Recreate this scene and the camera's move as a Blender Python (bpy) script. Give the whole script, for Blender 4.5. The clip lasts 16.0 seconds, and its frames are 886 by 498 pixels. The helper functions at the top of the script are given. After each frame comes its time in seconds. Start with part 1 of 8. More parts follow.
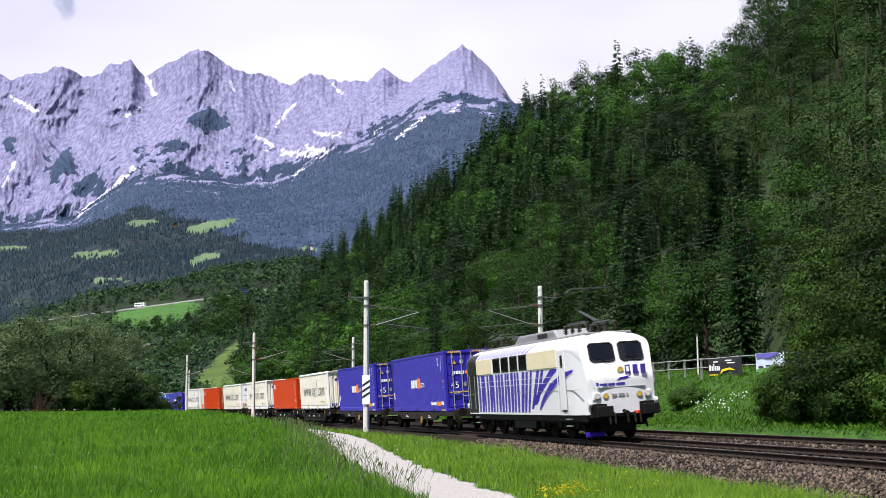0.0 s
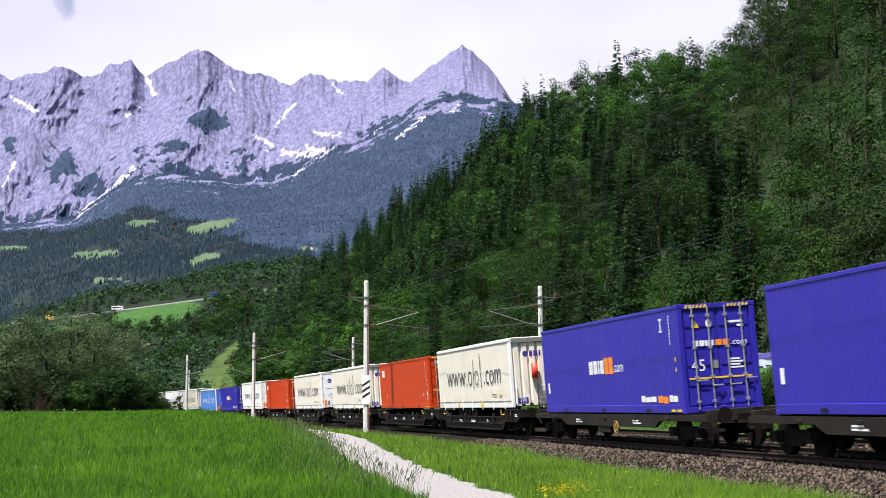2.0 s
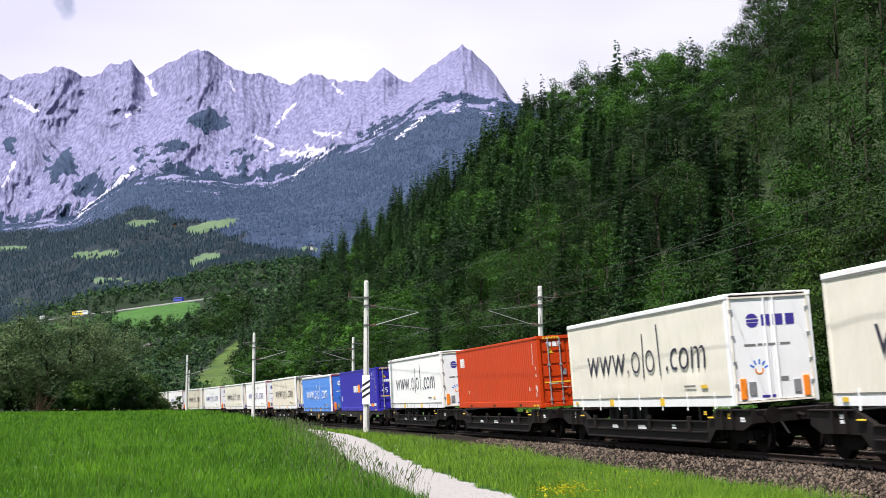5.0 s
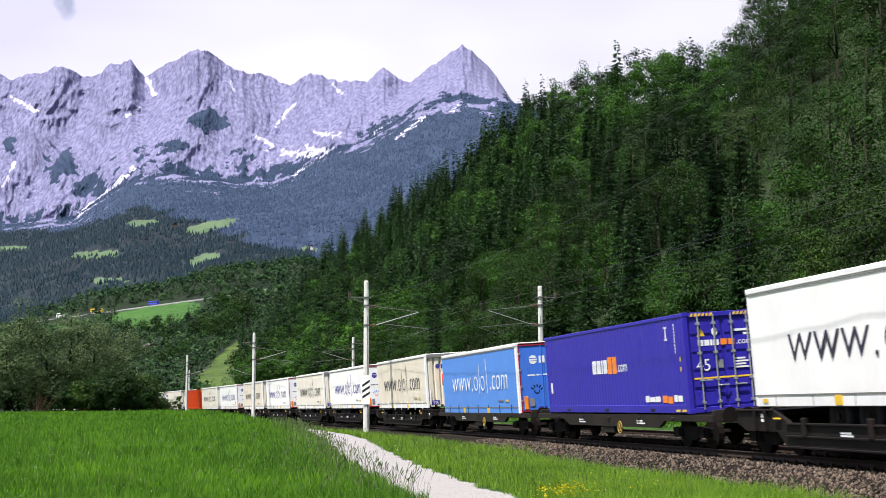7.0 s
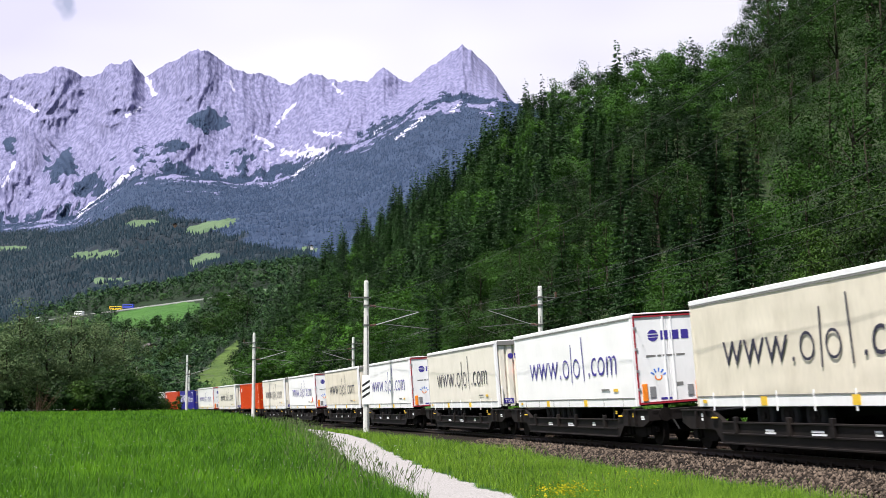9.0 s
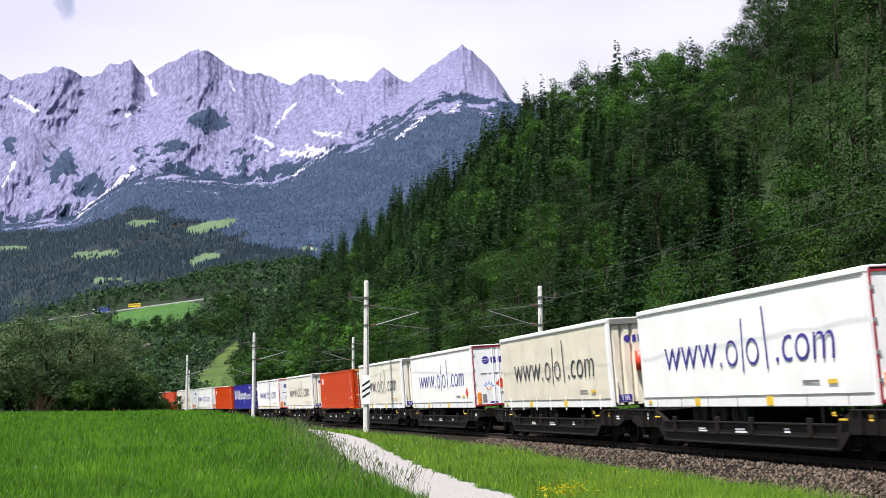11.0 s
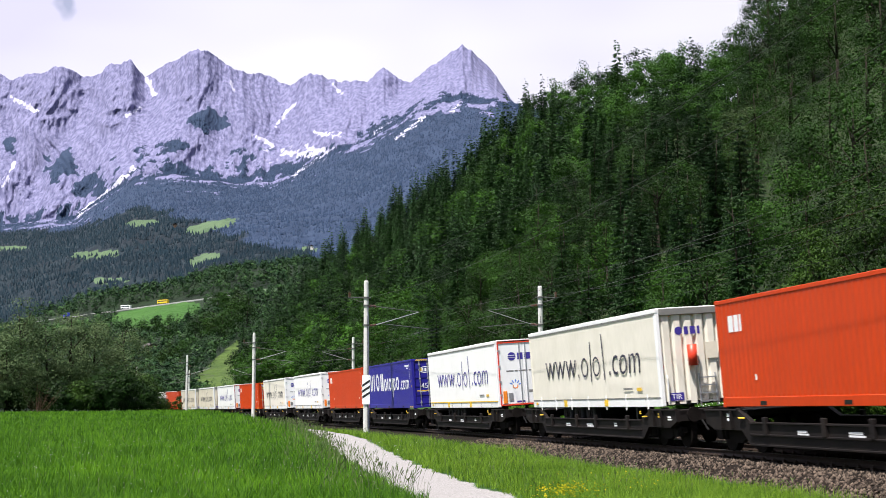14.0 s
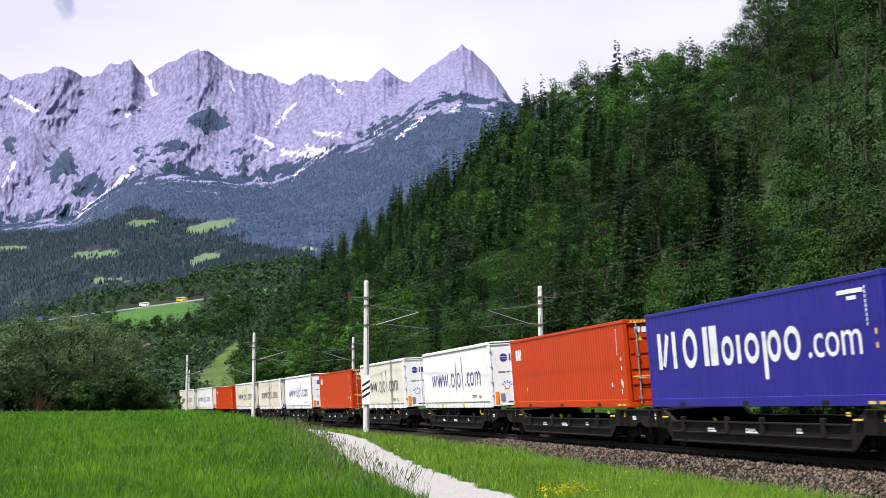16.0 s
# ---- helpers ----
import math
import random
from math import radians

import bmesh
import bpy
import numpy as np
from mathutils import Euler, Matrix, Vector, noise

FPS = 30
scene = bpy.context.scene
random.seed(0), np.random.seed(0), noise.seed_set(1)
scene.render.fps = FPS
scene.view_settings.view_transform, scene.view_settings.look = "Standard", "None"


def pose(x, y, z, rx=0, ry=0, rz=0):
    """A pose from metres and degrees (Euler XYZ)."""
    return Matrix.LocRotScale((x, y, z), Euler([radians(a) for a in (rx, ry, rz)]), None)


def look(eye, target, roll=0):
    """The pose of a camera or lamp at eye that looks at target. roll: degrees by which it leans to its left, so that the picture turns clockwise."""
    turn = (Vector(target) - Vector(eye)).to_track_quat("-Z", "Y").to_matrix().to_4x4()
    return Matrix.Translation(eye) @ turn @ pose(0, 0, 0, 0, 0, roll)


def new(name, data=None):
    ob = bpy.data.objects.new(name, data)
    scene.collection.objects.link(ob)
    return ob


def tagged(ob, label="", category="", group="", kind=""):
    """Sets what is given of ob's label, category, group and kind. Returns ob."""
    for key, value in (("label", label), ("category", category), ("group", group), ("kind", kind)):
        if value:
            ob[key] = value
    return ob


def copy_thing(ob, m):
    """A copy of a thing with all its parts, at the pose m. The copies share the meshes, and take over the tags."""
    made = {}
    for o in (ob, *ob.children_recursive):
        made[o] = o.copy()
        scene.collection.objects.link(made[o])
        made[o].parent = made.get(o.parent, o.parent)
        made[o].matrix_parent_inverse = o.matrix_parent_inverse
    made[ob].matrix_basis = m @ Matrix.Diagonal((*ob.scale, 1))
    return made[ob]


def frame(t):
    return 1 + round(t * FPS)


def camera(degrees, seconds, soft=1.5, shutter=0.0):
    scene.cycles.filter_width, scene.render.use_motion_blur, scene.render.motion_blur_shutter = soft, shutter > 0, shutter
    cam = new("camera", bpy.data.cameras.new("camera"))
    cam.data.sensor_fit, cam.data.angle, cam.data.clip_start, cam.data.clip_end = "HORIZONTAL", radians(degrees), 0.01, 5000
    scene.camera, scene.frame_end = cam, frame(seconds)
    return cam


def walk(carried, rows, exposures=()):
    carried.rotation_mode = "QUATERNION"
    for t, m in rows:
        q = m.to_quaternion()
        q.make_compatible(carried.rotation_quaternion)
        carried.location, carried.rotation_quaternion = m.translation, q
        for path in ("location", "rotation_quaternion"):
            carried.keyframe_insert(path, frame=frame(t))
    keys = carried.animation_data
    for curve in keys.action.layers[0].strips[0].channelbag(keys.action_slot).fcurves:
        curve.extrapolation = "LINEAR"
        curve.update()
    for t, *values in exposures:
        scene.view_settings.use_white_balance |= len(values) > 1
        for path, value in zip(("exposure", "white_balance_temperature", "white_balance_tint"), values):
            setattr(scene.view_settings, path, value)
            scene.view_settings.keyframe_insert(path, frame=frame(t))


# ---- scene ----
# ------------------------------------------------------------------ camera
F_PX = 2248.17
LENS = math.degrees(2 * math.atan(784 / F_PX))
EYE = Vector((0.0, 0.0, 1.2136))
PITCH = radians(7.0823)
cam = camera(LENS, 16.0, soft=0.5, shutter=0.12)
VIEW = look(EYE, EYE + Vector((0, math.cos(PITCH), math.sin(PITCH))), -0.443)
walk(cam, [(0.0, VIEW), (16.0, VIEW)], exposures=[(0.0, 0.90, 6300, 12), (16.0, 0.90, 6300, 12)])

# ------------------------------------------------------------------ sky and sun
SUN_FROM = Vector((-0.30, -0.385, 1.0)).normalized()
sun_data = bpy.data.lights.new("sun", "SUN")
sun_data.energy, sun_data.angle, sun_data.color = 5.0, radians(0.55), (1.0, 0.955, 0.87)
sun = new("sun", sun_data)
sun.matrix_world = look(SUN_FROM * 60, (0, 0, 0))

world_sky = bpy.data.worlds.new("sky")
scene.world = world_sky
world_sky.use_nodes = True
nt = world_sky.node_tree
nt.nodes.clear()
w_out = nt.nodes.new("ShaderNodeOutputWorld")
w_mix = nt.nodes.new("ShaderNodeMixShader")
w_bg = nt.nodes.new("ShaderNodeBackground")
w_cl = nt.nodes.new("ShaderNodeBackground")
w_sky = nt.nodes.new("ShaderNodeTexSky")
w_sky.sky_type = "NISHITA"
w_sky.sun_disc = False
w_sky.sun_elevation = math.asin(SUN_FROM.z)
w_sky.sun_rotation = math.atan2(SUN_FROM.x, SUN_FROM.y)
w_bg.inputs["Strength"].default_value = 0.055
w_tc = nt.nodes.new("ShaderNodeTexCoord")
w_map = nt.nodes.new("ShaderNodeMapping")
w_map.inputs["Scale"].default_value = (1.0, 1.0, 2.6)
w_no = nt.nodes.new("ShaderNodeTexNoise")
w_no.inputs["Scale"].default_value = 3.2
w_no.inputs["Detail"].default_value = 7.0
w_no.inputs["Roughness"].default_value = 0.55
w_rmp = nt.nodes.new("ShaderNodeValToRGB")
w_rmp.color_ramp.elements[0].position, w_rmp.color_ramp.elements[0].color = 0.40, (0.0, 0.0, 0.0, 1)
w_rmp.color_ramp.elements[1].position, w_rmp.color_ramp.elements[1].color = 0.52, (1, 1, 1, 1)
w_no2 = nt.nodes.new("ShaderNodeTexNoise")
w_no2.inputs["Scale"].default_value = 2.1
w_no2.inputs["Detail"].default_value = 3.0
w_tint = nt.nodes.new("ShaderNodeValToRGB")
w_tint.color_ramp.elements[0].position, w_tint.color_ramp.elements[0].color = 0.42, (0.82, 0.79, 0.98, 1)
w_tint.color_ramp.elements[1].position, w_tint.color_ramp.elements[1].color = 0.64, (1.0, 0.985, 1.0, 1)
w_cl.inputs["Strength"].default_value = 0.56
nt.links.new(w_tc.outputs["Generated"], w_map.inputs["Vector"])
nt.links.new(w_map.outputs["Vector"], w_no.inputs["Vector"])
nt.links.new(w_map.outputs["Vector"], w_no2.inputs["Vector"])
# the clouds stand thickest over the mountains, opposite the sun
w_sep = nt.nodes.new("ShaderNodeSeparateXYZ")
w_lean = nt.nodes.new("ShaderNodeMath")
w_lean.operation = "MULTIPLY_ADD"
w_lean.inputs[1].default_value = 0.20
nt.links.new(w_tc.outputs["Generated"], w_sep.inputs["Vector"])
nt.links.new(w_sep.outputs["Y"], w_lean.inputs[0])
nt.links.new(w_no.outputs["Fac"], w_lean.inputs[2])
nt.links.new(w_lean.outputs[0], w_rmp.inputs["Fac"])
nt.links.new(w_no2.outputs["Fac"], w_tint.inputs["Fac"])
nt.links.new(w_tint.outputs["Color"], w_cl.inputs["Color"])
nt.links.new(w_sky.outputs["Color"], w_bg.inputs["Color"])
w_gap = nt.nodes.new("ShaderNodeVectorMath")
w_gap.operation = "DISTANCE"
w_gap.inputs[1].default_value = Vector((-0.3106, 1.0, 0.3347)).normalized()
w_rag = nt.nodes.new("ShaderNodeMath")
w_rag.operation = "MULTIPLY_ADD"
w_rag.inputs[1].default_value = 0.05
w_open = nt.nodes.new("ShaderNodeMapRange")
w_open.inputs["From Min"].default_value, w_open.inputs["From Max"].default_value = 0.028, 0.036
w_open.inputs["To Min"].default_value = 0.5
w_thin = nt.nodes.new("ShaderNodeMath")
w_thin.operation = "MULTIPLY"
nt.links.new(w_tc.outputs["Generated"], w_gap.inputs[0])
w_no3 = nt.nodes.new("ShaderNodeTexNoise")
w_no3.inputs["Scale"].default_value = 45.0
nt.links.new(w_tc.outputs["Generated"], w_no3.inputs["Vector"])
nt.links.new(w_no3.outputs["Fac"], w_rag.inputs[0])
nt.links.new(w_gap.outputs["Value"], w_rag.inputs[2])
nt.links.new(w_rag.outputs[0], w_open.inputs["Value"])
nt.links.new(w_rmp.outputs["Color"], w_thin.inputs[0])
nt.links.new(w_open.outputs[0], w_thin.inputs[1])
nt.links.new(w_thin.outputs[0], w_mix.inputs["Fac"])
nt.links.new(w_bg.outputs["Background"], w_mix.inputs[1])
nt.links.new(w_cl.outputs["Background"], w_mix.inputs[2])
nt.links.new(w_mix.outputs["Shader"], w_out.inputs["Surface"])


# ------------------------------------------------------------------ materials
def material(name, base, rough=0.6, vary=0.15, scale=3.0, fine=40.0, bump=0.0, metal=0.0, dirt=None, dirt_amount=0.0,
             random_by="", spread=0.38, stretch=(1, 1, 1), spec=0.5):
    """Painted, rough or metallic surface with grain at two scales and stains."""
    m = bpy.data.materials.new(name)
    m.use_nodes = True
    t = m.node_tree
    b = t.nodes["Principled BSDF"]
    b.inputs["Roughness"].default_value = rough
    b.inputs["Metallic"].default_value = metal
    b.inputs["Specular IOR Level"].default_value = spec
    tc = t.nodes.new("ShaderNodeTexCoord")
    mp = t.nodes.new("ShaderNodeMapping")
    mp.inputs["Scale"].default_value = stretch
    t.links.new(tc.outputs["Object"], mp.inputs["Vector"])
    n1 = t.nodes.new("ShaderNodeTexNoise")
    n1.inputs["Scale"].default_value, n1.inputs["Detail"].default_value = scale, 5.0
    n2 = t.nodes.new("ShaderNodeTexNoise")
    n2.inputs["Scale"].default_value, n2.inputs["Detail"].default_value = fine, 3.0
    t.links.new(mp.outputs["Vector"], n1.inputs["Vector"])
    t.links.new(mp.outputs["Vector"], n2.inputs["Vector"])
    add = t.nodes.new("ShaderNodeMath")
    add.operation = "ADD"
    t.links.new(n1.outputs["Fac"], add.inputs[0])
    t.links.new(n2.outputs["Fac"], add.inputs[1])
    rng = t.nodes.new("ShaderNodeMapRange")
    rng.inputs["From Min"].default_value, rng.inputs["From Max"].default_value = 0.7, 1.3
    rng.inputs["To Min"].default_value, rng.inputs["To Max"].default_value = 1 - vary, 1 + vary
    t.links.new(add.outputs[0], rng.inputs["Value"])
    mul = t.nodes.new("ShaderNodeVectorMath")
    mul.operation = "SCALE"
    mul.inputs[0].default_value = base
    t.links.new(rng.outputs[0], mul.inputs["Scale"])
    colour = mul.outputs[0]
    if random_by:
        src = t.nodes.new("ShaderNodeObjectInfo" if random_by == "object" else "ShaderNodeNewGeometry")
        rv = src.outputs["Random" if random_by == "object" else "Random Per Island"]
        r2 = t.nodes.new("ShaderNodeMapRange")
        r2.inputs["To Min"].default_value, r2.inputs["To Max"].default_value = 1 - spread, 1 + spread
        t.links.new(rv, r2.inputs["Value"])
        m2 = t.nodes.new("ShaderNodeVectorMath")
        m2.operation = "SCALE"
        t.links.new(colour, m2.inputs[0])
        t.links.new(r2.outputs[0], m2.inputs["Scale"])
        colour = m2.outputs[0]
    if dirt:
        n3 = t.nodes.new("ShaderNodeTexNoise")
        n3.inputs["Scale"].default_value, n3.inputs["Detail"].default_value, n3.inputs["Roughness"].default_value = 1.3, 8.0, 0.65
        t.links.new(mp.outputs["Vector"], n3.inputs["Vector"])
        r3 = t.nodes.new("ShaderNodeMapRange")
        r3.inputs["From Min"].default_value, r3.inputs["From Max"].default_value = 0.48, 0.75
        r3.inputs["To Max"].default_value = dirt_amount
        t.links.new(n3.outputs["Fac"], r3.inputs["Value"])
        mx = t.nodes.new("ShaderNodeMix")
        mx.data_type = "RGBA"
        t.links.new(r3.outputs[0], mx.inputs[0])
        t.links.new(colour, mx.inputs[6])
        mx.inputs[7].default_value = (*dirt, 1)
        colour = mx.outputs[2]
    t.links.new(colour, b.inputs["Base Color"])
    if bump:
        bp = t.nodes.new("ShaderNodeBump")
        bp.inputs["Strength"].default_value = min(1.0, bump)
        bp.inputs["Distance"].default_value = 0.02
        t.links.new(add.outputs[0], bp.inputs["Height"])
        t.links.new(bp.outputs["Normal"], b.inputs["Normal"])
    return m


def foliage(name, base, light, clump=0.35, through_light=0.35):
    """Leaves: two greens mixed leaf by leaf and clump by clump, and some light through the blade."""
    m = bpy.data.materials.new(name)
    m.use_nodes = True
    t = m.node_tree
    b = t.nodes["Principled BSDF"]
    b.inputs["Roughness"].default_value = 0.55
    b.inputs["Specular IOR Level"].default_value = 0.10
    g = t.nodes.new("ShaderNodeNewGeometry")
    oi = t.nodes.new("ShaderNodeObjectInfo")
    n = t.nodes.new("ShaderNodeTexNoise")
    n.inputs["Scale"].default_value, n.inputs["Detail"].default_value = clump, 3.0
    t.links.new(g.outputs["Position"], n.inputs["Vector"])
    a1 = t.nodes.new("ShaderNodeMath")
    a1.operation = "MULTIPLY_ADD"
    t.links.new(g.outputs["Random Per Island"], a1.inputs[0])
    a1.inputs[1].default_value = 0.38
    t.links.new(n.outputs["Fac"], a1.inputs[2])
    a2 = t.nodes.new("ShaderNodeMath")
    a2.operation = "MULTIPLY_ADD"
    t.links.new(oi.outputs["Random"], a2.inputs[0])
    a2.inputs[1].default_value = 0.48
    t.links.new(a1.outputs[0], a2.inputs[2])
    tn = t.nodes.new("ShaderNodeAttribute")
    tn.attribute_name = "tone"
    a3 = t.nodes.new("ShaderNodeMath")
    a3.operation = "MULTIPLY_ADD"
    t.links.new(tn.outputs["Fac"], a3.inputs[0])
    a3.inputs[1].default_value = 0.70
    t.links.new(a2.outputs[0], a3.inputs[2])
    r = t.nodes.new("ShaderNodeMapRange")
    r.inputs["From Min"].default_value, r.inputs["From Max"].default_value = 0.62, 1.55
    t.links.new(a3.outputs[0], r.inputs["Value"])
    mx = t.nodes.new("ShaderNodeMix")
    mx.data_type = "RGBA"
    t.links.new(r.outputs[0], mx.inputs[0])
    mx.inputs[6].default_value, mx.inputs[7].default_value = (*base, 1), (*light, 1)
    t.links.new(mx.outputs[2], b.inputs["Base Color"])
    if through_light:
        tr = t.nodes.new("ShaderNodeBsdfTranslucent")
        t.links.new(mx.outputs[2], tr.inputs["Color"])
        ms = t.nodes.new("ShaderNodeMixShader")
        ms.inputs["Fac"].default_value = through_light
        t.links.new(b.outputs["BSDF"], ms.inputs[1])
        t.links.new(tr.outputs["BSDF"], ms.inputs[2])
        t.links.new(ms.outputs["Shader"], t.nodes["Material Output"].inputs["Surface"])
    return m


def masked(name, layers, rough=0.85, bump=0.0, bump_scale=1.0, sharp=0.15, stretch=(1, 1, 1)):
    """Ground: a base colour and further ones laid over it by the mesh's own attributes. layers: (attribute or '', dark, light, noise scale)."""
    m = bpy.data.materials.new(name)
    m.use_nodes = True
    t = m.node_tree
    b = t.nodes["Principled BSDF"]
    b.inputs["Roughness"].default_value = rough
    b.inputs["Specular IOR Level"].default_value = 0.2
    g = t.nodes.new("ShaderNodeNewGeometry")
    mp = t.nodes.new("ShaderNodeMapping")
    mp.inputs["Scale"].default_value = stretch
    t.links.new(g.outputs["Position"], mp.inputs["Vector"])
    colour = None
    for attr, dark, light, sc in layers:
        n = t.nodes.new("ShaderNodeTexNoise")
        n.inputs["Scale"].default_value, n.inputs["Detail"].default_value, n.inputs["Roughness"].default_value = sc, 8.0, 0.62
        t.links.new(mp.outputs["Vector"], n.inputs["Vector"])
        r = t.nodes.new("ShaderNodeValToRGB")
        r.color_ramp.elements[0].position, r.color_ramp.elements[0].color = 0.5 - sharp, (*dark, 1)
        r.color_ramp.elements[1].position, r.color_ramp.elements[1].color = 0.5 + sharp, (*light, 1)
        t.links.new(n.outputs["Fac"], r.inputs["Fac"])
        c = r.outputs["Color"]
        if attr:
            a = t.nodes.new("ShaderNodeAttribute")
            a.attribute_name = attr
            mx = t.nodes.new("ShaderNodeMix")
            mx.data_type = "RGBA"
            # the edge of each layer is broken up by its own grain
            ragged = t.nodes.new("ShaderNodeMath")
            ragged.operation = "MULTIPLY_ADD"
            ragged.inputs[1].default_value = 1.4
            t.links.new(n.outputs["Fac"], ragged.inputs[0])
            t.links.new(a.outputs["Fac"], ragged.inputs[2])
            edge = t.nodes.new("ShaderNodeMapRange")
            edge.inputs["From Min"].default_value, edge.inputs["From Max"].default_value = 1.08, 1.32
            t.links.new(ragged.outputs[0], edge.inputs["Value"])
            t.links.new(edge.outputs[0], mx.inputs[0])
            t.links.new(colour, mx.inputs[6])
            t.links.new(c, mx.inputs[7])
            c = mx.outputs[2]
        colour = c
    t.links.new(colour, b.inputs["Base Color"])
    if bump:
        n = t.nodes.new("ShaderNodeTexNoise")
        n.inputs["Scale"].default_value, n.inputs["Detail"].default_value = bump_scale, 9.0
        t.links.new(mp.outputs["Vector"], n.inputs["Vector"])
        bp = t.nodes.new("ShaderNodeBump")
        bp.inputs["Strength"].default_value, bp.inputs["Distance"].default_value = 1.0, bump
        t.links.new(n.outputs["Fac"], bp.inputs["Height"])
        t.links.new(bp.outputs["Normal"], b.inputs["Normal"])
    return m


# ------------------------------------------------------------------ mesh helpers
def part(name, bm, mat, parent=None, label="", smooth=False):
    me = bpy.data.meshes.new(name)
    if smooth:
        for f in bm.faces:
            f.smooth = True
    bm.to_mesh(me)
    bm.free()
    if mat:
        me.materials.append(mat)
    ob = new(name, me)
    ob.parent = parent
    if label:
        tagged(ob, label)
    return ob


def raw(name, verts, faces, mat, parent=None, smooth=False, attrs=None, mats=None):
    """One mesh from arrays: verts (n, 3), faces (m, 3 or 4)."""
    verts = np.asarray(verts, np.float32)
    faces = np.asarray(faces, np.int32)
    me = bpy.data.meshes.new(name)
    me.vertices.add(len(verts))
    me.vertices.foreach_set("co", verts.ravel())
    k = faces.shape[1]
    me.loops.add(faces.size)
    me.loops.foreach_set("vertex_index", faces.ravel())
    me.polygons.add(len(faces))
    me.polygons.foreach_set("loop_start", np.arange(0, faces.size, k, dtype=np.int32))
    me.polygons.foreach_set("loop_total", np.full(len(faces), k, np.int32))
    if smooth:
        me.polygons.foreach_set("use_smooth", np.ones(len(faces), bool))
    for nm, values in (attrs or {}).items():
        a = me.attributes.new(nm, "FLOAT", "POINT")
        a.data.foreach_set("value", np.asarray(values, np.float32).ravel())
    for mm in ([mat] if mats is None else mats[0]):
        me.materials.append(mm)
    if mats is not None:
        me.polygons.foreach_set("material_index", np.asarray(mats[1], np.int32))
    me.update()
    me.validate()
    ob = new(name, me)
    ob.parent = parent
    return ob


def box(bm, x0, x1, y0, y1, z0, z1):
    v = [bm.verts.new(c) for c in ((x0, y0, z0), (x1, y0, z0), (x1, y1, z0), (x0, y1, z0), (x0, y0, z1), (x1, y0, z1), (x1, y1, z1), (x0, y1, z1))]
    for f in ((3, 2, 1, 0), (4, 5, 6, 7), (0, 1, 5, 4), (1, 2, 6, 5), (2, 3, 7, 6), (3, 0, 4, 7)):
        bm.faces.new([v[i] for i in f])
    return v


def tube(bm, a, b, r0, r1=None, n=8, caps=True):
    """A round bar from a to b."""
    a, b = Vector(a), Vector(b)
    r1 = r0 if r1 is None else r1
    q = (b - a).to_track_quat("Z", "Y")
    rings = []
    for p, r in ((a, r0), (b, r1)):
        rings.append([bm.verts.new(p + q @ Vector((r * math.cos(2 * math.pi * i / n), r * math.sin(2 * math.pi * i / n), 0))) for i in range(n)])
    for i in range(n):
        bm.faces.new((rings[0][i], rings[0][(i + 1) % n], rings[1][(i + 1) % n], rings[1][i]))
    if caps:
        bm.faces.new(rings[0][::-1])
        bm.faces.new(rings[1])


def bevelled(bm, w, seg=2):
    bmesh.ops.bevel(bm, geom=bm.edges[:], offset=w, segments=seg, profile=0.6, affect="EDGES", clamp_overlap=True)
    return bm


def prism(bm, outline, y0, y1):
    """An outline in x and z, pushed from y0 to y1."""
    a = [bm.verts.new((x, y0, z)) for x, z in outline]
    b = [bm.verts.new((x, y1, z)) for x, z in outline]
    n = len(a)
    bm.faces.new(a)
    bm.faces.new(b[::-1])
    for i in range(n):
        bm.faces.new((a[i], b[i], b[(i + 1) % n], a[(i + 1) % n]))


def boxes(*items):
    bm = bmesh.new()
    for it in items:
        box(bm, *it)
    return bm


def thing(name, label, category, group="", kind=""):
    return tagged(new(name), label, category, group, kind)


# ------------------------------------------------------------------ the line of the track, the lie of the land
TRACK_X, TRACK_Y, HEADING, BEND = 12.0716, 20.0, radians(11.3859), 0.00080285
CANT = radians(3.6234)
ARC = 1.0 / BEND
CX, CY = TRACK_X - math.cos(HEADING) * ARC, TRACK_Y - math.sin(HEADING) * ARC


def track(s, u=0.0, z=0.0, cant=True):
    """World place s metres up the line, u metres to the meadow's side, z above the rails' middle."""
    a = HEADING + BEND * s
    c = CANT if cant else 0.0
    uu, zz = u * math.cos(c) + z * math.sin(c), z * math.cos(c) - u * math.sin(c)
    r = ARC - uu
    return Vector((CX + r * math.cos(a), CY + r * math.sin(a), zz))


def track_pose(s, cant=True):
    """x along the train's way, y away from the meadow, z up from the rails."""
    a = HEADING + BEND * s
    c = CANT if cant else 0.0
    n = Vector((-math.cos(a), -math.sin(a), 0))
    up = Vector((0, 0, 1)) * math.cos(c) + n * math.sin(c)
    x = Vector((math.sin(a), -math.cos(a), 0))
    y = up.cross(x)
    m = Matrix((x, y, up)).transposed().to_4x4()
    m.translation = track(s)
    return m


def su(x, y):
    """The reverse of track(), for arrays."""
    dx, dy = x - CX, y - CY
    return (np.arctan2(dy, dx) - HEADING) / BEND, ARC - np.hypot(dx, dy)


def sstep(a, b, v):
    t = np.clip((v - a) / (b - a), 0, 1)
    return t * t * (3 - 2 * t)


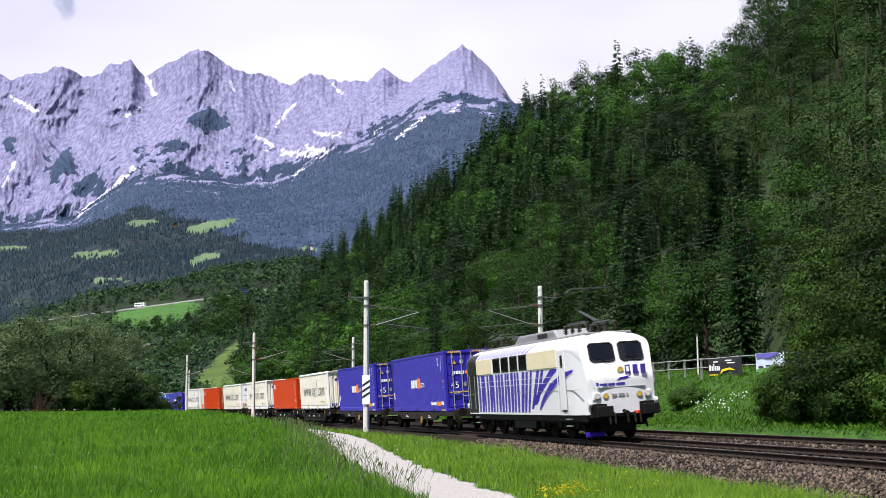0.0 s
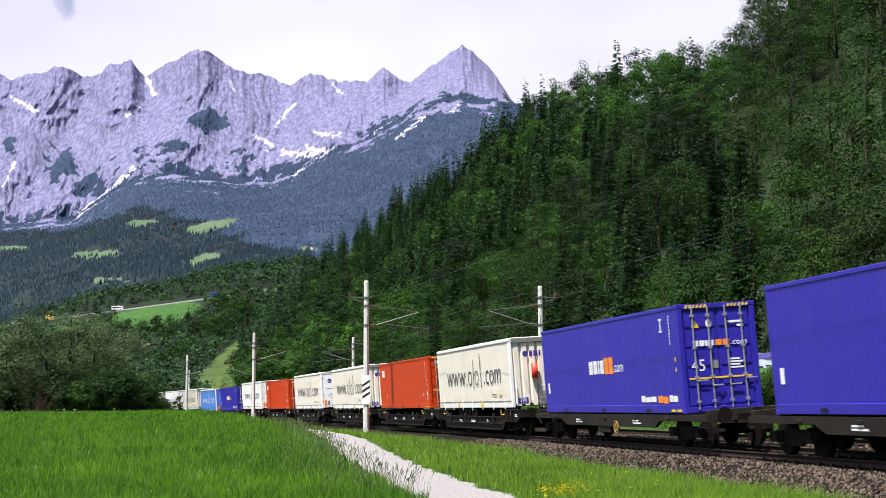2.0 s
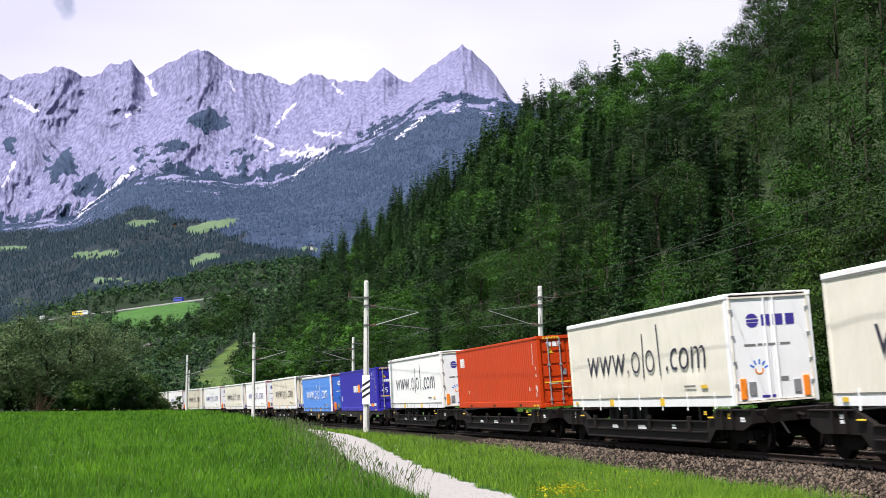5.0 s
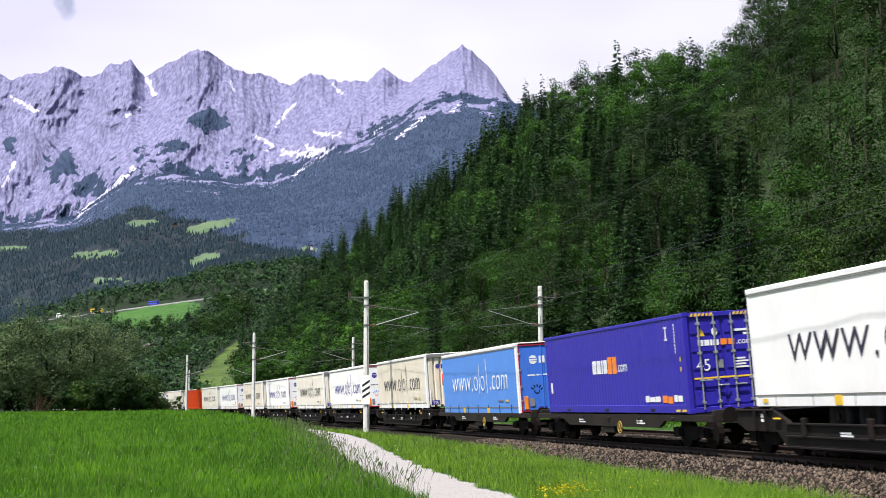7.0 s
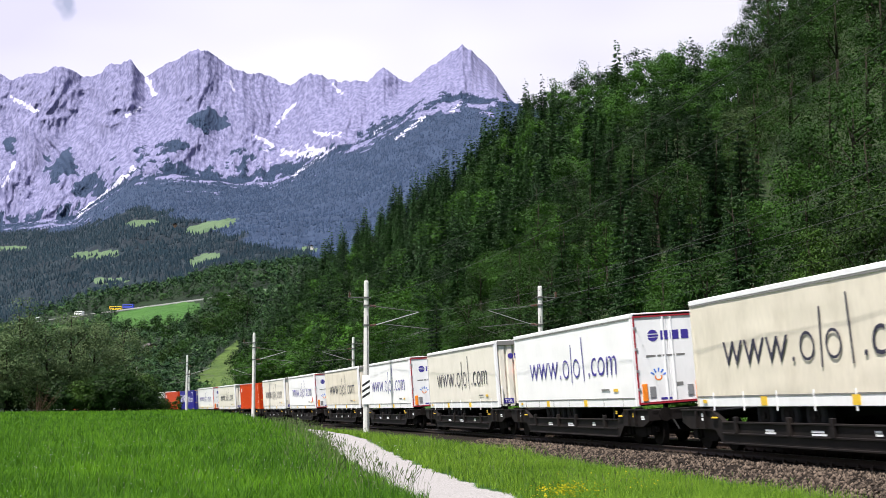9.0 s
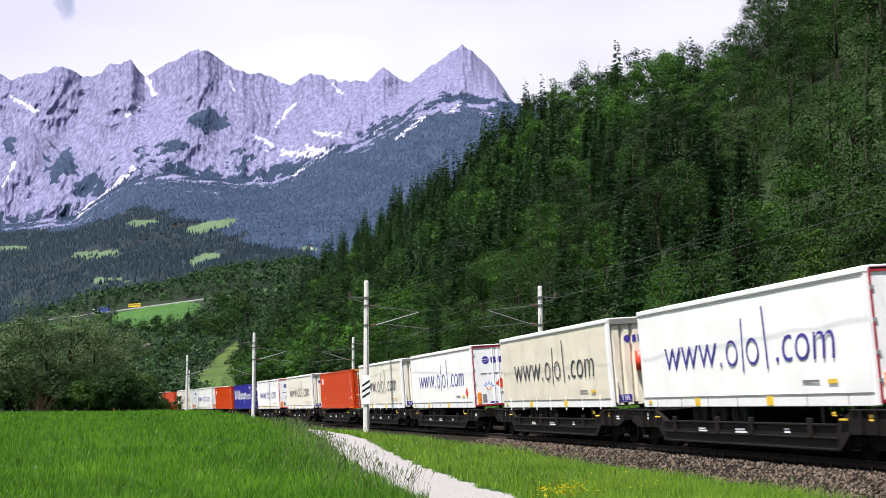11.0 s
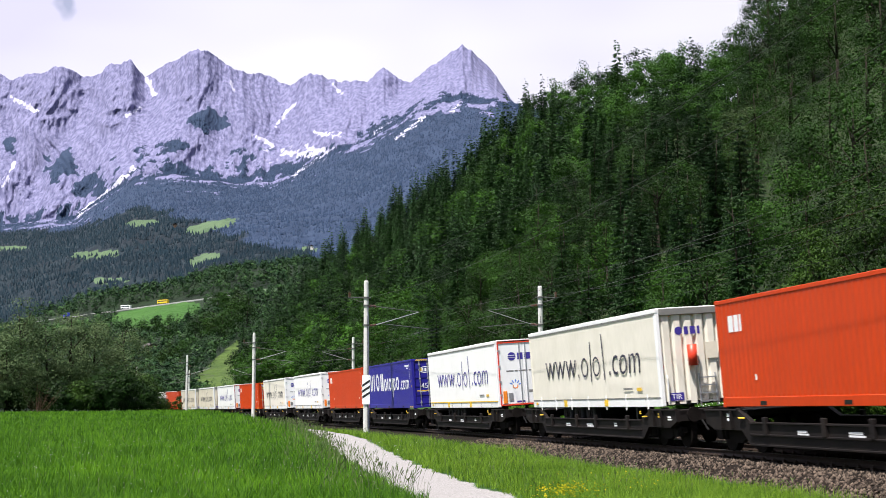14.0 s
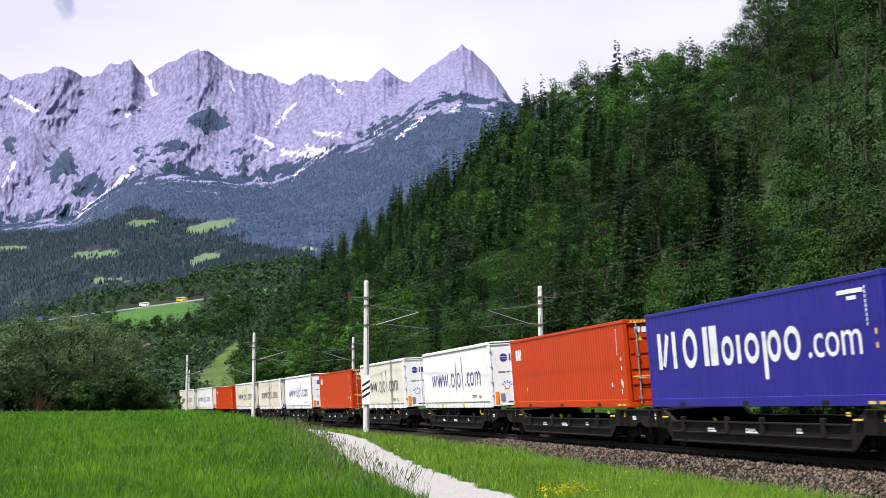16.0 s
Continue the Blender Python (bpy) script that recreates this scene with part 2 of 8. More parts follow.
def wave(x, y, scale, seed=0):
    """Cheap smooth noise for arrays, about -1 to 1."""
    r = np.random.RandomState(seed)
    out, amp, tot, f = 0.0, 1.0, 0.0, 1.0 / scale
    for o in range(5):
        a = r.rand(3) * 6.28
        for j in range(3):
            t = a[j] + j * 2.094
            out = out + amp * np.sin((x * math.cos(t) + y * math.sin(t)) * f * 6.28 * (0.8 + 0.13 * j) + r.rand() * 6.28 + 1.4 * np.sin((x * math.sin(t) - y * math.cos(t)) * f * 3.1 + r.rand() * 6))
            tot += amp
        amp *= 0.55
        f *= 2.03
    return out / tot * 1.9


# the wooded hillside, bearing by bearing (in hundredths of the tangent): foot, crest distance, crest rise
HILL_B = np.array([-18, -16, -12.6, -9.5, -3.7, 2.0, 6.9, 11.8, 15, 18.5, 23.5, 25.2, 27.4, 35, 50, 80]) / 100
HILL_FOOT = np.array([360, 345, 330, 310, 255, 200, 168, 150, 140, 130, 120, 110, 100, 88, 74, 62])
HILL_CREST = np.array([400, 430, 500, 560, 520, 460, 430, 390, 370, 350, 305, 265, 250, 230, 210, 190])
HILL_RISE = np.array([0, 0.055, 0.082, 0.12, 0.168, 0.207, 0.249, 0.272, 0.28, 0.284, 0.288, 0.330, 0.365, 0.41, 0.42, 0.42])


def land(x, y):
    """Height of the ground at arrays x, y."""
    d = np.hypot(x, y)
    s, u = su(x, y)
    z = -0.5 + 0.5 * sstep(25, 85, y) + 0.85 * sstep(78, 150, y) + 0.05 * wave(x, y, 23, 3)
    # the bed of the track
    near = sstep(7.5, 3.9, u)
    z = z * (1 - near) + np.minimum(z, -0.62) * near
    # the bank and the terrace beyond the track
    rise = sstep(-4.9, -12.5, u)
    z = np.where(u < -4.25, 0.02 + 0.38 * sstep(-4.25, -4.75, u) + rise * (2.5 + 0.25 * wave(x, y, 9, 5)), z)
    # the hillside
    front = y > 5
    b = np.where(front, x / np.maximum(y, 1), 0.8)
    f, c, k = np.interp(b, HILL_B, HILL_FOOT), np.interp(b, HILL_B, HILL_CREST), np.interp(b, HILL_B, HILL_RISE)
    top = np.maximum(c * k - 17, 0)
    t = np.clip((d - f) / (c - f), 0, 1)
    h = top * (0.80 * t + 0.20 * t * t) * sstep(0, 0.05, t) + 1.6 * wave(x, y, 47, 8) * sstep(0.02, 0.2, t)
    h = h * (1 - 0.9 * sstep(1.0, 1.9, d / c))
    return np.where((u < -9) & (b > -0.18) & (d > f - 5), z + np.maximum(h, 0), z)
# ------------------------------------------------------------------ surfaces
M_GROUND = masked("meadow_soil", [("", (0.012, 0.040, 0.005), (0.034, 0.085, 0.010), 0.9),
                                  ("woods", (0.012, 0.022, 0.008), (0.03, 0.045, 0.015), 0.5),
                                  ("path", (0.17, 0.16, 0.155), (0.33, 0.315, 0.31), 24.0),
                                  ("gravel", (0.016, 0.012, 0.009), (0.052, 0.038, 0.028), 9.0)], bump=0.03, bump_scale=14)
# haze over the distance is put into the colours: violet rock, blue woods
M_MOUNTAIN = masked("hazed_mountain_side", [("", (0.092, 0.093, 0.178), (0.192, 0.187, 0.310), 0.055),
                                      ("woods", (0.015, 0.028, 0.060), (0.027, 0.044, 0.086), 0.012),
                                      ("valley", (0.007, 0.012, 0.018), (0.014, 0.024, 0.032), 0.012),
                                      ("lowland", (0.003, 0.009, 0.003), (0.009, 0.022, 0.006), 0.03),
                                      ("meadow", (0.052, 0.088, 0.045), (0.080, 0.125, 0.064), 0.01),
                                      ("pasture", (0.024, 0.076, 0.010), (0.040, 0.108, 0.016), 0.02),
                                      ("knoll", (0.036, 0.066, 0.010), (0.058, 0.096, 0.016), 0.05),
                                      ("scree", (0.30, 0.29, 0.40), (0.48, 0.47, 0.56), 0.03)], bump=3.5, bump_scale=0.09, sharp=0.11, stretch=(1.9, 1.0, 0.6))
M_BALLAST = material("ballast_stone", (0.011, 0.008, 0.006), 0.9, 0.5, 5.0, 26.0, 1.0, spec=0.1)
M_STONE = material("broken_stone", (0.066, 0.050, 0.039), 0.9, 0.25, 6.0, 40.0, 0.4, random_by="island", spread=0.95, spec=0.15)
M_RAIL = material("rail_steel", (0.026, 0.017, 0.013), 0.65, 0.3, 4.0, 60.0, 0.2, metal=0.2, spec=0.2)
M_RAIL_TOP = material("rail_head", (0.42, 0.42, 0.44), 0.28, 0.1, 8.0, 70.0, metal=1.0)
M_SLEEPER = material("sleeper_concrete", (0.026, 0.020, 0.016), 0.9, 0.25, 3.0, 30.0, 0.5, spec=0.12)
M_CLIP = material("rail_clip", (0.06, 0.045, 0.035), 0.7, 0.3, 12.0, 60.0, metal=0.4, spec=0.2)


# ------------------------------------------------------------------ ground: one sheet to the horizon
def path_centre(y):
    return np.interp(y, [-40, 5, 14, 24.4, 33.5, 53, 80, 115, 150], [3.6, 2.0, 1.35, 0.35, -1.2, -3.9, -8.2, -16.0, -26.0])


def build_ground():
    az = np.concatenate([np.linspace(-math.pi, -0.41, 50), np.linspace(-0.40, 0.46, 280), np.linspace(0.47, math.pi - 0.02, 50)])
    rad = np.concatenate([np.linspace(0.02, 12, 28), np.geomspace(12.6, 150, 170), np.geomspace(152, 620, 60), np.geomspace(640, 4700, 16)])
    A, R = np.meshgrid(az, rad)
    X, Y = R * np.sin(A), R * np.cos(A)
    Z = land(X, Y)
    far = sstep(620, 700, R)
    Z = Z * (1 - far) + far * np.minimum(Z, 0.3)
    n, m = len(rad), len(az)
    idx = np.arange(n * m).reshape(n, m)
    nxt = np.roll(idx, -1, axis=1)
    f = np.stack([idx[:-1], nxt[:-1], nxt[1:], idx[1:]], -1).reshape(-1, 4)
    verts = np.stack([X, Y, Z], -1).reshape(-1, 3)
    s, u = su(X, Y)
    edge = wave(X, Y, 2.2, 4)
    gap = np.abs(X - path_centre(Y))
    path = sstep(1.12 + 0.16 * edge, 0.80 + 0.16 * edge, gap) * sstep(175, 150, Y)
    gravel = sstep(5.2 + 0.5 * edge, 4.4 + 0.5 * edge, u) * sstep(-7.6, -6.6, u) * sstep(40, 20, Y)
    b = X / np.maximum(Y, 1)
    woods = ((u < -13) & (np.hypot(X, Y) > np.interp(b, HILL_B, HILL_FOOT) - 12)).astype(float)
    ob = raw("ground", verts, f[:, ::-1], M_GROUND, smooth=True, attrs={"path": path, "gravel": gravel, "woods": woods})
    return tagged(ob, "valley floor with mown meadow, pale gravel path and wooded slope", "ground", kind="structure")


build_ground()

# ------------------------------------------------------------------ the mountains, bearing by bearing
SKY_B = (np.array([-300, -120, 0, 18, 50, 105, 130, 160, 190, 232, 243, 256, 275, 300, 350, 374, 390, 410, 440, 475, 515, 549, 575, 598, 634, 650, 678, 705, 727, 750, 775, 800, 818, 838, 862, 890, 920, 960, 1050, 1200, 1500]) - 784) / F_PX
SKY_Y = np.array([150, 120, 130, 141, 134, 120, 124, 137, 118, 106, 122, 138, 126, 110, 87, 93, 104, 120, 131, 135, 153, 130, 136, 146, 141, 146, 122, 139, 147, 126, 112, 92, 81, 95, 116, 152, 196, 250, 330, 420, 520])


def sight(px, py):
    """Bearing and rise of the sight line through a place in the picture."""
    x, y = (px - 784) / F_PX, (441 - py) / F_PX
    c, q = math.cos(radians(0.443)), math.sin(radians(0.443))
    x, y = x * c + y * q, y * c - x * q
    far = math.cos(PITCH) - y * math.sin(PITCH)
    return x / far, (math.sin(PITCH) + y * math.cos(PITCH)) / far


# spurs that stand forward (and, less than nothing, gullies), from the crest downwards
SPURS = [(((350, 87), (338, 150), (345, 205), (300, 262), (225, 318)), 230, 62), (((350, 87), (400, 150), (440, 225), (455, 262)), 170, 46), (((232, 106), (222, 170), (165, 250), (100, 350)), 190, 55),
         (((105, 120), (70, 190), (20, 300)), 150, 55), (((549, 130), (555, 180), (575, 225)), 130, 38), (((678, 122), (655, 170), (600, 240)), 150, 40), (((634, 141), (622, 190), (590, 236)), 120, 30),
         (((818, 81), (800, 130), (742, 180)), 190, 52), (((818, 81), (850, 130), (905, 190)), 130, 40), (((256, 138), (262, 176), (215, 215), (140, 300)), -130, 34), (((480, 138), (490, 200), (462, 262)), -190, 46),
         (((150, 132), (150, 200), (60, 330)), -110, 32), (((720, 146), (700, 180), (640, 225)), -120, 32)]


def build_mountains():
    px = np.concatenate([np.linspace(-420, -30, 60), np.linspace(-20, 960, 560), np.linspace(970, 1500, 50)])
    b = (px - 784) / F_PX
    hz = 720.3 - 0.0077 * (px - 784)
    jag = np.array([noise.fractal((p / 17, 4.4, 1.7), 0.7, 2.2, 5) for p in px])
    sky = np.interp(b, SKY_B, SKY_Y) + 4.5 * jag * sstep(960, 900, px)
    ridge = np.interp(px, [-400, 0, 100, 160, 250, 330, 390, 450, 520, 600, 1500], [640, 566, 532, 512, 498, 482, 462, 452, 449, 452, 520])
    wood = np.interp(px, [-400, 0, 130, 200, 240, 300, 420, 480, 560, 650, 750, 830, 920, 1500], [400, 398, 384, 335, 312, 305, 322, 318, 283, 243, 190, 178, 186, 300])
    r = np.concatenate([np.linspace(330, 1100, 48), np.linspace(1125, 1700, 16), np.linspace(1730, 3620, 110), np.linspace(3632, 4300, 170), np.linspace(4330, 4800, 8)])
    P, R = np.meshgrid(px, r)
    B = (P - 784) / F_PX
    rows = []
    for j in range(len(px)):
        yk = [hz[j] + 6, 0.5 * hz[j] + 0.5 * ridge[j] + 26, ridge[j] + 16, ridge[j] + 56, ridge[j] + 30, 0.5 * (ridge[j] + wood[j]), wood[j], 0.45 * wood[j] + 0.55 * sky[j], sky[j], sky[j] + 120]
        rk = [330, 640, 1080, 1420, 1750, 2600, 3700, 4040, 4300, 4800]
        rows.append(np.interp(r, rk, yk))
    Yp = np.array(rows).T
    B, e = sight(P, Yp)
    X, Z = R * B, EYE.z + R * e
    # buttresses and gullies: the wall stands forward on its spurs and falls back between them
    rock = sstep(3560, 3760, R)
    spur = np.zeros_like(R)
    for line, near_by, wide in SPURS:
        best = np.zeros_like(R)
        for (x0, y0), (x1, y1) in zip(line[:-1], line[1:]):
            t = np.clip(((P - x0) * (x1 - x0) + (Yp - y0) * (y1 - y0)) / ((x1 - x0) ** 2 + (y1 - y0) ** 2), 0, 1)
            q = np.hypot(P - x0 - t * (x1 - x0), (Yp - y0 - t * (y1 - y0)) * 0.8)
            g = near_by * np.exp(-2.2 * (q / wide) ** 2)
            best = np.where(np.abs(g) > np.abs(best), g, best)
        spur = spur + best
    rib, fine = np.zeros_like(R), np.zeros_like(R)
    for i in range(R.shape[0]):
        if r[i] < 3500:
            continue
        for k in range(R.shape[1]):
            x, q = P[i, k], Yp[i, k]
            w = noise.noise((x / 90, q / 90, 7.0))
            rib[i, k] = noise.ridged_multi_fractal((x / 58 + 0.8 * w + 0.25 * math.sin(x / 70), q / 120 + 0.6 * w, 3.0), 0.75, 2.2, 6, 1.0, 2.0)
            fine[i, k] = noise.ridged_multi_fractal((x / 10 + 1.2 * w, q / 48 + w, 9.0), 0.7, 2.1, 3, 1.0, 2.0)
    on = rib != 0
    rib, fine = (rib - rib[on].mean()) / rib[on].std(), (fine - fine[on].mean()) / fine[on].std()
    push = rock * (0.34 * spur + 9 * rib + 2.6 * fine)
    R = R - push
    X, Z = R * B, EYE.z + R * e
    hills = sstep(420, 900, R) * sstep(3000, 2300, R)
    Z = Z + hills * (10 * wave(X, R, 330, 71) + 4 * wave(X, R, 120, 72)) * sstep(1080, 1200, R) + hills * 3 * wave(X, R, 150, 73)
    Ye = Yp - (Z - EYE.z - R * e) / R * F_PX
    w = wave(X, R, 260, 81) * 22 + wave(X, R, 90, 82) * 18 + wave(X, R, 35, 83) * 12
    # the woods climb highest on the ledges
    woods = sstep(-9, 9, Ye - wood[None, :] + w)
    ledge = sstep(0.15, 0.5, wave(X * 1.2, R * 0.8, 330, 84)) * sstep(wood - 75, wood - 40, Ye) * sstep(60, 160, P) * sstep(560, 420, P)
    woods = np.maximum(woods, ledge * sstep(-0.2, 0.3, wave(X, R, 60, 85)))
    for mx, my, rx, ry in ((372, 216, 38, 26), (105, 292, 34, 30), (300, 262, 34, 14), (18, 262, 14, 22), (150, 330, 40, 22), (520, 300, 50, 12)):
        q = ((P - mx) / rx) ** 2 + ((Ye - my) / ry) ** 2 + 0.9 * wave(X, R, 110, 89)
        woods = np.maximum(woods, 0.9 * sstep(1.0, 0.45, q))
    meadow, scree = np.zeros_like(R), np.zeros_like(R)
    for mx, my, rx, ry in ((372, 401, 46, 9), (250, 396, 32, 6), (168, 451, 44, 7), (360, 460, 34, 9), (205, 497, 42, 4), (545, 443, 32, 3), (20, 440, 30, 4), (470, 515, 20, 6)):
        q = ((P - mx) / rx) ** 2 + ((Ye + 0.25 * (P - mx) * (0.9 if ry > 8 else 0.1) - my) / ry) ** 2
        meadow = np.maximum(meadow, sstep(1.25, 0.75, q + 0.4 * wave(X, R, 70, 86)))
    pasture = np.zeros_like(R)
    for mx, my, rx, ry in ((278, 558, 82, 20), (120, 578, 60, 6)):
        q = ((P - mx) / rx) ** 2 + ((Ye + 0.136 * (P - mx) - my) / ry) ** 2
        pasture = np.maximum(pasture, sstep(1.15, 0.85, q + 0.25 * wave(X, R, 60, 92)) * sstep(-3, 1, Ye - 568 + (P - 78) * 0.136))
    road = sstep(-5, -3, Ye - 568 + (P - 78) * 0.136) * sstep(8, 5, Ye - 568 + (P - 78) * 0.136) * sstep(430, 400, P)
    # valley: the nearer woods, whose colour holds less of the painted haze
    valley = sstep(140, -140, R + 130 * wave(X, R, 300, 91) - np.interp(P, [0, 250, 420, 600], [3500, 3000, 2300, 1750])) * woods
    knoll = sstep(-8, 6, Ye - (668 - (P - 345) * 0.88)) * sstep(330, 345, P) * sstep(428, 418, P) * sstep(712, 695, Ye) * (R < 900)
    meadow = meadow * (1 - knoll)
    for x0, y0, x1, y1, wd in ((236, 300, 138, 382, 5), (262, 140, 272, 165, 6), (250, 190, 224, 206, 3), (20, 172, 62, 196, 5), (450, 238, 482, 258, 5), (545, 262, 572, 268, 8), (590, 262, 520, 310, 4), (752, 206, 700, 246, 4), (815, 180, 800, 198, 3), (590, 152, 602, 164, 4), (520, 185, 488, 222, 4), (6, 330, 30, 280, 4), (408, 145, 412, 160, 2.5), (560, 235, 600, 240, 5), (500, 270, 560, 275, 7), (690, 215, 660, 238, 2.5)):
        t = np.clip(((P - x0) * (x1 - x0) + (Ye - y0) * (y1 - y0)) / ((x1 - x0) ** 2 + (y1 - y0) ** 2), 0, 1)
        q = np.hypot(P - x0 - t * (x1 - x0), Ye - y0 - t * (y1 - y0))
        scree = np.maximum(scree, sstep(wd * 0.85, wd * 0.3, q + 4.5 * wave(X, R, 45, 87)))
    bowl = sstep(1.1, 0.5, ((P - 520) / 75) ** 2 + ((Ye - 272) / 34) ** 2) * sstep(-0.1, 0.25, wave(X, R, 90, 88))
    scree = np.maximum(scree, 0.33 * bowl)
    n, m = R.shape
    idx = np.arange(n * m).reshape(n, m)
    f = np.stack([idx[:-1, :-1], idx[:-1, 1:], idx[1:, 1:], idx[1:, :-1]], -1).reshape(-1, 4)
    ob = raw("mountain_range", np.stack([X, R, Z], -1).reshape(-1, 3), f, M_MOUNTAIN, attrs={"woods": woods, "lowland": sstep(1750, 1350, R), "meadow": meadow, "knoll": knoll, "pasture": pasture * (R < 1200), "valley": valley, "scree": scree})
    tagged(ob, "pale limestone peaks with snow gullies above dark forest slopes and alpine meadows, haze tinted into the colours", "mountain", kind="structure")
    return X, R, Z, woods * (1 - meadow) * (1 - knoll) * np.where(R < 1200, (1 - pasture) * (1 - road), 1), Ye, valley, P


MOUNTAIN = build_mountains()


# ------------------------------------------------------------------ track
RAIL_OUTLINE = ((-0.075, 0.0), (0.075, 0.0), (0.075, 0.012), (0.012, 0.03), (0.010, 0.115), (0.036, 0.13), (0.036, 0.158), (0.026, 0.168), (-0.026, 0.168), (-0.036, 0.158), (-0.036, 0.13), (-0.010, 0.115), (-0.012, 0.03), (-0.075, 0.012))


def build_rail(parent, u0, s0, s1, step, name="rail"):
    """A rail of the usual section, swept along the line; its head shines."""
    n = int((s1 - s0) / step) + 1
    k = len(RAIL_OUTLINE)
    v = [track(s0 + i * step, u0 + a, b - 0.168) for i in range(n) for a, b in RAIL_OUTLINE]
    f = [(i * k + j, i * k + (j + 1) % k, (i + 1) * k + (j + 1) % k, (i + 1) * k + j) for i in range(n - 1) for j in range(k)]
    mi = [1 if j in (7, 8) else 0 for i in range(n - 1) for j in range(k)]
    return raw(name, v, f, None, parent, mats=([M_RAIL, M_RAIL_TOP], mi))


def build_track(u0, label, drop):
    t = thing("railway_track", label, "track", kind="structure")
    for g in (0.7535, -0.7535):
        build_rail(t, u0 + g, -60, 260, 2.0)
    sl = bmesh.new()
    box(sl, -0.13, 0.13, -1.3, 1.3, -0.40, -0.185)
    bevelled(sl, 0.02, 1)
    me = bpy.data.meshes.new("sleeper")
    sl.to_mesh(me)
    sl.free()
    me.materials.append(M_SLEEPER)
    cl = bmesh.new()
    for g in (0.7535, -0.7535):
        for o in (0.12, -0.12):
            box(cl, -0.05, 0.05, g + o - 0.045, g + o + 0.045, -0.185, -0.135)
            tube(cl, (0, g + o, -0.14), (0, g + o, -0.095), 0.022, n=6)
    mc = bpy.data.meshes.new("rail_fastening")
    cl.to_mesh(mc)
    cl.free()
    mc.materials.append(M_CLIP)
    for i in range(90):
        s = -2 + i * 0.6
        m = track_pose(s) @ pose(0, -u0, 0)
        for nm, d in (("sleeper", me), ("rail_fastening", mc)):
            o = new(nm, d)
            o.parent = t
            o.matrix_basis = m
    return t


build_track(0.0, "canted main line track, rusty rails with bright heads on concrete sleepers", 0)
build_track(-4.05, "second track of the line beside the bank, partly overgrown", 0)


def build_ballast():
    prof = [(4.15, -0.72), (3.1, -0.46), (2.0, -0.235), (1.4, -0.20), (0.6, -0.25), (-0.6, -0.25), (-1.4, -0.20), (-2.0, -0.24), (-2.7, -0.20), (-3.4, -0.24), (-4.4, -0.26), (-4.9, -0.45), (-5.6, -0.8)]
    S = np.concatenate([np.arange(-60, 0, 2.0), np.arange(0, 40, 0.35), np.arange(40, 260, 2.0)])
    v, k = [], len(prof)
    for s in S:
        for u, z in prof:
            jit = 0.035 if 0 <= s < 40 else 0
            v.append(track(s, u + random.uniform(-jit, jit), z + random.uniform(-jit, jit)))
    f = [(i * k + j, (i + 1) * k + j, (i + 1) * k + j + 1, i * k + j + 1) for i in range(len(S) - 1) for j in range(k - 1)]
    b = raw("ballast_bed", v, f, M_BALLAST, smooth=True)
    tagged(b, "brown-grey broken stone ballast bed under both tracks", "ballast", kind="structure")
    # loose stones on the shoulder and between the rails
    rng = np.random.RandomState(5)
    n = 22000
    s = -1 + 42 * rng.rand(n) ** 1.5
    u = np.where(rng.rand(n) < 0.68, 1.1 + 3.2 * rng.rand(n), -4.4 + 5.4 * rng.rand(n))
    uz = np.interp(u, [q[0] for q in prof[::-1]], [q[1] for q in prof[::-1]])
    size = 0.030 + 0.040 * rng.rand(n)
    base = np.array([track(a, b2, c) for a, b2, c in zip(s, u, uz)])
    oct6 = np.array([(1, 0, 0), (-1, 0, 0), (0, 1, 0), (0, -1, 0), (0, 0, 1), (0, 0, -0.6)], float)
    vv = oct6[None] * (0.55 + 0.8 * rng.rand(n, 6, 3)) * size[:, None, None]
    ang = rng.rand(n) * 6.28
    c, sn = np.cos(ang)[:, None], np.sin(ang)[:, None]
    vv = np.stack([vv[..., 0] * c - vv[..., 1] * sn, vv[..., 0] * sn + vv[..., 1] * c, vv[..., 2]], -1) + base[:, None] + rng.randn(n, 6, 3) * 0.008
    tri = np.array([(0, 2, 4), (2, 1, 4), (1, 3, 4), (3, 0, 4), (2, 0, 5), (1, 2, 5), (3, 1, 5), (0, 3, 5)])
    f = (np.arange(n)[:, None, None] * 6 + tri[None]).reshape(-1, 3)
    st = raw("ballast_stones", vv.reshape(-1, 3), f, M_STONE)
    tagged(st, "loose grey and brown ballast stones heaped beside the rails", "gravel", kind="stuff")


build_ballast()
# ------------------------------------------------------------------ the train: paint
P_BLUE = material("container_blue", (0.030, 0.022, 0.34), 0.45, 0.07, 0.8, 9.0, dirt=(0.05, 0.045, 0.30), dirt_amount=0.3, stretch=(1, 1, 0.35), spec=0.25)
P_NAVY = material("container_navy", (0.020, 0.016, 0.24), 0.45, 0.07, 0.8, 9.0, dirt=(0.04, 0.035, 0.2), dirt_amount=0.3, stretch=(1, 1, 0.35), spec=0.25)
P_RED = material("container_red", (0.50, 0.042, 0.002), 0.5, 0.09, 0.8, 9.0, dirt=(0.42, 0.045, 0.008), dirt_amount=0.45, stretch=(1, 1, 0.3), spec=0.2)
P_WHITE = material("curtain_white", (0.88, 0.865, 0.86), 0.5, 0.03, 0.6, 7.0, dirt=(0.74, 0.72, 0.71), dirt_amount=0.25, stretch=(1, 1, 0.4))
P_CREAM = material("curtain_cream", (0.76, 0.71, 0.62), 0.55, 0.05, 0.6, 7.0, dirt=(0.60, 0.55, 0.45), dirt_amount=0.4, stretch=(1, 1, 0.4))
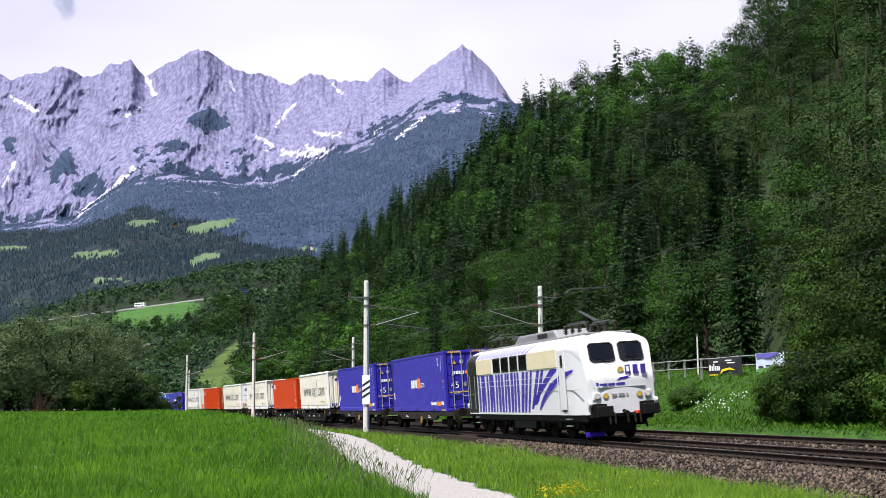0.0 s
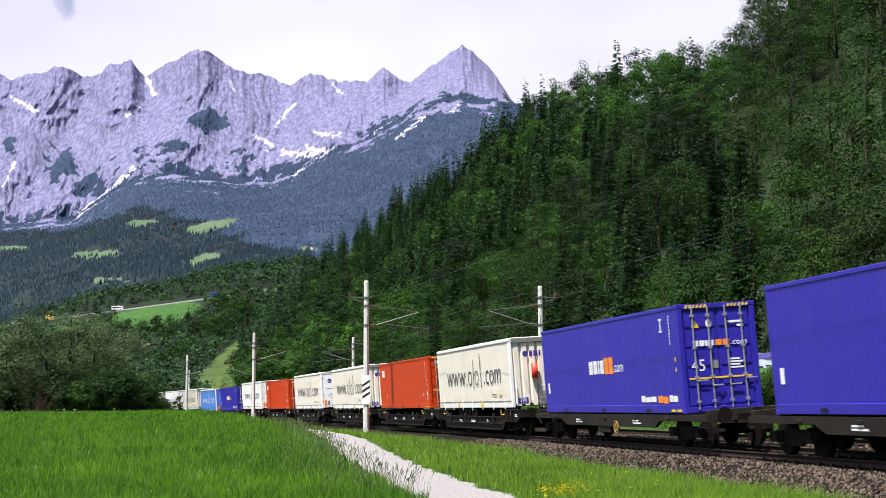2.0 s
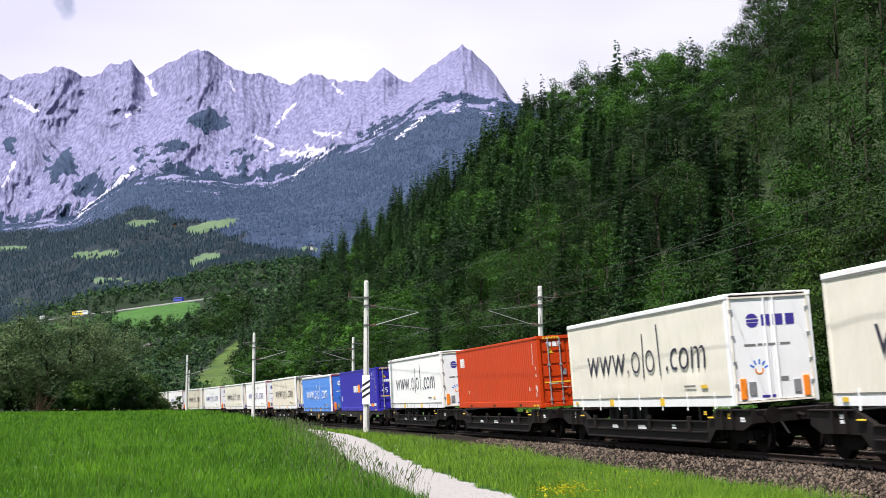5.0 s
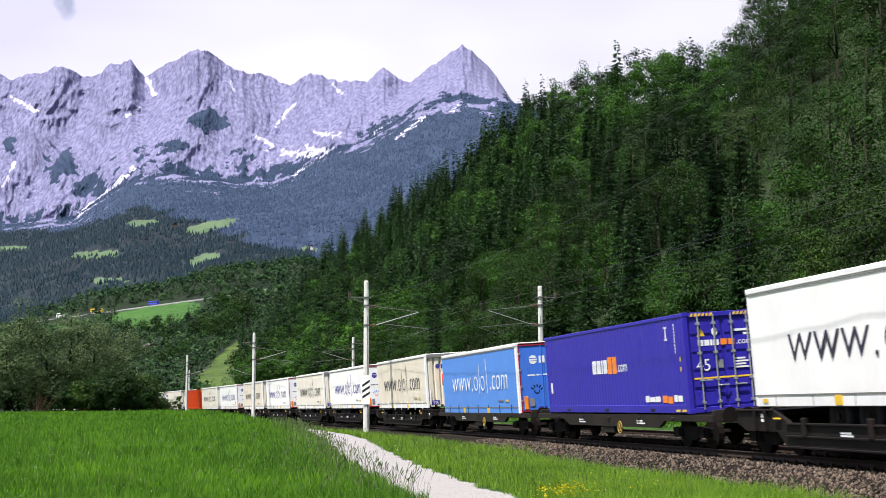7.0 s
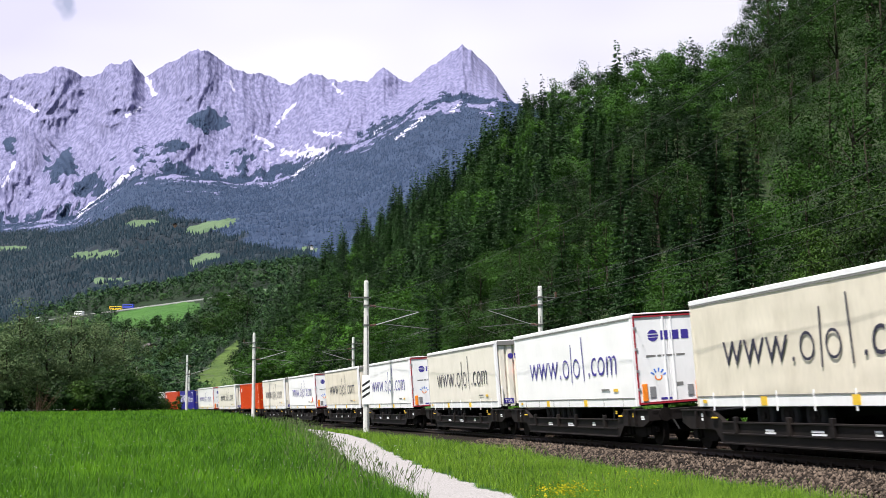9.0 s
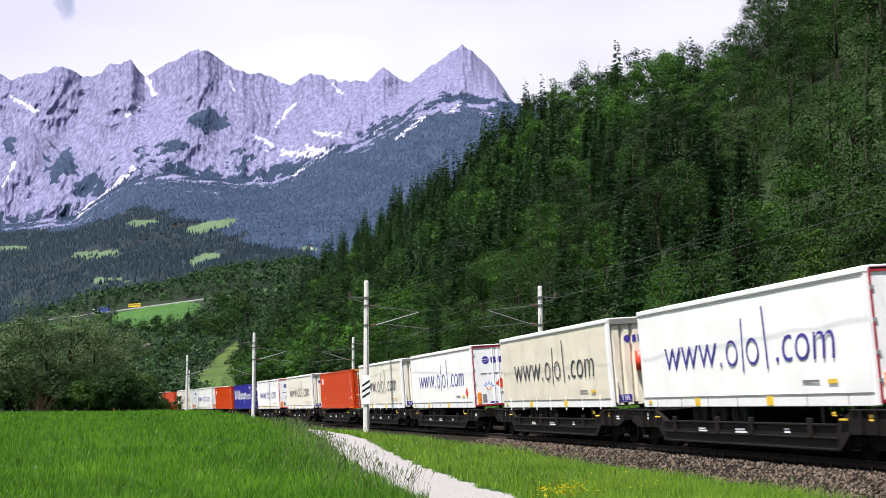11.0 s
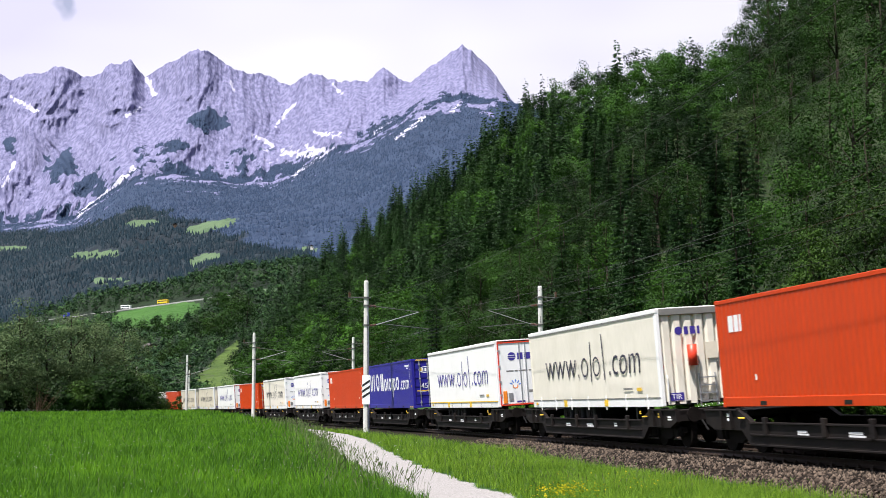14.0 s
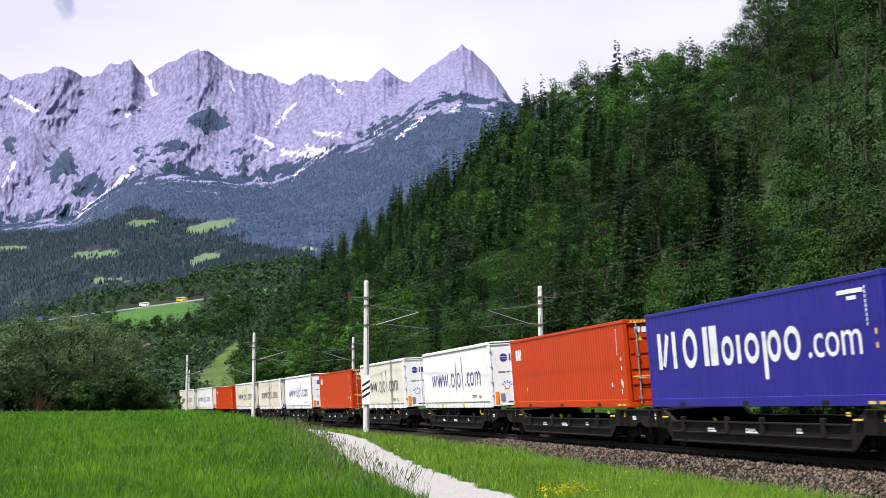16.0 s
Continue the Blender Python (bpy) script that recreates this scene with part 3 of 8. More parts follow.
P_BEIGE = material("curtain_beige", (0.71, 0.645, 0.53), 0.58, 0.06, 0.6, 7.0, dirt=(0.48, 0.42, 0.33), dirt_amount=0.45, stretch=(1, 1, 0.4))
P_SKYBLUE = material("curtain_sky_blue", (0.08, 0.25, 0.72), 0.5, 0.06, 0.6, 7.0, dirt=(0.10, 0.22, 0.55), dirt_amount=0.35, stretch=(1, 1, 0.4))
P_PANEL = material("white_panel", (0.84, 0.83, 0.84), 0.38, 0.03, 1.0, 9.0, dirt=(0.55, 0.53, 0.50), dirt_amount=0.3, stretch=(1, 1, 0.3))
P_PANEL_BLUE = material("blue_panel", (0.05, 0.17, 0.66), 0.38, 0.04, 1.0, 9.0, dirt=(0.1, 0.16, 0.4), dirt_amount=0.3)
P_TRIM = material("roof_cornice_grey", (0.17, 0.165, 0.16), 0.5, 0.12, 2.0, 20.0, dirt=(0.28, 0.26, 0.23), dirt_amount=0.5)
P_WAGON = material("wagon_frame_paint", (0.010, 0.008, 0.008), 0.7, 0.3, 1.2, 14.0, 0.15, dirt=(0.022, 0.016, 0.013), dirt_amount=0.6, spec=0.14)
P_FLAT = material("flat_wagon_grey", (0.020, 0.017, 0.015), 0.72, 0.25, 1.2, 14.0, 0.15, dirt=(0.032, 0.024, 0.019), dirt_amount=0.7, spec=0.14)
P_BOGIE = material("bogie_grime", (0.008, 0.006, 0.0055), 0.85, 0.35, 3.0, 22.0, 0.3, spec=0.1)
P_TYRE = material("tyre_rubber", (0.014, 0.014, 0.015), 0.8, 0.25, 3.0, 30.0, 0.2, spec=0.15)
P_STEEL = material("galvanised_steel", (0.50, 0.50, 0.53), 0.42, 0.12, 3.0, 30.0, metal=0.7)
P_INK = material("dark_ink", (0.022, 0.020, 0.045), 0.5, 0.1, 2.0, 12.0)
P_PURPLE = material("violet_ink", (0.045, 0.03, 0.26), 0.5, 0.1, 2.0, 12.0)
P_MARK = material("white_marking", (0.78, 0.78, 0.80), 0.5, 0.05, 2.0, 15.0, dirt=(0.55, 0.55, 0.6), dirt_amount=0.3)
P_YELLOW = material("yellow_marking", (0.75, 0.48, 0.03), 0.5, 0.08, 2.0, 15.0)
P_OCHRE = material("dull_yellow_paint", (0.30, 0.20, 0.04), 0.6, 0.2, 2.0, 15.0)
P_ORANGE = material("orange_marking", (0.85, 0.23, 0.015), 0.5, 0.08, 2.0, 15.0)
P_SIGNAL = material("signal_red", (0.70, 0.05, 0.02), 0.42, 0.08, 2.0, 15.0)
P_CRIMSON = material("crimson_trim", (0.32, 0.015, 0.03), 0.45, 0.08, 2.0, 15.0)
P_BLACK = material("black_paint", (0.009, 0.009, 0.009), 0.5, 0.2, 3.0, 20.0, spec=0.2)
P_RUBBER = material("black_rubber", (0.012, 0.012, 0.012), 0.65, 0.2, 3.0, 20.0, spec=0.15)
P_LOCO = material("locomotive_white", (0.66, 0.66, 0.70), 0.28, 0.025, 0.9, 8.0, dirt=(0.60, 0.58, 0.55), dirt_amount=0.22, stretch=(1, 1, 0.3))
P_ZEBRA = material("zebra_violet", (0.034, 0.014, 0.32), 0.35, 0.05, 1.0, 9.0, spec=0.2)
P_GREEN = material("dark_green_paint", (0.004, 0.005, 0.004), 0.4, 0.15, 1.0, 9.0, spec=0.15)
P_VENT = material("cream_vent", (0.66, 0.58, 0.40), 0.5, 0.06, 1.0, 9.0)
P_ROOF = material("roof_grey", (0.22, 0.22, 0.23), 0.55, 0.15, 1.0, 9.0)
P_SILVER = material("silver_hood", (0.24, 0.24, 0.26), 0.4, 0.1, 1.0, 9.0, metal=0.3)
P_CERAMIC = material("brown_insulator", (0.028, 0.018, 0.016), 0.2, 0.1, 4.0, 20.0)
P_LAMPGLASS = material("lamp_glass", (0.62, 0.60, 0.55), 0.08, 0.05, 4.0, 20.0)
P_AMBER = material("amber_lamp_glass", (0.55, 0.36, 0.06), 0.1, 0.05, 4.0, 20.0)
P_COPPER = material("pantograph_paint", (0.035, 0.045, 0.04), 0.5, 0.15, 3.0, 20.0, metal=0.4)


def dark_glass():
    m = material("dark_window_glass", (0.004, 0.004, 0.007), 0.06, 0.05, 1.0, 6.0)
    return m


P_GLASS = dark_glass()
MOVERS = []
SIDE = -1.0          # the side towards the meadow


def gone(t):
    """How far the train has come by t seconds."""
    return 25.3094 * t - 0.021596 * t * t + 0.00061224 * t ** 3


LETTER_MESHES = {}


def lettering(text, width, height, mat, parent, m, name="lettering"):
    """Built-in letters, drawn to the given width and cap height, on a thin film at pose m."""
    key = (text, width, height, mat.name)
    if key not in LETTER_MESHES:
        cu = bpy.data.curves.new("letters", "FONT")
        cu.body, cu.size, cu.resolution_u, cu.extrude = text, 1.0, 3, 0.002
        if height > 0.6:
            cu.offset, cu.shear = -0.012, 0.12
        tmp = bpy.data.objects.new("letters", cu)
        me = bpy.data.meshes.new_from_object(tmp)
        bpy.data.objects.remove(tmp)
        co = np.array([v.co[:] for v in me.vertices])
        lo, hi = co.min(0), co.max(0)
        co[:, 0] = (co[:, 0] - lo[0]) / (hi[0] - lo[0]) * width
        co[:, 1] = co[:, 1] * height / max(hi[1], 0.01)
        me.vertices.foreach_set("co", co.astype(np.float32).ravel())
        me.materials.clear()
        me.materials.append(mat)
        LETTER_MESHES[key] = me
    ob = new(name, LETTER_MESHES[key])
    ob.parent = parent
    ob.matrix_basis = m
    return ob


def on_side(x, z, y=-1.25, d=0.006):
    """Pose of writing on the side towards the meadow."""
    return pose(x, y - d, z, 90, 0, 0)


def on_front(x, y, z, d=0.006):
    """Pose of writing on the end that leads."""
    return pose(x + d, y, z, 90, 0, 90)


def flat_shapes(polys, thick=0.004):
    """Thin plates from outlines in the plane of writing."""
    bm = bmesh.new()
    for o in polys:
        a = [bm.verts.new((x, y, 0)) for x, y in o]
        b = [bm.verts.new((x, y, thick)) for x, y in o]
        n = len(o)
        bm.faces.new(b)
        for i in range(n):
            bm.faces.new((a[i], a[(i + 1) % n], b[(i + 1) % n], b[i]))
    return bm


def bar(x0, y0, x1, y1, w):
    """A stroke of width w between two points."""
    dx, dy = x1 - x0, y1 - y0
    k = w / 2 / max(math.hypot(dx, dy), 1e-6)
    nx, ny = -dy * k, dx * k
    return [(x0 - nx, y0 - ny), (x1 - nx, y1 - ny), (x1 + nx, y1 + ny), (x0 + nx, y0 + ny)]


def ring(cx, cy, rx, ry, w, n=18, a0=0.0, a1=6.2832):
    out = []
    for i in range(n):
        t0, t1 = a0 + (a1 - a0) * i / n, a0 + (a1 - a0) * (i + 1) / n
        out.append([(cx + (rx - w) * math.cos(t0), cy + (ry - w) * math.sin(t0)), (cx + rx * math.cos(t0), cy + ry * math.sin(t0)), (cx + rx * math.cos(t1), cy + ry * math.sin(t1)), (cx + (rx - w) * math.cos(t1), cy + (ry - w) * math.sin(t1))])
    return out


def rect(x0, y0, x1, y1):
    return [(x0, y0), (x1, y0), (x1, y1), (x0, y1)]


SHAPE_MESHES = {}


def film(name, key, polys, mat, parent, m):
    """Printed plain shapes as a thin film; alike ones share a mesh. Words become one part a shape."""
    if name in ("brand_shapes", "word_bars") and polys and not key.startswith("one_"):
        one = {"brand_shapes": "brand_shape", "word_bars": "word_bar"}[name]
        for i, o in enumerate(polys):
            film(one, "one_%s_%d" % (key, i), [o], mat, parent, m)
        return None
    k = (key, mat.name)
    if k not in SHAPE_MESHES:
        me = bpy.data.meshes.new(name)
        bm = flat_shapes(polys)
        if len(polys) > 8:
            bmesh.ops.remove_doubles(bm, verts=bm.verts, dist=0.0005)
        bm.to_mesh(me)
        bm.free()
        me.materials.append(mat)
        SHAPE_MESHES[k] = me
    ob = new(name, SHAPE_MESHES[k])
    ob.parent = parent
    ob.matrix_basis = m
    return ob


def put(name, bm, mat, parent, m=None, label="", smooth=False):
    ob = part(name, bm, mat, parent, label, smooth)
    if m is not None:
        ob.matrix_basis = m
    return ob


def share(name, ob, parent, m):
    o = new(name, ob.data)
    o.parent = parent
    o.matrix_basis = m
    return o


# ------------------------------------------------------------------ steel containers
HALF = 6.86


def corrugated(bm, x0, x1, y, z0, z1, pitch, depth, sign):
    """A wall of shallow upright folds, facing sign * y."""
    xs, ys, x, i = [], [], x0, 0
    while x < x1 - 1e-6:
        for dx, dy in ((0.0, 0), (pitch * 0.30, 0), (pitch * 0.5, depth), (pitch * 0.80, depth)):
            if x + dx < x1:
                xs.append(x + dx)
                ys.append(y - sign * dy)
        x += pitch
    xs.append(x1)
    ys.append(y)
    lo = [bm.verts.new((a, b, z0)) for a, b in zip(xs, ys)]
    hi = [bm.verts.new((a, b, z1)) for a, b in zip(xs, ys)]
    for i in range(len(lo) - 1):
        q = (lo[i], lo[i + 1], hi[i + 1], hi[i])
        bm.faces.new(q if sign < 0 else q[::-1])


def make_container(paint, label, z0, h, maker):
    c = thing("shipping_container", label, "container", "containers on the train")
    z1 = z0 + h
    for sign, nm in ((-1, "side_wall"), (1, "side_wall")):
        bm = bmesh.new()
        corrugated(bm, -HALF + 0.16, HALF - 0.16, sign * 1.235, z0 + 0.26, z1 - 0.10, 0.275, 0.010, sign)
        put(nm, bm, paint, c)
        put("bottom_rail", bevelled(boxes((-HALF + 0.15, HALF - 0.15, min(sign * 1.25, sign * 1.16), max(sign * 1.25, sign * 1.16), z0 + 0.02, z0 + 0.27)), 0.012, 1), paint, c)
        put("top_rail", bevelled(boxes((-HALF + 0.15, HALF - 0.15, min(sign * 1.25, sign * 1.15), max(sign * 1.25, sign * 1.15), z1 - 0.12, z1 - 0.01)), 0.012, 1), paint, c)
        for i in range(3):
            x = -4.4 + 4.2 * i
            put("fork_pocket", boxes((x - 0.18, x + 0.18, sign * 1.249 - 0.006, sign * 1.249 + 0.006, z0 + 0.06, z0 + 0.16)), P_BLACK, c)
    bm = boxes((-HALF + 0.1, HALF - 0.1, -1.16, 1.16, z1 - 0.06, z1 - 0.03))
    put("roof", bm, paint, c)
    put("floor", boxes((-HALF + 0.1, HALF - 0.1, -1.16, 1.16, z0 + 0.05, z0 + 0.14)), P_BOGIE, c)
    for sx in (-1, 1):
        for sy in (-1, 1):
            bm = bmesh.new()
            box(bm, -0.085, 0.085, -0.08, 0.08, z0, z1)
            for zc in (z0, z1 - 0.12):
                box(bm, -0.094, 0.094, -0.092, 0.092, zc - 0.002, zc + 0.122)
            put("corner_post", bevelled(bm, 0.012, 1), paint, c, pose(sx * (HALF - 0.09), sy * 1.165, 0))
    # closed end at the rear
    bm = bmesh.new()
    box(bm, -HALF + 0.02, -HALF + 0.05, -1.1, 1.1, z0 + 0.1, z1 - 0.08)
    put("end_wall", bm, paint, c)
    # doors at the leading end
    put("door_header", bevelled(boxes((HALF - 0.15, HALF - 0.01, -1.09, 1.09, z1 - 0.15, z1 - 0.01)), 0.01, 1), paint, c)
    put("door_sill", bevelled(boxes((HALF - 0.15, HALF - 0.01, -1.09, 1.09, z0 + 0.01, z0 + 0.17)), 0.01, 1), paint, c)
    zd0, zd1 = z0 + 0.18, z1 - 0.16
    for sy in (-1, 1):
        bm = bmesh.new()
        ya, yb = (-1.08, -0.01) if sy < 0 else (0.01, 1.08)
        box(bm, HALF - 0.11, HALF - 0.075, ya, yb, zd0, zd1)
        fold = 5
        gap = (zd1 - zd0) / fold
        for i in range(fold):
            box(bm, HALF - 0.076, HALF - 0.05, ya + 0.06, yb - 0.06, zd0 + gap * i + 0.05, zd0 + gap * (i + 1) - 0.07)
        door = put("door", bm, paint, c)
        for dy in (0.28, 0.78):
            y = sy * dy
            bm = bmesh.new()
            tube(bm, (HALF + 0.0, y, zd0 - 0.08), (HALF + 0.0, y, zd1 + 0.08), 0.024, n=8)
            for q in (0.05, 0.3, 0.6, 0.93):
                box(bm, HALF - 0.06, HALF + 0.035, y - 0.05, y + 0.05, zd0 + (zd1 - zd0) * q - 0.04, zd0 + (zd1 - zd0) * q + 0.04)
            put("locking_rod", bm, P_STEEL, door, None, "galvanised locking rod")
            zh = z0 + 0.78 + 0.16 * (dy > 0.5)
            put("door_handle", bevelled(boxes((HALF + 0.02, HALF + 0.05, y - 0.03, y + 0.33, zh - 0.02, zh + 0.02)), 0.006, 1), P_STEEL, door)
        if sy < 0:
            put("warning_stripe", boxes((HALF - 0.045, HALF - 0.04, -1.0, 1.0, z0 + 0.98, z0 + 1.03)), P_YELLOW, c)
    # hazard bars along the top of the doors and the upper side corners
    film("hazard_strip", "hazard", [[(i * 0.12, 0), (i * 0.12 + 0.07, 0), (i * 0.12 + 0.11, 0.09), (i * 0.12 + 0.04, 0.09)] for i in range(6)], P_YELLOW, c, on_front(HALF - 0.005, -1.0, z1 - 0.13, 0.004))
    film("hazard_strip", "hazard", (), P_YELLOW, c, on_front(HALF - 0.005, 0.35, z1 - 0.13, 0.004))
    for i, zz in enumerate((1.25, 1.55)):
        put("edge_label", boxes((HALF - 0.45, HALF - 0.38, -1.246, -1.238, z0 + zz, z0 + zz + 0.13)), P_YELLOW if maker != "red" else P_MARK, c)
    tri = [[(0, 0), (0.26, 0), (0.13, 0.24)]]
    film("warning_sign", "tri", tri, P_YELLOW, c, on_front(HALF - 0.045, -0.82, z1 - 0.72, 0.0))
    film("data_plate", "data", [rect(0, i * 0.085, 0.46 - 0.1 * (i % 2), i * 0.085 + 0.05) for i in range(4)], P_MARK, c, on_front(HALF - 0.045, 0.30, z0 + 1.25, 0.0))
    film("data_plate", "data2", [rect(0, 0, 0.5, 0.07), rect(0.3, -0.12, 0.5, -0.05)], P_MARK, c, on_front(HALF - 0.045, 0.36, z1 - 0.62, 0.0))
    film("grey_plate", "gplate", [rect(0, 0, 0.17, 0.24)], P_ROOF, c, on_front(HALF - 0.045, -0.22, z0 + 1.28, 0.0))
    film("serial_mark", "serial_v", [rect(0, i * 0.1, 0.05, i * 0.1 + 0.07) for i in range(9)], P_MARK, c, on_side(HALF - 0.75, z1 - 1.15, -1.235, 0.002))
    if maker == "blue":
        film("brand_shapes", "u4", [rect(0, 0, 0.40, 0.46), rect(0.48, 0, 0.86, 0.46), rect(0.94, 0, 1.08, 0.46), rect(1.16, 0, 1.52, 0.46)], P_MARK, c, on_side(-1.41, z0 + 1.36, -1.235, 0.002))
        film("brand_shapes", "u5", [rect(0, -0.03, 0.40, 0.54), rect(0.46, -0.03, 0.86, 0.54)], P_ORANGE, c, on_side(0.18, z0 + 1.36, -1.235, 0.002))
        lettering(".com", 0.92, 0.24, P_MARK, c, on_side(1.08, z0 + 1.38, -1.235, 0.002))
        film("word_bars", "mw1", [rect(0.0, 0, 0.30, 0.20), rect(0.34, 0, 0.78, 0.15), rect(0.82, 0, 1.22, 0.17)], P_MARK, c, on_side(3.45, z0 + 0.36, -1.235, 0.002))
        film("word_bars", "mw2", [rect(0.0, -0.03, 0.38, 0.19), rect(0.42, -0.05, 0.78, 0.16)], P_ORANGE, c, on_side(4.85, z0 + 0.36, -1.235, 0.002))
        film("word_bars", "mw3", [rect(0.0, 0, 0.26, 0.20), rect(0.30, 0, 0.62, 0.18)], P_MARK, c, on_side(5.75, z0 + 0.36, -1.235, 0.002))
        film("brand_shapes", "e4", [rect(0, 0, 0.17, 0.17), rect(0.20, 0, 0.36, 0.17), rect(0.39, 0, 0.46, 0.17), rect(0.49, 0, 0.66, 0.17)], P_MARK, c, on_front(HALF - 0.045, -0.80, z0 + 1.95, 0.0))
        film("brand_shapes", "e5", [rect(0, 0, 0.2, 0.18), rect(0.24, 0, 0.44, 0.18)], P_ORANGE, c, on_front(HALF - 0.045, -0.08, z0 + 1.95, 0.0))
        lettering(".com", 0.5, 0.12, P_MARK, c, on_front(HALF - 0.045, 0.42, z0 + 1.95, 0.0))
        lettering("45", 0.42, 0.34, P_MARK, c, on_front(HALF - 0.045, -0.90, z0 + 1.22, 0.0))
        film("size_mark", "bigI", [rect(0, 0, 0.22, 0.06), rect(0.075, 0, 0.145, 0.42), rect(0, 0.36, 0.22, 0.42)], P_MARK, c, on_side(HALF - 1.5, z1 - 0.75, -1.235, 0.002))
        film("round_mark", "disc", [[(0.1 * math.cos(a * 0.524), 0.13 * math.sin(a * 0.524)) for a in range(12)]], P_MARK, c, on_front(HALF - 0.045, -0.25, z1 - 0.60, 0.0))
        put("label_plate", boxes((-HALF + 0.42, -HALF + 0.62, -1.246, -1.239, z0 + 0.75, z0 + 1.15)), P_MARK, c)
    elif maker == "navy":
        forms = [[rect(0, 0, 0.27, 1.1)], [bar(0.42, 0.08, 0.80, 1.02, 0.24)], [rect(1.15, 0, 1.42, 1.1)], ring(2.45, 0.55, 0.52, 0.58, 0.22, 18), [rect(3.42, 0, 3.72, 1.1)], [rect(3.86, 0, 4.34, 1.1)]]
        forms += [ring(4.98, 0.37, 0.38, 0.40, 0.18, 18), [rect(5.56, 0, 5.78, 0.76)], ring(6.45, 0.37, 0.42, 0.40, 0.18, 18), [rect(7.08, -0.45, 7.29, 0.76)], ring(7.70, 0.37, 0.36, 0.40, 0.17, 18), ring(8.66, 0.39, 0.42, 0.42, 0.17, 18)]
        for i, o in enumerate(forms):
            film("brand_shape", "one_k%d" % i, o, P_MARK, c, on_side(-6.0, z0 + 1.15, -1.235, 0.002))
        lettering(".com", 2.4, 0.56, P_MARK, c, on_side(3.42, z0 + 1.15, -1.235, 0.002))
        film("brand_shape", "ko", ring(0.4, 0.14, 0.42, 0.19, 0.05) + [rect(0.15, 0.05, 0.27, 0.23), rect(0.34, 0.05, 0.46, 0.23), rect(0.53, 0.05, 0.66, 0.23)], P_MARK, c, on_front(HALF - 0.045, -0.80, z0 + 2.1, 0.0))
        lettering("45", 0.42, 0.30, P_MARK, c, on_front(HALF - 0.045, -0.72, z0 + 1.15, 0.0))
        film("serial_mark", "serial_h", [rect(0, 0.14, 1.1, 0.24), rect(0.4, 0, 0.8, 0.09)], P_MARK, c, on_side(HALF - 1.9, z1 - 0.55, -1.235, 0.002))
    else:
        film("brand_shapes", "c3", [rect(0, 0, 0.30, 0.44), rect(0.36, 0, 0.62, 0.44), rect(0.68, 0, 0.8, 0.44)], P_MARK, c, on_side(-HALF + 0.75, z0 + 2.0, -1.235, 0.002))
        film("brand_shapes", "c3b", [rect(0, 0, 0.2, 0.2), rect(0.25, 0, 0.43, 0.2), rect(0.48, 0, 0.56, 0.2)], P_MARK, c, on_front(HALF - 0.045, -0.82, z1 - 0.45, 0.0))
        film("yellow_plate", "yp", [rect(0, 0, 0.34, 0.30)], P_YELLOW, c, on_front(HALF - 0.045, 0.12, z0 + 1.45, 0.0))
        lettering("45", 0.24, 0.18, P_BLACK, c, on_front(HALF - 0.045, 0.17, z0 + 1.51, 0.005))
        film("rust_scuff", "scuff", [rect(0, 0, 0.09, 0.2), rect(0.12, -0.1, 0.2, 0.12), rect(0.02, -0.3, 0.08, -0.12)], P_MARK, c, on_side(HALF - 0.55, z0 + 0.75, -1.235, 0.002))
        for x in (-HALF + 2.1, HALF - 1.45):
            put("label_plate", boxes((x, x + 0.1, -1.246, -1.239, z0 + 0.7, z0 + 0.85)), P_MARK, c)
    for x in (HALF - 0.55, HALF - 1.0):
        put("edge_label", boxes((x, x + 0.3, -1.256, -1.248, z0 + 0.06, z0 + 0.13)), P_YELLOW, c)
    return c


# ------------------------------------------------------------------ curtain-sided trailers
TZ0, TZ1 = 1.24, 4.27
CURTAIN_MESHES = {}


def curtain_mesh(seed, slack):
    """Tarpaulin with the folds that its straps and laths leave."""
    rng = np.random.RandomState(seed)
    nx, nz = 72, 14
    X, Z = np.meshgrid(np.linspace(-HALF + 0.16, HALF - 0.16, nx), np.linspace(TZ0 + 0.30, TZ1 - 0.14, nz))
    D = 0.010 * np.sin(X * 2.3 + rng.rand() * 6) * np.sin((Z - TZ0) * 1.1) + 0.006 * wave(X * 1.0, Z * 0.5, 1.6, seed) + slack * 0.011 * wave(X * 0.35 + Z * 0.8, Z * 2.6 - X * 0.12, 1.9, seed + 1)
    D += slack * 0.03 * np.exp(-((Z - TZ0 - 0.55 - 0.03 * X) / 0.06) ** 2)
    D *= np.sin(np.pi * (Z - TZ0 - 0.30) / (TZ1 - TZ0 - 0.44)).clip(0, 1) ** 0.4
    return X, Z, D


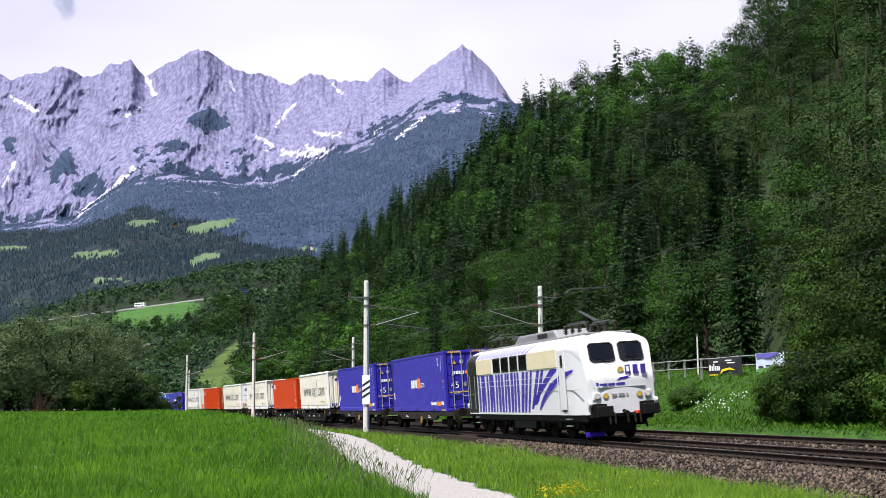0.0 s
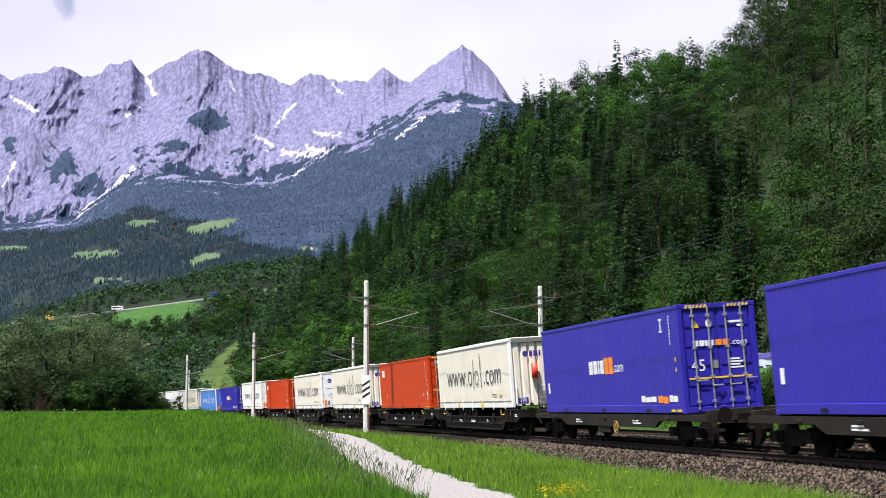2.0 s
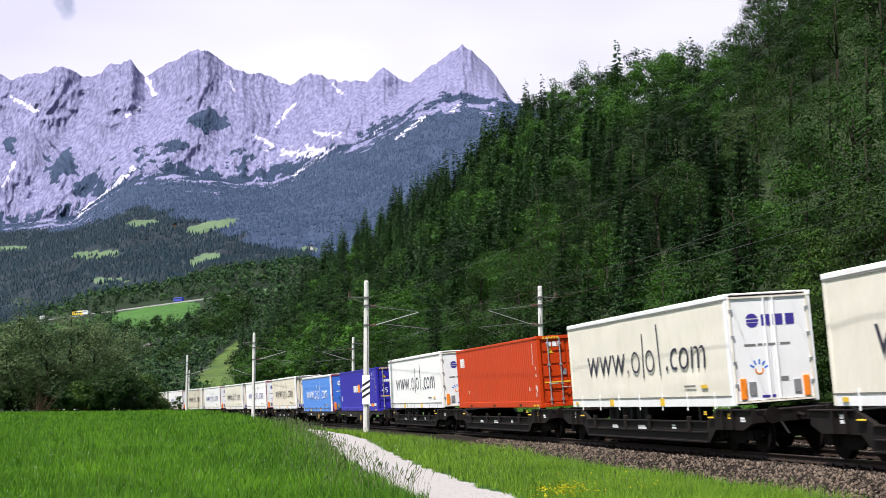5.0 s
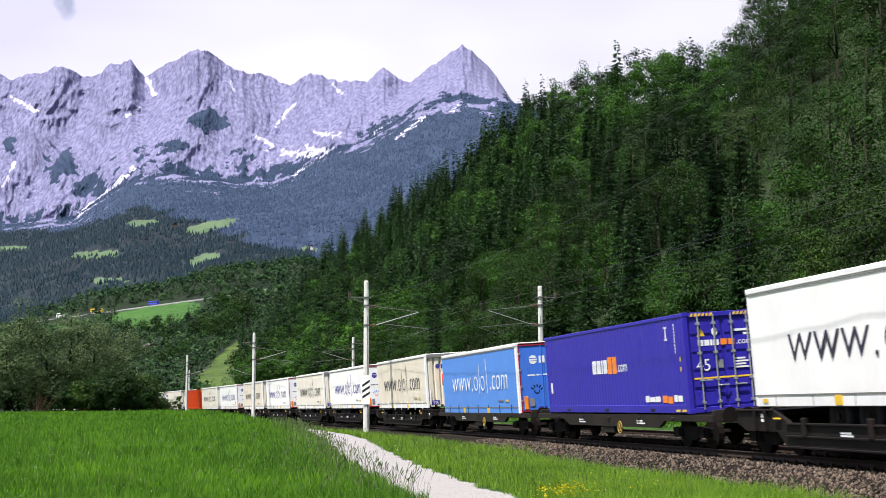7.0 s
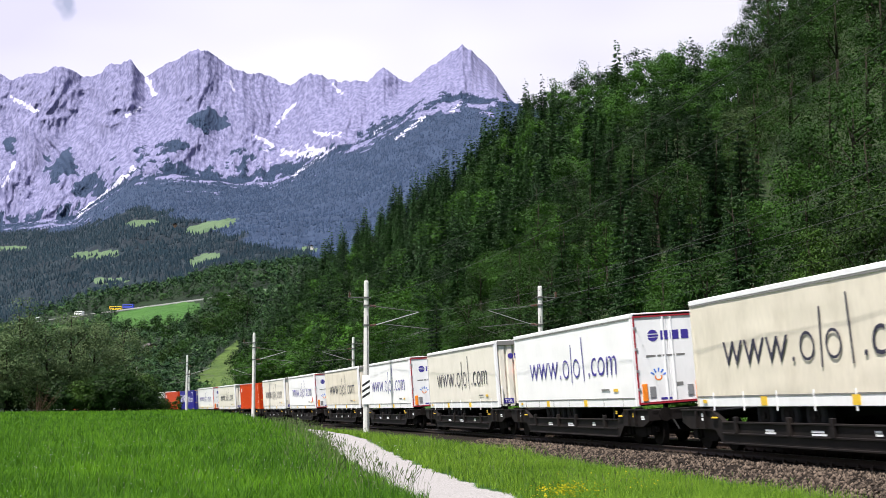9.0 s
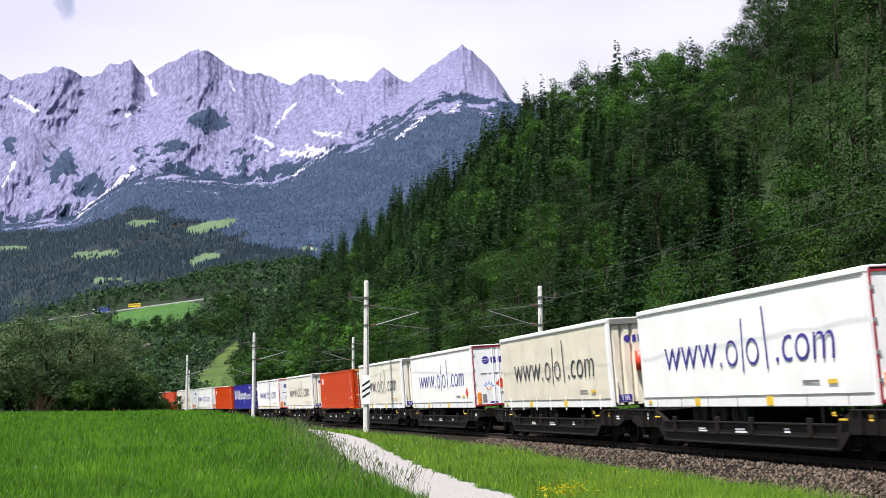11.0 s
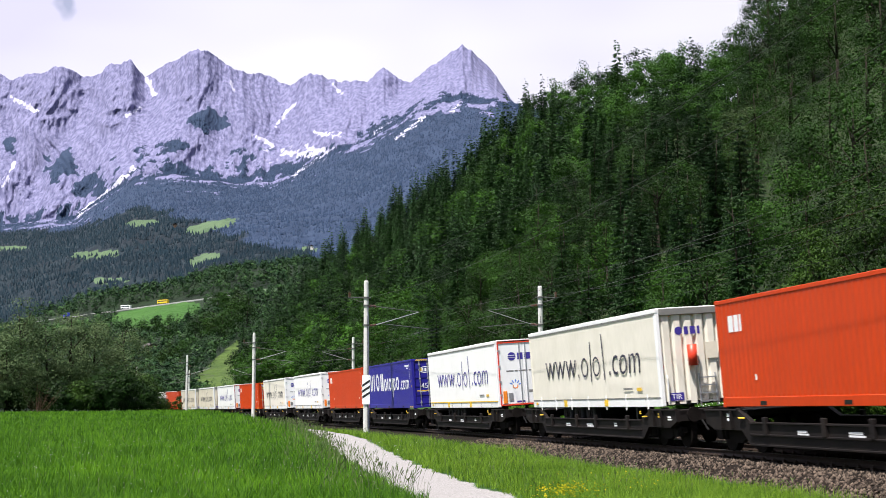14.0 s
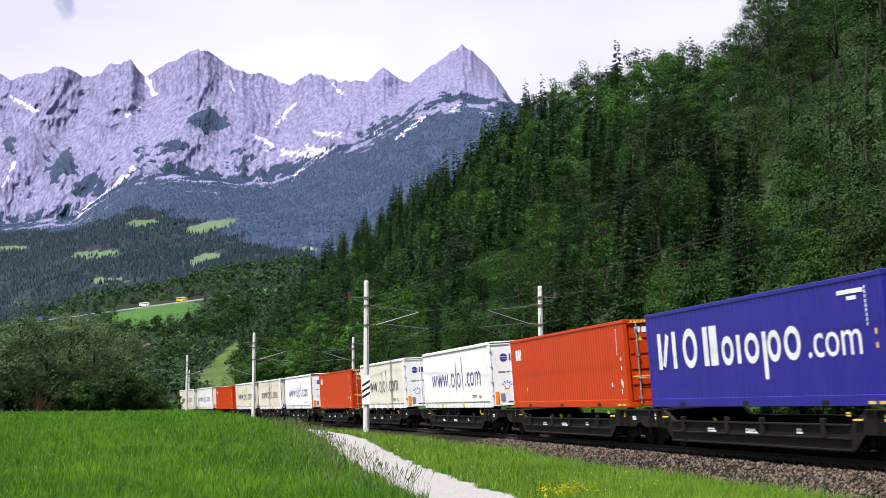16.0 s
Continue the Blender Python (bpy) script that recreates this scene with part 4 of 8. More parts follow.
def make_trailer(paint, ink, end, label, seed, slack=0.4, tags=True, side_posts=True, wheels=True):
    c = thing("curtain_side_trailer", label, "semi-trailer", "trailers on the train")
    for sign in (-1, 1):
        X, Z, D = curtain_mesh(seed, slack)
        n, m = X.shape
        idx = np.arange(n * m).reshape(n, m)
        f = np.stack([idx[:-1, :-1], idx[:-1, 1:], idx[1:, 1:], idx[1:, :-1]], -1).reshape(-1, 4)
        if sign > 0:
            f = f[:, ::-1]
        raw("curtain", np.stack([X, sign * (1.265 + D), Z], -1).reshape(-1, 3), f, paint, c, smooth=True)
        put("roof_cornice", bevelled(boxes((-HALF, HALF, min(sign * 1.285, sign * 1.18), max(sign * 1.285, sign * 1.18), TZ1 - 0.15, TZ1 - 0.015)), 0.012, 1), P_PANEL, c)
        put("cornice_seam", boxes((-HALF + 0.03, HALF - 0.03, sign * 1.27 - 0.012, sign * 1.27 + 0.012, TZ1 - 0.20, TZ1 - 0.152)), P_TRIM, c)
        put("side_rail", bevelled(boxes((-HALF + 0.05, HALF - 0.05, min(sign * 1.27, sign * 1.18), max(sign * 1.27, sign * 1.18), TZ0 + 0.0, TZ0 + 0.27)), 0.012, 1), P_PANEL if paint is not P_SKYBLUE else paint, c)
        put("rail_seam", boxes((-HALF + 0.05, HALF - 0.05, sign * 1.276 - 0.006, sign * 1.276 + 0.006, TZ0 + 0.265, TZ0 + 0.295)), P_TRIM, c)
    if side_posts:
        for i in range(7):
            x = -5.7 + i * 1.9
            if paint is P_WHITE:
                put("rail_joint", boxes((x - 0.012, x + 0.012, -1.276, -1.262, TZ0 + 0.02, TZ0 + 0.26)), P_TRIM, c)
            else:
                put("strap", boxes((x - 0.03, x + 0.03, -1.288, -1.268, TZ0 - 0.10, TZ0 + 0.40)), P_PANEL if paint is not P_SKYBLUE else P_BLACK, c)
    put("roof", bevelled(boxes((-HALF + 0.02, HALF - 0.02, -1.20, 1.20, TZ1 - 0.05, TZ1)), 0.015, 1), P_PANEL, c)
    put("floor_frame", boxes((-HALF + 0.05, HALF - 0.05, -1.17, 1.17, TZ0 + 0.02, TZ0 + 0.14)), P_BLACK, c)
    for sx in (-1, 1):
        for sy in (-1, 1):
            put("corner_pillar", bevelled(boxes((sx * (HALF - 0.09) - 0.08, sx * (HALF - 0.09) + 0.08, sy * 1.20 - 0.075, sy * 1.20 + 0.075, TZ0, TZ1 - 0.02)), 0.02, 1), P_PANEL if sx > 0 or paint in (P_WHITE,) else paint, c)
    put("rear_wall", boxes((-HALF + 0.02, -HALF + 0.06, -1.13, 1.13, TZ0 + 0.05, TZ1 - 0.1)), P_PANEL, c)
    X1 = HALF
    if end == "bulkhead":
        for i in range(6):
            y = -1.10 + i * 0.37
            bm = bmesh.new()
            prism(bm, [(X1 - 0.14, y), (X1 - 0.04, y + 0.07), (X1 - 0.04, y + 0.27), (X1 - 0.14, y + 0.36)], TZ0 + 0.05, TZ1 - 0.22)
            for v in bm.verts:
                v.co = (v.co.x, v.co.z, v.co.y)
            bmesh.ops.recalc_face_normals(bm, faces=bm.faces)
            put("bulkhead_rib", bm, P_PANEL if paint is P_WHITE else paint, c)
        put("end_header", bevelled(boxes((X1 - 0.16, X1 + 0.02, -1.13, 1.13, TZ1 - 0.24, TZ1 - 0.02)), 0.02, 1), P_TRIM, c)
        bm = bmesh.new()
        tube(bm, (X1 + 0.1, -0.18, TZ0 + 1.2), (X1 + 0.1, -0.18, TZ0 + 1.85), 0.15, n=14)
        put("extinguisher_case", bm, P_SIGNAL, c, None, "red fire extinguisher case", True)
        film("document_plate", "dplate", [rect(0, 0, 0.42, 0.5)], P_BEIGE, c, on_front(X1, 0.30, TZ0 + 1.4, 0.0))
        film("brand_shapes", "bk4", [[(0.1 + 0.13 * math.cos(a), 0.12 + 0.13 * math.sin(a)) for a in np.linspace(0, 5.7, 11)]] + [rect(0.28, 0, 0.42, 0.24), rect(0.48, 0, 0.66, 0.24), rect(0.72, 0, 0.80, 0.24)], P_PURPLE, c, on_front(X1 - 0.035, -0.62, TZ1 - 0.85, 0.0))
        for y in (-0.02, 0.52):
            put("ladder_rail", boxes((X1 + 0.02, X1 + 0.06, y, y + 0.04, TZ0 - 0.05, TZ0 + 0.95)), P_STEEL, c)
        for k in range(4):
            put("ladder_step", boxes((X1 + 0.02, X1 + 0.09, -0.02, 0.56, TZ0 + 0.08 + k * 0.24, TZ0 + 0.12 + k * 0.24)), P_STEEL, c)
        bm = bmesh.new()
        for y in (-1.14,):
            tube(bm, (X1 + 0.01, y + 0.1, TZ0 + 0.1), (X1 + 0.05, y + 0.1, TZ0 + 0.85), 0.022, n=6)
            tube(bm, (X1 + 0.05, y + 0.1, TZ0 + 0.85), (X1 + 0.0, y + 0.1, TZ0 + 0.95), 0.022, n=6)
        put("grab_rail", bm, P_PANEL, c)
        if slack > 0.3:
            film("sign_plate", "tirp", [rect(0, 0, 0.46, 0.24)], P_PURPLE, c, on_front(X1 - 0.03, -0.98, TZ0 + 0.16, 0.0))
            lettering("TIR", 0.34, 0.16, P_MARK, c, on_front(X1 - 0.03, -0.92, TZ0 + 0.20, 0.005))
    else:
        trim = {"crimson": P_CRIMSON, "red": P_SIGNAL, "yellow": P_CREAM, "plain": P_PANEL}[end]
        panel = P_PANEL_BLUE if paint is P_SKYBLUE else P_PANEL
        for sy in (-1, 1):
            ya, yb = (-1.12, -0.006) if sy < 0 else (0.006, 1.12)
            dd = put("door", bevelled(boxes((X1 - 0.09, X1 - 0.02, ya, yb, TZ0 + 0.12, TZ1 - 0.12)), 0.012, 1), panel, c)
            for zz in (0.5, 1.1, 1.8, 2.5):
                put("hinge", boxes((X1 - 0.03, X1 + 0.012, sy * 1.12 - 0.05, sy * 1.12 + 0.05, TZ0 + zz, TZ0 + zz + 0.09)), P_STEEL, dd)
            put("locking_rod", boxes((X1 - 0.02, X1 + 0.015, sy * 0.14 - 0.02, sy * 0.14 + 0.02, TZ0 + 0.15, TZ1 - 0.15)), P_STEEL if end == "red" else panel, dd)
            put("tail_light", bevelled(boxes((X1 - 0.02, X1 + 0.02, sy * 0.93 - 0.09, sy * 0.93 + 0.09, TZ0 + 0.16, TZ0 + 0.72)), 0.012, 1), P_ORANGE, c, None, "orange reflector board")
            put("grey_flap", boxes((X1 - 0.02, X1 + 0.004, sy * 0.66 - 0.1, sy * 0.66 + 0.1, TZ0 + 0.28, TZ0 + 0.62)), P_ROOF, c)
        bm = bmesh.new()
        for a in ((X1 - 0.03, X1 + 0.008, -1.17, 1.17, TZ1 - 0.15, TZ1 - 0.10), (X1 - 0.03, X1 + 0.008, -1.17, 1.17, TZ0 + 0.06, TZ0 + 0.11), (X1 - 0.03, X1 + 0.008, -1.17, -1.12, TZ0 + 0.112, TZ1 - 0.152), (X1 - 0.03, X1 + 0.008, 1.12, 1.17, TZ0 + 0.112, TZ1 - 0.152)):
            box(bm, *a)
        put("door_frame", bm, trim, c, None, "coloured door frame")
        pr = P_MARK if paint is P_SKYBLUE else P_PURPLE
        logo = [[(0.17 + 0.19 * math.cos(a), 0.15 + 0.19 * math.sin(a)) for a in np.linspace(0.35, 2.79, 8)], [(0.17 + 0.19 * math.cos(a), 0.15 + 0.19 * math.sin(a)) for a in np.linspace(3.49, 5.93, 8)], rect(0.0, 0.11, 0.36, 0.18)]
        film("brand_shapes", "door4", logo + [rect(0.44, 0, 0.70, 0.30), rect(0.78, 0, 1.08, 0.30), rect(1.16, 0, 1.42, 0.30)], pr, c, on_front(X1 - 0.018, -0.68, TZ0 + 2.12, 0.0))
        film("word_bars", "dw", [rect(0, 0, 0.34, 0.06), rect(0.40, 0, 0.54, 0.06), rect(0.59, 0, 0.66, 0.06), rect(0.71, 0, 1.0, 0.06), rect(1.06, 0, 1.36, 0.06)], P_MARK if paint is P_SKYBLUE else P_TRIM, c, on_front(X1 - 0.018, -0.80, TZ0 + 1.58, 0.0))
        film("hand_mark", "palm", ring(0, 0, 0.13, 0.11, 0.04, 12, 2.6, 6.9), P_ORANGE if paint is not P_SKYBLUE else P_GREEN, c, on_front(X1 - 0.018, -0.42, TZ0 + 0.92, 0.0))
        film("hand_mark", "fingers", [bar(0.17 * math.cos(a), 0.17 * math.sin(a), 0.30 * math.cos(a), 0.30 * math.sin(a), 0.045) for a in (0.4, 0.95, 1.5, 2.05, 2.6)], P_PANEL_BLUE if paint is not P_SKYBLUE else P_GREEN, c, on_front(X1 - 0.018, -0.42, TZ0 + 0.92, 0.0))
        film("number_mark", "nb", [rect(0, 0, 0.40, 0.07)], P_PURPLE, c, on_front(X1 - 0.018, -0.40, TZ0 + 0.18, 0.0))
        put("grime_patch", boxes((X1 - 0.02, X1 - 0.014, 0.2, 0.42, TZ0 + 0.6, TZ0 + 0.72)), P_TRIM, c)
    # the web address along the side; its middle is drawn as plain shapes
    y = -1.285 - 0.008 * (slack > 0.5)
    lettering("www", 3.75, 0.66, ink, c, on_side(-4.75, TZ0 + 1.08, y, 0.0))
    lettering(".", 0.12, 0.12, ink, c, on_side(-0.85, TZ0 + 1.08, y, 0.0))
    w = 0.07
    for i, o in enumerate((ring(0.38, 0.34, 0.36, 0.35, w, 18), [bar(1.02, -0.18, 1.10, 1.22, w)], ring(1.62, 0.34, 0.36, 0.35, w, 18), [bar(2.42, -0.14, 2.34, 1.45, w)])):
        film("brand_shape", "one_side%d%s" % (i, ink.name), o, ink, c, on_side(-0.45, TZ0 + 1.08, y, 0.0))
    lettering(".com", 2.9, 0.66, ink, c, on_side(2.45, TZ0 + 1.08, y, 0.0))
    if tags:
        for x in (-2.6, 1.9):
            put("yellow_tag", boxes((x - 0.16, x + 0.16, -1.292, -1.268, TZ0 + 0.03, TZ0 + 0.26)), P_YELLOW, c)
        film("small_label", "sl", [rect(0, 0, 0.42, 0.10)], P_YELLOW, c, on_side(4.9, TZ0 + 0.52, y, 0.0))
        film("small_label", "sl2", [rect(0, 0, 0.8, 0.06)], P_TRIM, c, on_side(3.7, TZ0 + 0.56, y, 0.0))
        film("small_label", "sl3", [rect(0, 0, 0.26, 0.10)], P_YELLOW, c, on_side(-6.4, TZ0 + 0.10, y, 0.0))
    if end == "red":
        put("yellow_line", boxes((-HALF + 0.1, HALF - 0.1, -1.290, -1.272, TZ0 + 0.26, TZ0 + 0.31)), P_YELLOW, c)
    if not wheels:
        return c
    # running gear folded into the pocket
    wheel_src = tyre_src = None
    for i in range(3):
        for sy in (-1, 1):
            x = -2.9 + i * 1.31
            m = pose(x, sy * 1.0, 1.02)
            if wheel_src is None:
                bm = bmesh.new()
                tube(bm, (0, -0.14, 0), (0, 0.14, 0), 0.50, n=20)
                bevelled(bm, 0.05, 1)
                wheel_src = put("wheel", bm, P_TYRE, c, m)
                bm = bmesh.new()
                tube(bm, (0, -0.155, 0), (0, 0.155, 0), 0.27, n=14)
                tube(bm, (0, -0.19, 0), (0, 0.19, 0), 0.10, n=10)
                tyre_src = put("rim", bm, P_BOGIE, wheel_src)
            else:
                w2 = share("wheel", wheel_src, c, m)
                share("rim", tyre_src, w2, Matrix())
    put("axle_frame", boxes((-4.0, 0.4, -0.55, 0.55, 0.95, TZ0 + 0.02)), P_BLACK, c)
    put("landing_leg", boxes((3.9, 4.05, -1.0, -0.86, 0.75, TZ0)), P_BLACK, c)
    put("landing_leg", boxes((3.9, 4.05, 0.86, 1.0, 0.75, TZ0)), P_BLACK, c)
    return c


# ------------------------------------------------------------------ wagons
def make_bogie(parent, x0):
    b = put("bogie", boxes((-0.95, 0.95, -0.22, 0.22, 0.42, 0.62)), P_BOGIE, parent, pose(x0, 0, 0))
    for sy in (-1, 1):
        bm = bmesh.new()
        prism(bm, [(-1.3, 0.46), (-0.55, 0.40), (-0.3, 0.26), (0.3, 0.26), (0.55, 0.40), (1.3, 0.46), (1.3, 0.60), (0.6, 0.66), (-0.6, 0.66), (-1.3, 0.60)], sy * 1.0 - 0.06, sy * 1.0 + 0.06)
        bmesh.ops.recalc_face_normals(bm, faces=bm.faces)
        put("side_frame", bm, P_BOGIE, b)
        for sx in (-1, 1):
            bm = bmesh.new()
            box(bm, sx * 0.9 - 0.16, sx * 0.9 + 0.16, sy * 1.06 - 0.09, sy * 1.06 + 0.09, 0.34, 0.60)
            for k in (-0.26, 0.26):
                tube(bm, (sx * 0.9 + k, sy * 1.06, 0.36), (sx * 0.9 + k, sy * 1.06, 0.62), 0.085, n=8)
            put("axle_box", bm, P_BOGIE, b)
            bm = bmesh.new()
            tube(bm, (sx * 0.9, sy * 0.70, 0.46), (sx * 0.9, sy * 0.83, 0.46), 0.46, n=16)
            tube(bm, (sx * 0.9, sy * 0.66, 0.46), (sx * 0.9, sy * 0.70, 0.46), 0.49, n=16)
            put("wheel", bm, P_BOGIE, b)
    for sx in (-1, 1):
        bm = bmesh.new()
        tube(bm, (sx * 0.9, -0.9, 0.46), (sx * 0.9, 0.9, 0.46), 0.09, n=10)
        put("axle", bm, P_BOGIE, b)
    return b


def end_gear(w, x, sx, paint):
    """Buffers and drawgear at an end."""
    put("headstock", bevelled(boxes((min(x, x - sx * 0.18), max(x, x - sx * 0.18), -1.2, 1.2, 0.80, 1.14)), 0.012, 1), paint, w)
    for sy in (-1, 1):
        bm = bmesh.new()
        tube(bm, (x, sy * 0.875, 1.0), (x + sx * 0.30, sy * 0.875, 1.0), 0.10, n=10)
        tube(bm, (x + sx * 0.30, sy * 0.875, 1.0), (x + sx * 0.34, sy * 0.875, 1.0), 0.22, n=14)
        put("buffer", bm, P_BOGIE, w)
    bm = bmesh.new()
    tube(bm, (x, 0, 0.98), (x + sx * 0.40, 0, 0.92), 0.05, n=8)
    put("coupling", bm, P_BOGIE, w)


def make_pocket_wagon():
    w = thing("pocket_wagon", "dark grey-brown pocket wagon with dropped side beams, soiled", "freight wagon", "wagons of the train")
    E = 7.95
    for sy in (-1, 1):
        y0, y1 = (-1.32, -1.18) if sy < 0 else (1.18, 1.32)
        bm = bmesh.new()
        prism(bm, [(-E, 0.80), (-E + 0.5, 0.62), (-5.7, 0.62), (-5.2, 0.24), (5.2, 0.24), (5.7, 0.62), (E - 0.5, 0.62), (E, 0.80), (E, 1.17), (5.9, 1.17), (5.1, 0.84), (-5.1, 0.84), (-5.9, 1.17), (-E, 1.17)], y0, y1)
        bmesh.ops.recalc_face_normals(bm, faces=bm.faces)
        put("side_beam", bm, P_WAGON, w)
        for z in (0.24, 0.50, 0.80):
            put("beam_flange", bevelled(boxes((-5.15, 5.15, sy * 1.32 - 0.055, sy * 1.32 + 0.055, z, z + 0.05)), 0.008, 1), P_WAGON, w)
        put("upper_flange", bevelled(boxes((-E, -5.85, sy * 1.32 - 0.05, sy * 1.32 + 0.05, 1.13, 1.18)), 0.008, 1), P_WAGON, w)
        put("upper_flange", bevelled(boxes((5.85, E, sy * 1.32 - 0.05, sy * 1.32 + 0.05, 1.13, 1.18)), 0.008, 1), P_WAGON, w)
        for x in (-4.2, -1.2, 0.9, 4.0):
            put("beam_rib", bevelled(boxes((x - 0.09, x + 0.09, sy * 1.36 - 0.05, sy * 1.36 + 0.05, 0.53, 0.98)), 0.015, 1), P_WAGON, w)
        for x in (-6.8, -6.2, 6.3, 6.9):
            put("gusset", bevelled(boxes((x - 0.03, x + 0.03, sy * 1.35 - 0.06, sy * 1.35 + 0.06, 0.66, 1.13)), 0.008, 1), P_WAGON, w)
    for x, y0, wd, hh, mt in ((-6.55, 0.86, 0.36, 0.20, P_MARK), (-2.6, 0.56, 0.55, 0.11, P_MARK), (-0.2, 0.56, 0.7, 0.12, P_MARK), (2.6, 0.60, 0.3, 0.12, P_MARK), (7.3, 0.84, 0.30, 0.22, P_MARK), (6.55, 0.92, 0.24, 0.14, P_YELLOW), (5.0, 1.02, 0.2, 0.1, P_YELLOW)):
        film("inscription", "ins%s" % wd, [rect(0, 0, wd, hh * 0.38), rect(0, hh * 0.55, wd * 0.85, hh)], mt, w, on_side(x, y0, -1.322, 0.0))
    put("end_deck", bevelled(boxes((-E, -5.6, -1.18, 1.18, 0.98, 1.12)), 0.01, 1), P_WAGON, w)
    put("end_deck", bevelled(boxes((5.6, E, -1.18, 1.18, 0.98, 1.12)), 0.01, 1), P_WAGON, w)
    put("pocket_floor", boxes((-5.3, 5.3, -1.18, 1.18, 0.26, 0.32)), P_WAGON, w)
    for x in (-6.7, 6.7):
        for sy in (-1, 1):
            put("container_spigot", bevelled(boxes((x - 0.12, x + 0.12, sy * 1.13 - 0.1, sy * 1.13 + 0.1, 1.12, 1.215)), 0.01, 1), P_WAGON, w)
    for x in (-3.0, 0.0, 3.0):
        put("cross_beam", boxes((x - 0.12, x + 0.12, -1.18, 1.18, 0.322, 0.46)), P_WAGON, w)
    for sx in (-1, 1):
        end_gear(w, sx * E, sx, P_WAGON)
        make_bogie(w, sx * 6.55)
        bm = bmesh.new()
        tube(bm, (sx * (E + 0.02), -0.5, 0.8), (sx * (E + 0.30), -0.45, 0.5), 0.028, n=6)
        put("brake_hose", bm, P_RUBBER, w)
        put("brake_lever", bevelled(boxes((sx * 5.55 - 0.16, sx * 5.55 + 0.16, -1.40, -1.34, 0.93, 0.97)), 0.006, 1), P_YELLOW, w)
    return w


def make_flat_wagon():
    w = thing("flat_wagon", "weathered grey container flat wagon with exposed bogies", "freight wagon", "wagons of the train")
    E = 8.4
    for sy in (-1, 1):
        bm = bmesh.new()
        prism(bm, [(-E, 0.82), (-4.9, 0.82), (-4.4, 0.60), (4.4, 0.60), (4.9, 0.82), (E, 0.82), (E, 1.0), (-E, 1.0)], sy * 1.22 - 0.06, sy * 1.22 + 0.06)
        bmesh.ops.recalc_face_normals(bm, faces=bm.faces)
        put("side_sill", bm, P_FLAT, w)
        for i in range(5):
            x = -5.6 + 2.8 * i
            put("lashing_ring", bevelled(boxes((x - 0.1, x + 0.1, sy * 1.30 - 0.03, sy * 1.30 + 0.03, 0.84, 0.94)), 0.02, 1), P_FLAT, w)
    put("brake_box", bevelled(boxes((-0.9, 0.3, -1.25, -0.9, 0.36, 0.62)), 0.03, 1), P_FLAT, w)
    bm = bmesh.new()
    for i in range(14):
        a0, a1 = i * 0.4488, (i + 1) * 0.4488
        tube(bm, (1.1 + 0.2 * math.cos(a0), -1.32, 0.58 + 0.2 * math.sin(a0)), (1.1 + 0.2 * math.cos(a1), -1.32, 0.58 + 0.2 * math.sin(a1)), 0.02, n=5)
    for a in (0, 1.05, 2.1):
        tube(bm, (1.1 - 0.19 * math.cos(a), -1.32, 0.58 - 0.19 * math.sin(a)), (1.1 + 0.19 * math.cos(a), -1.32, 0.58 + 0.19 * math.sin(a)), 0.014, n=5)
    put("brake_wheel", bm, P_OCHRE, w, None, "dull yellow handbrake wheel")
    for z, x in ((0.70, -3.2), (0.70, 2.6)):
        film("inscription", "insf", [rect(0, 0, 0.7, 0.05), rect(0, 0.08, 0.5, 0.13)], P_MARK, w, on_side(x, z, -1.282, 0.0))
    put("deck_beam", boxes((-E, E, -0.35, 0.35, 0.72, 0.98)), P_FLAT, w)
    for x in (-6.7, -2.2, 2.2, 6.7):
        put("cross_beam", boxes((x - 0.14, x + 0.14, -1.15, 1.15, 0.84, 1.02)), P_FLAT, w)
    for sx in (-1, 1):
        end_gear(w, sx * E, sx, P_FLAT)
        make_bogie(w, sx * 6.4)
    return w


# ------------------------------------------------------------------ the locomotive
LX = 8.85            # half the body's length
LW = 1.48            # half its width


def body_end(x):
    """The body reaches less far before its middle than behind it."""
    return LX - 0.40 if x > 0 else LX + 0.25


def loco_skin(x, y, z):
    """From a plain block to the body's form: round shoulders, raked and narrowed cabs. x, y, z are -1..1, -1..1, 0..1."""
    zz = 0.96 + 2.9 * z
    half = LW
    lx = body_end(x)
    if zz > 3.35:
        k = (zz - 3.35) / 0.51
        half = LW * (1 - 0.36 * k ** 2.2)
    crown = 0.10 * (1 - y * y) if z > 0.99 else 0.0
    end = lx
    if zz > 2.25:
        k = min(1.0, (zz - 2.25) / 1.25)
        end = lx - 0.46 * k
    if zz > 3.5:
        end -= 0.55 * ((zz - 3.5) / 0.36) ** 2
    ax = abs(x) * lx
    px = math.copysign(min(ax, end) if ax < lx - 1e-4 else end, x)
    taper = 1 - 0.14 * max(0.0, (abs(px) - (lx - 1.5)) / 1.5) ** 2
    bow = 0.12 * (1 - (abs(y)) ** 2.5) if abs(x) > 0.999 else 0.0
    return (px + math.copysign(bow, x) * (abs(x) > 0.999), y * half * taper, zz + crown)


def skin_y(x, z):
    """Half width of the body at x and height z."""
    return loco_skin(max(-0.999, min(0.999, x / body_end(x))), 1.0, (z - 0.96) / 2.9)[1]


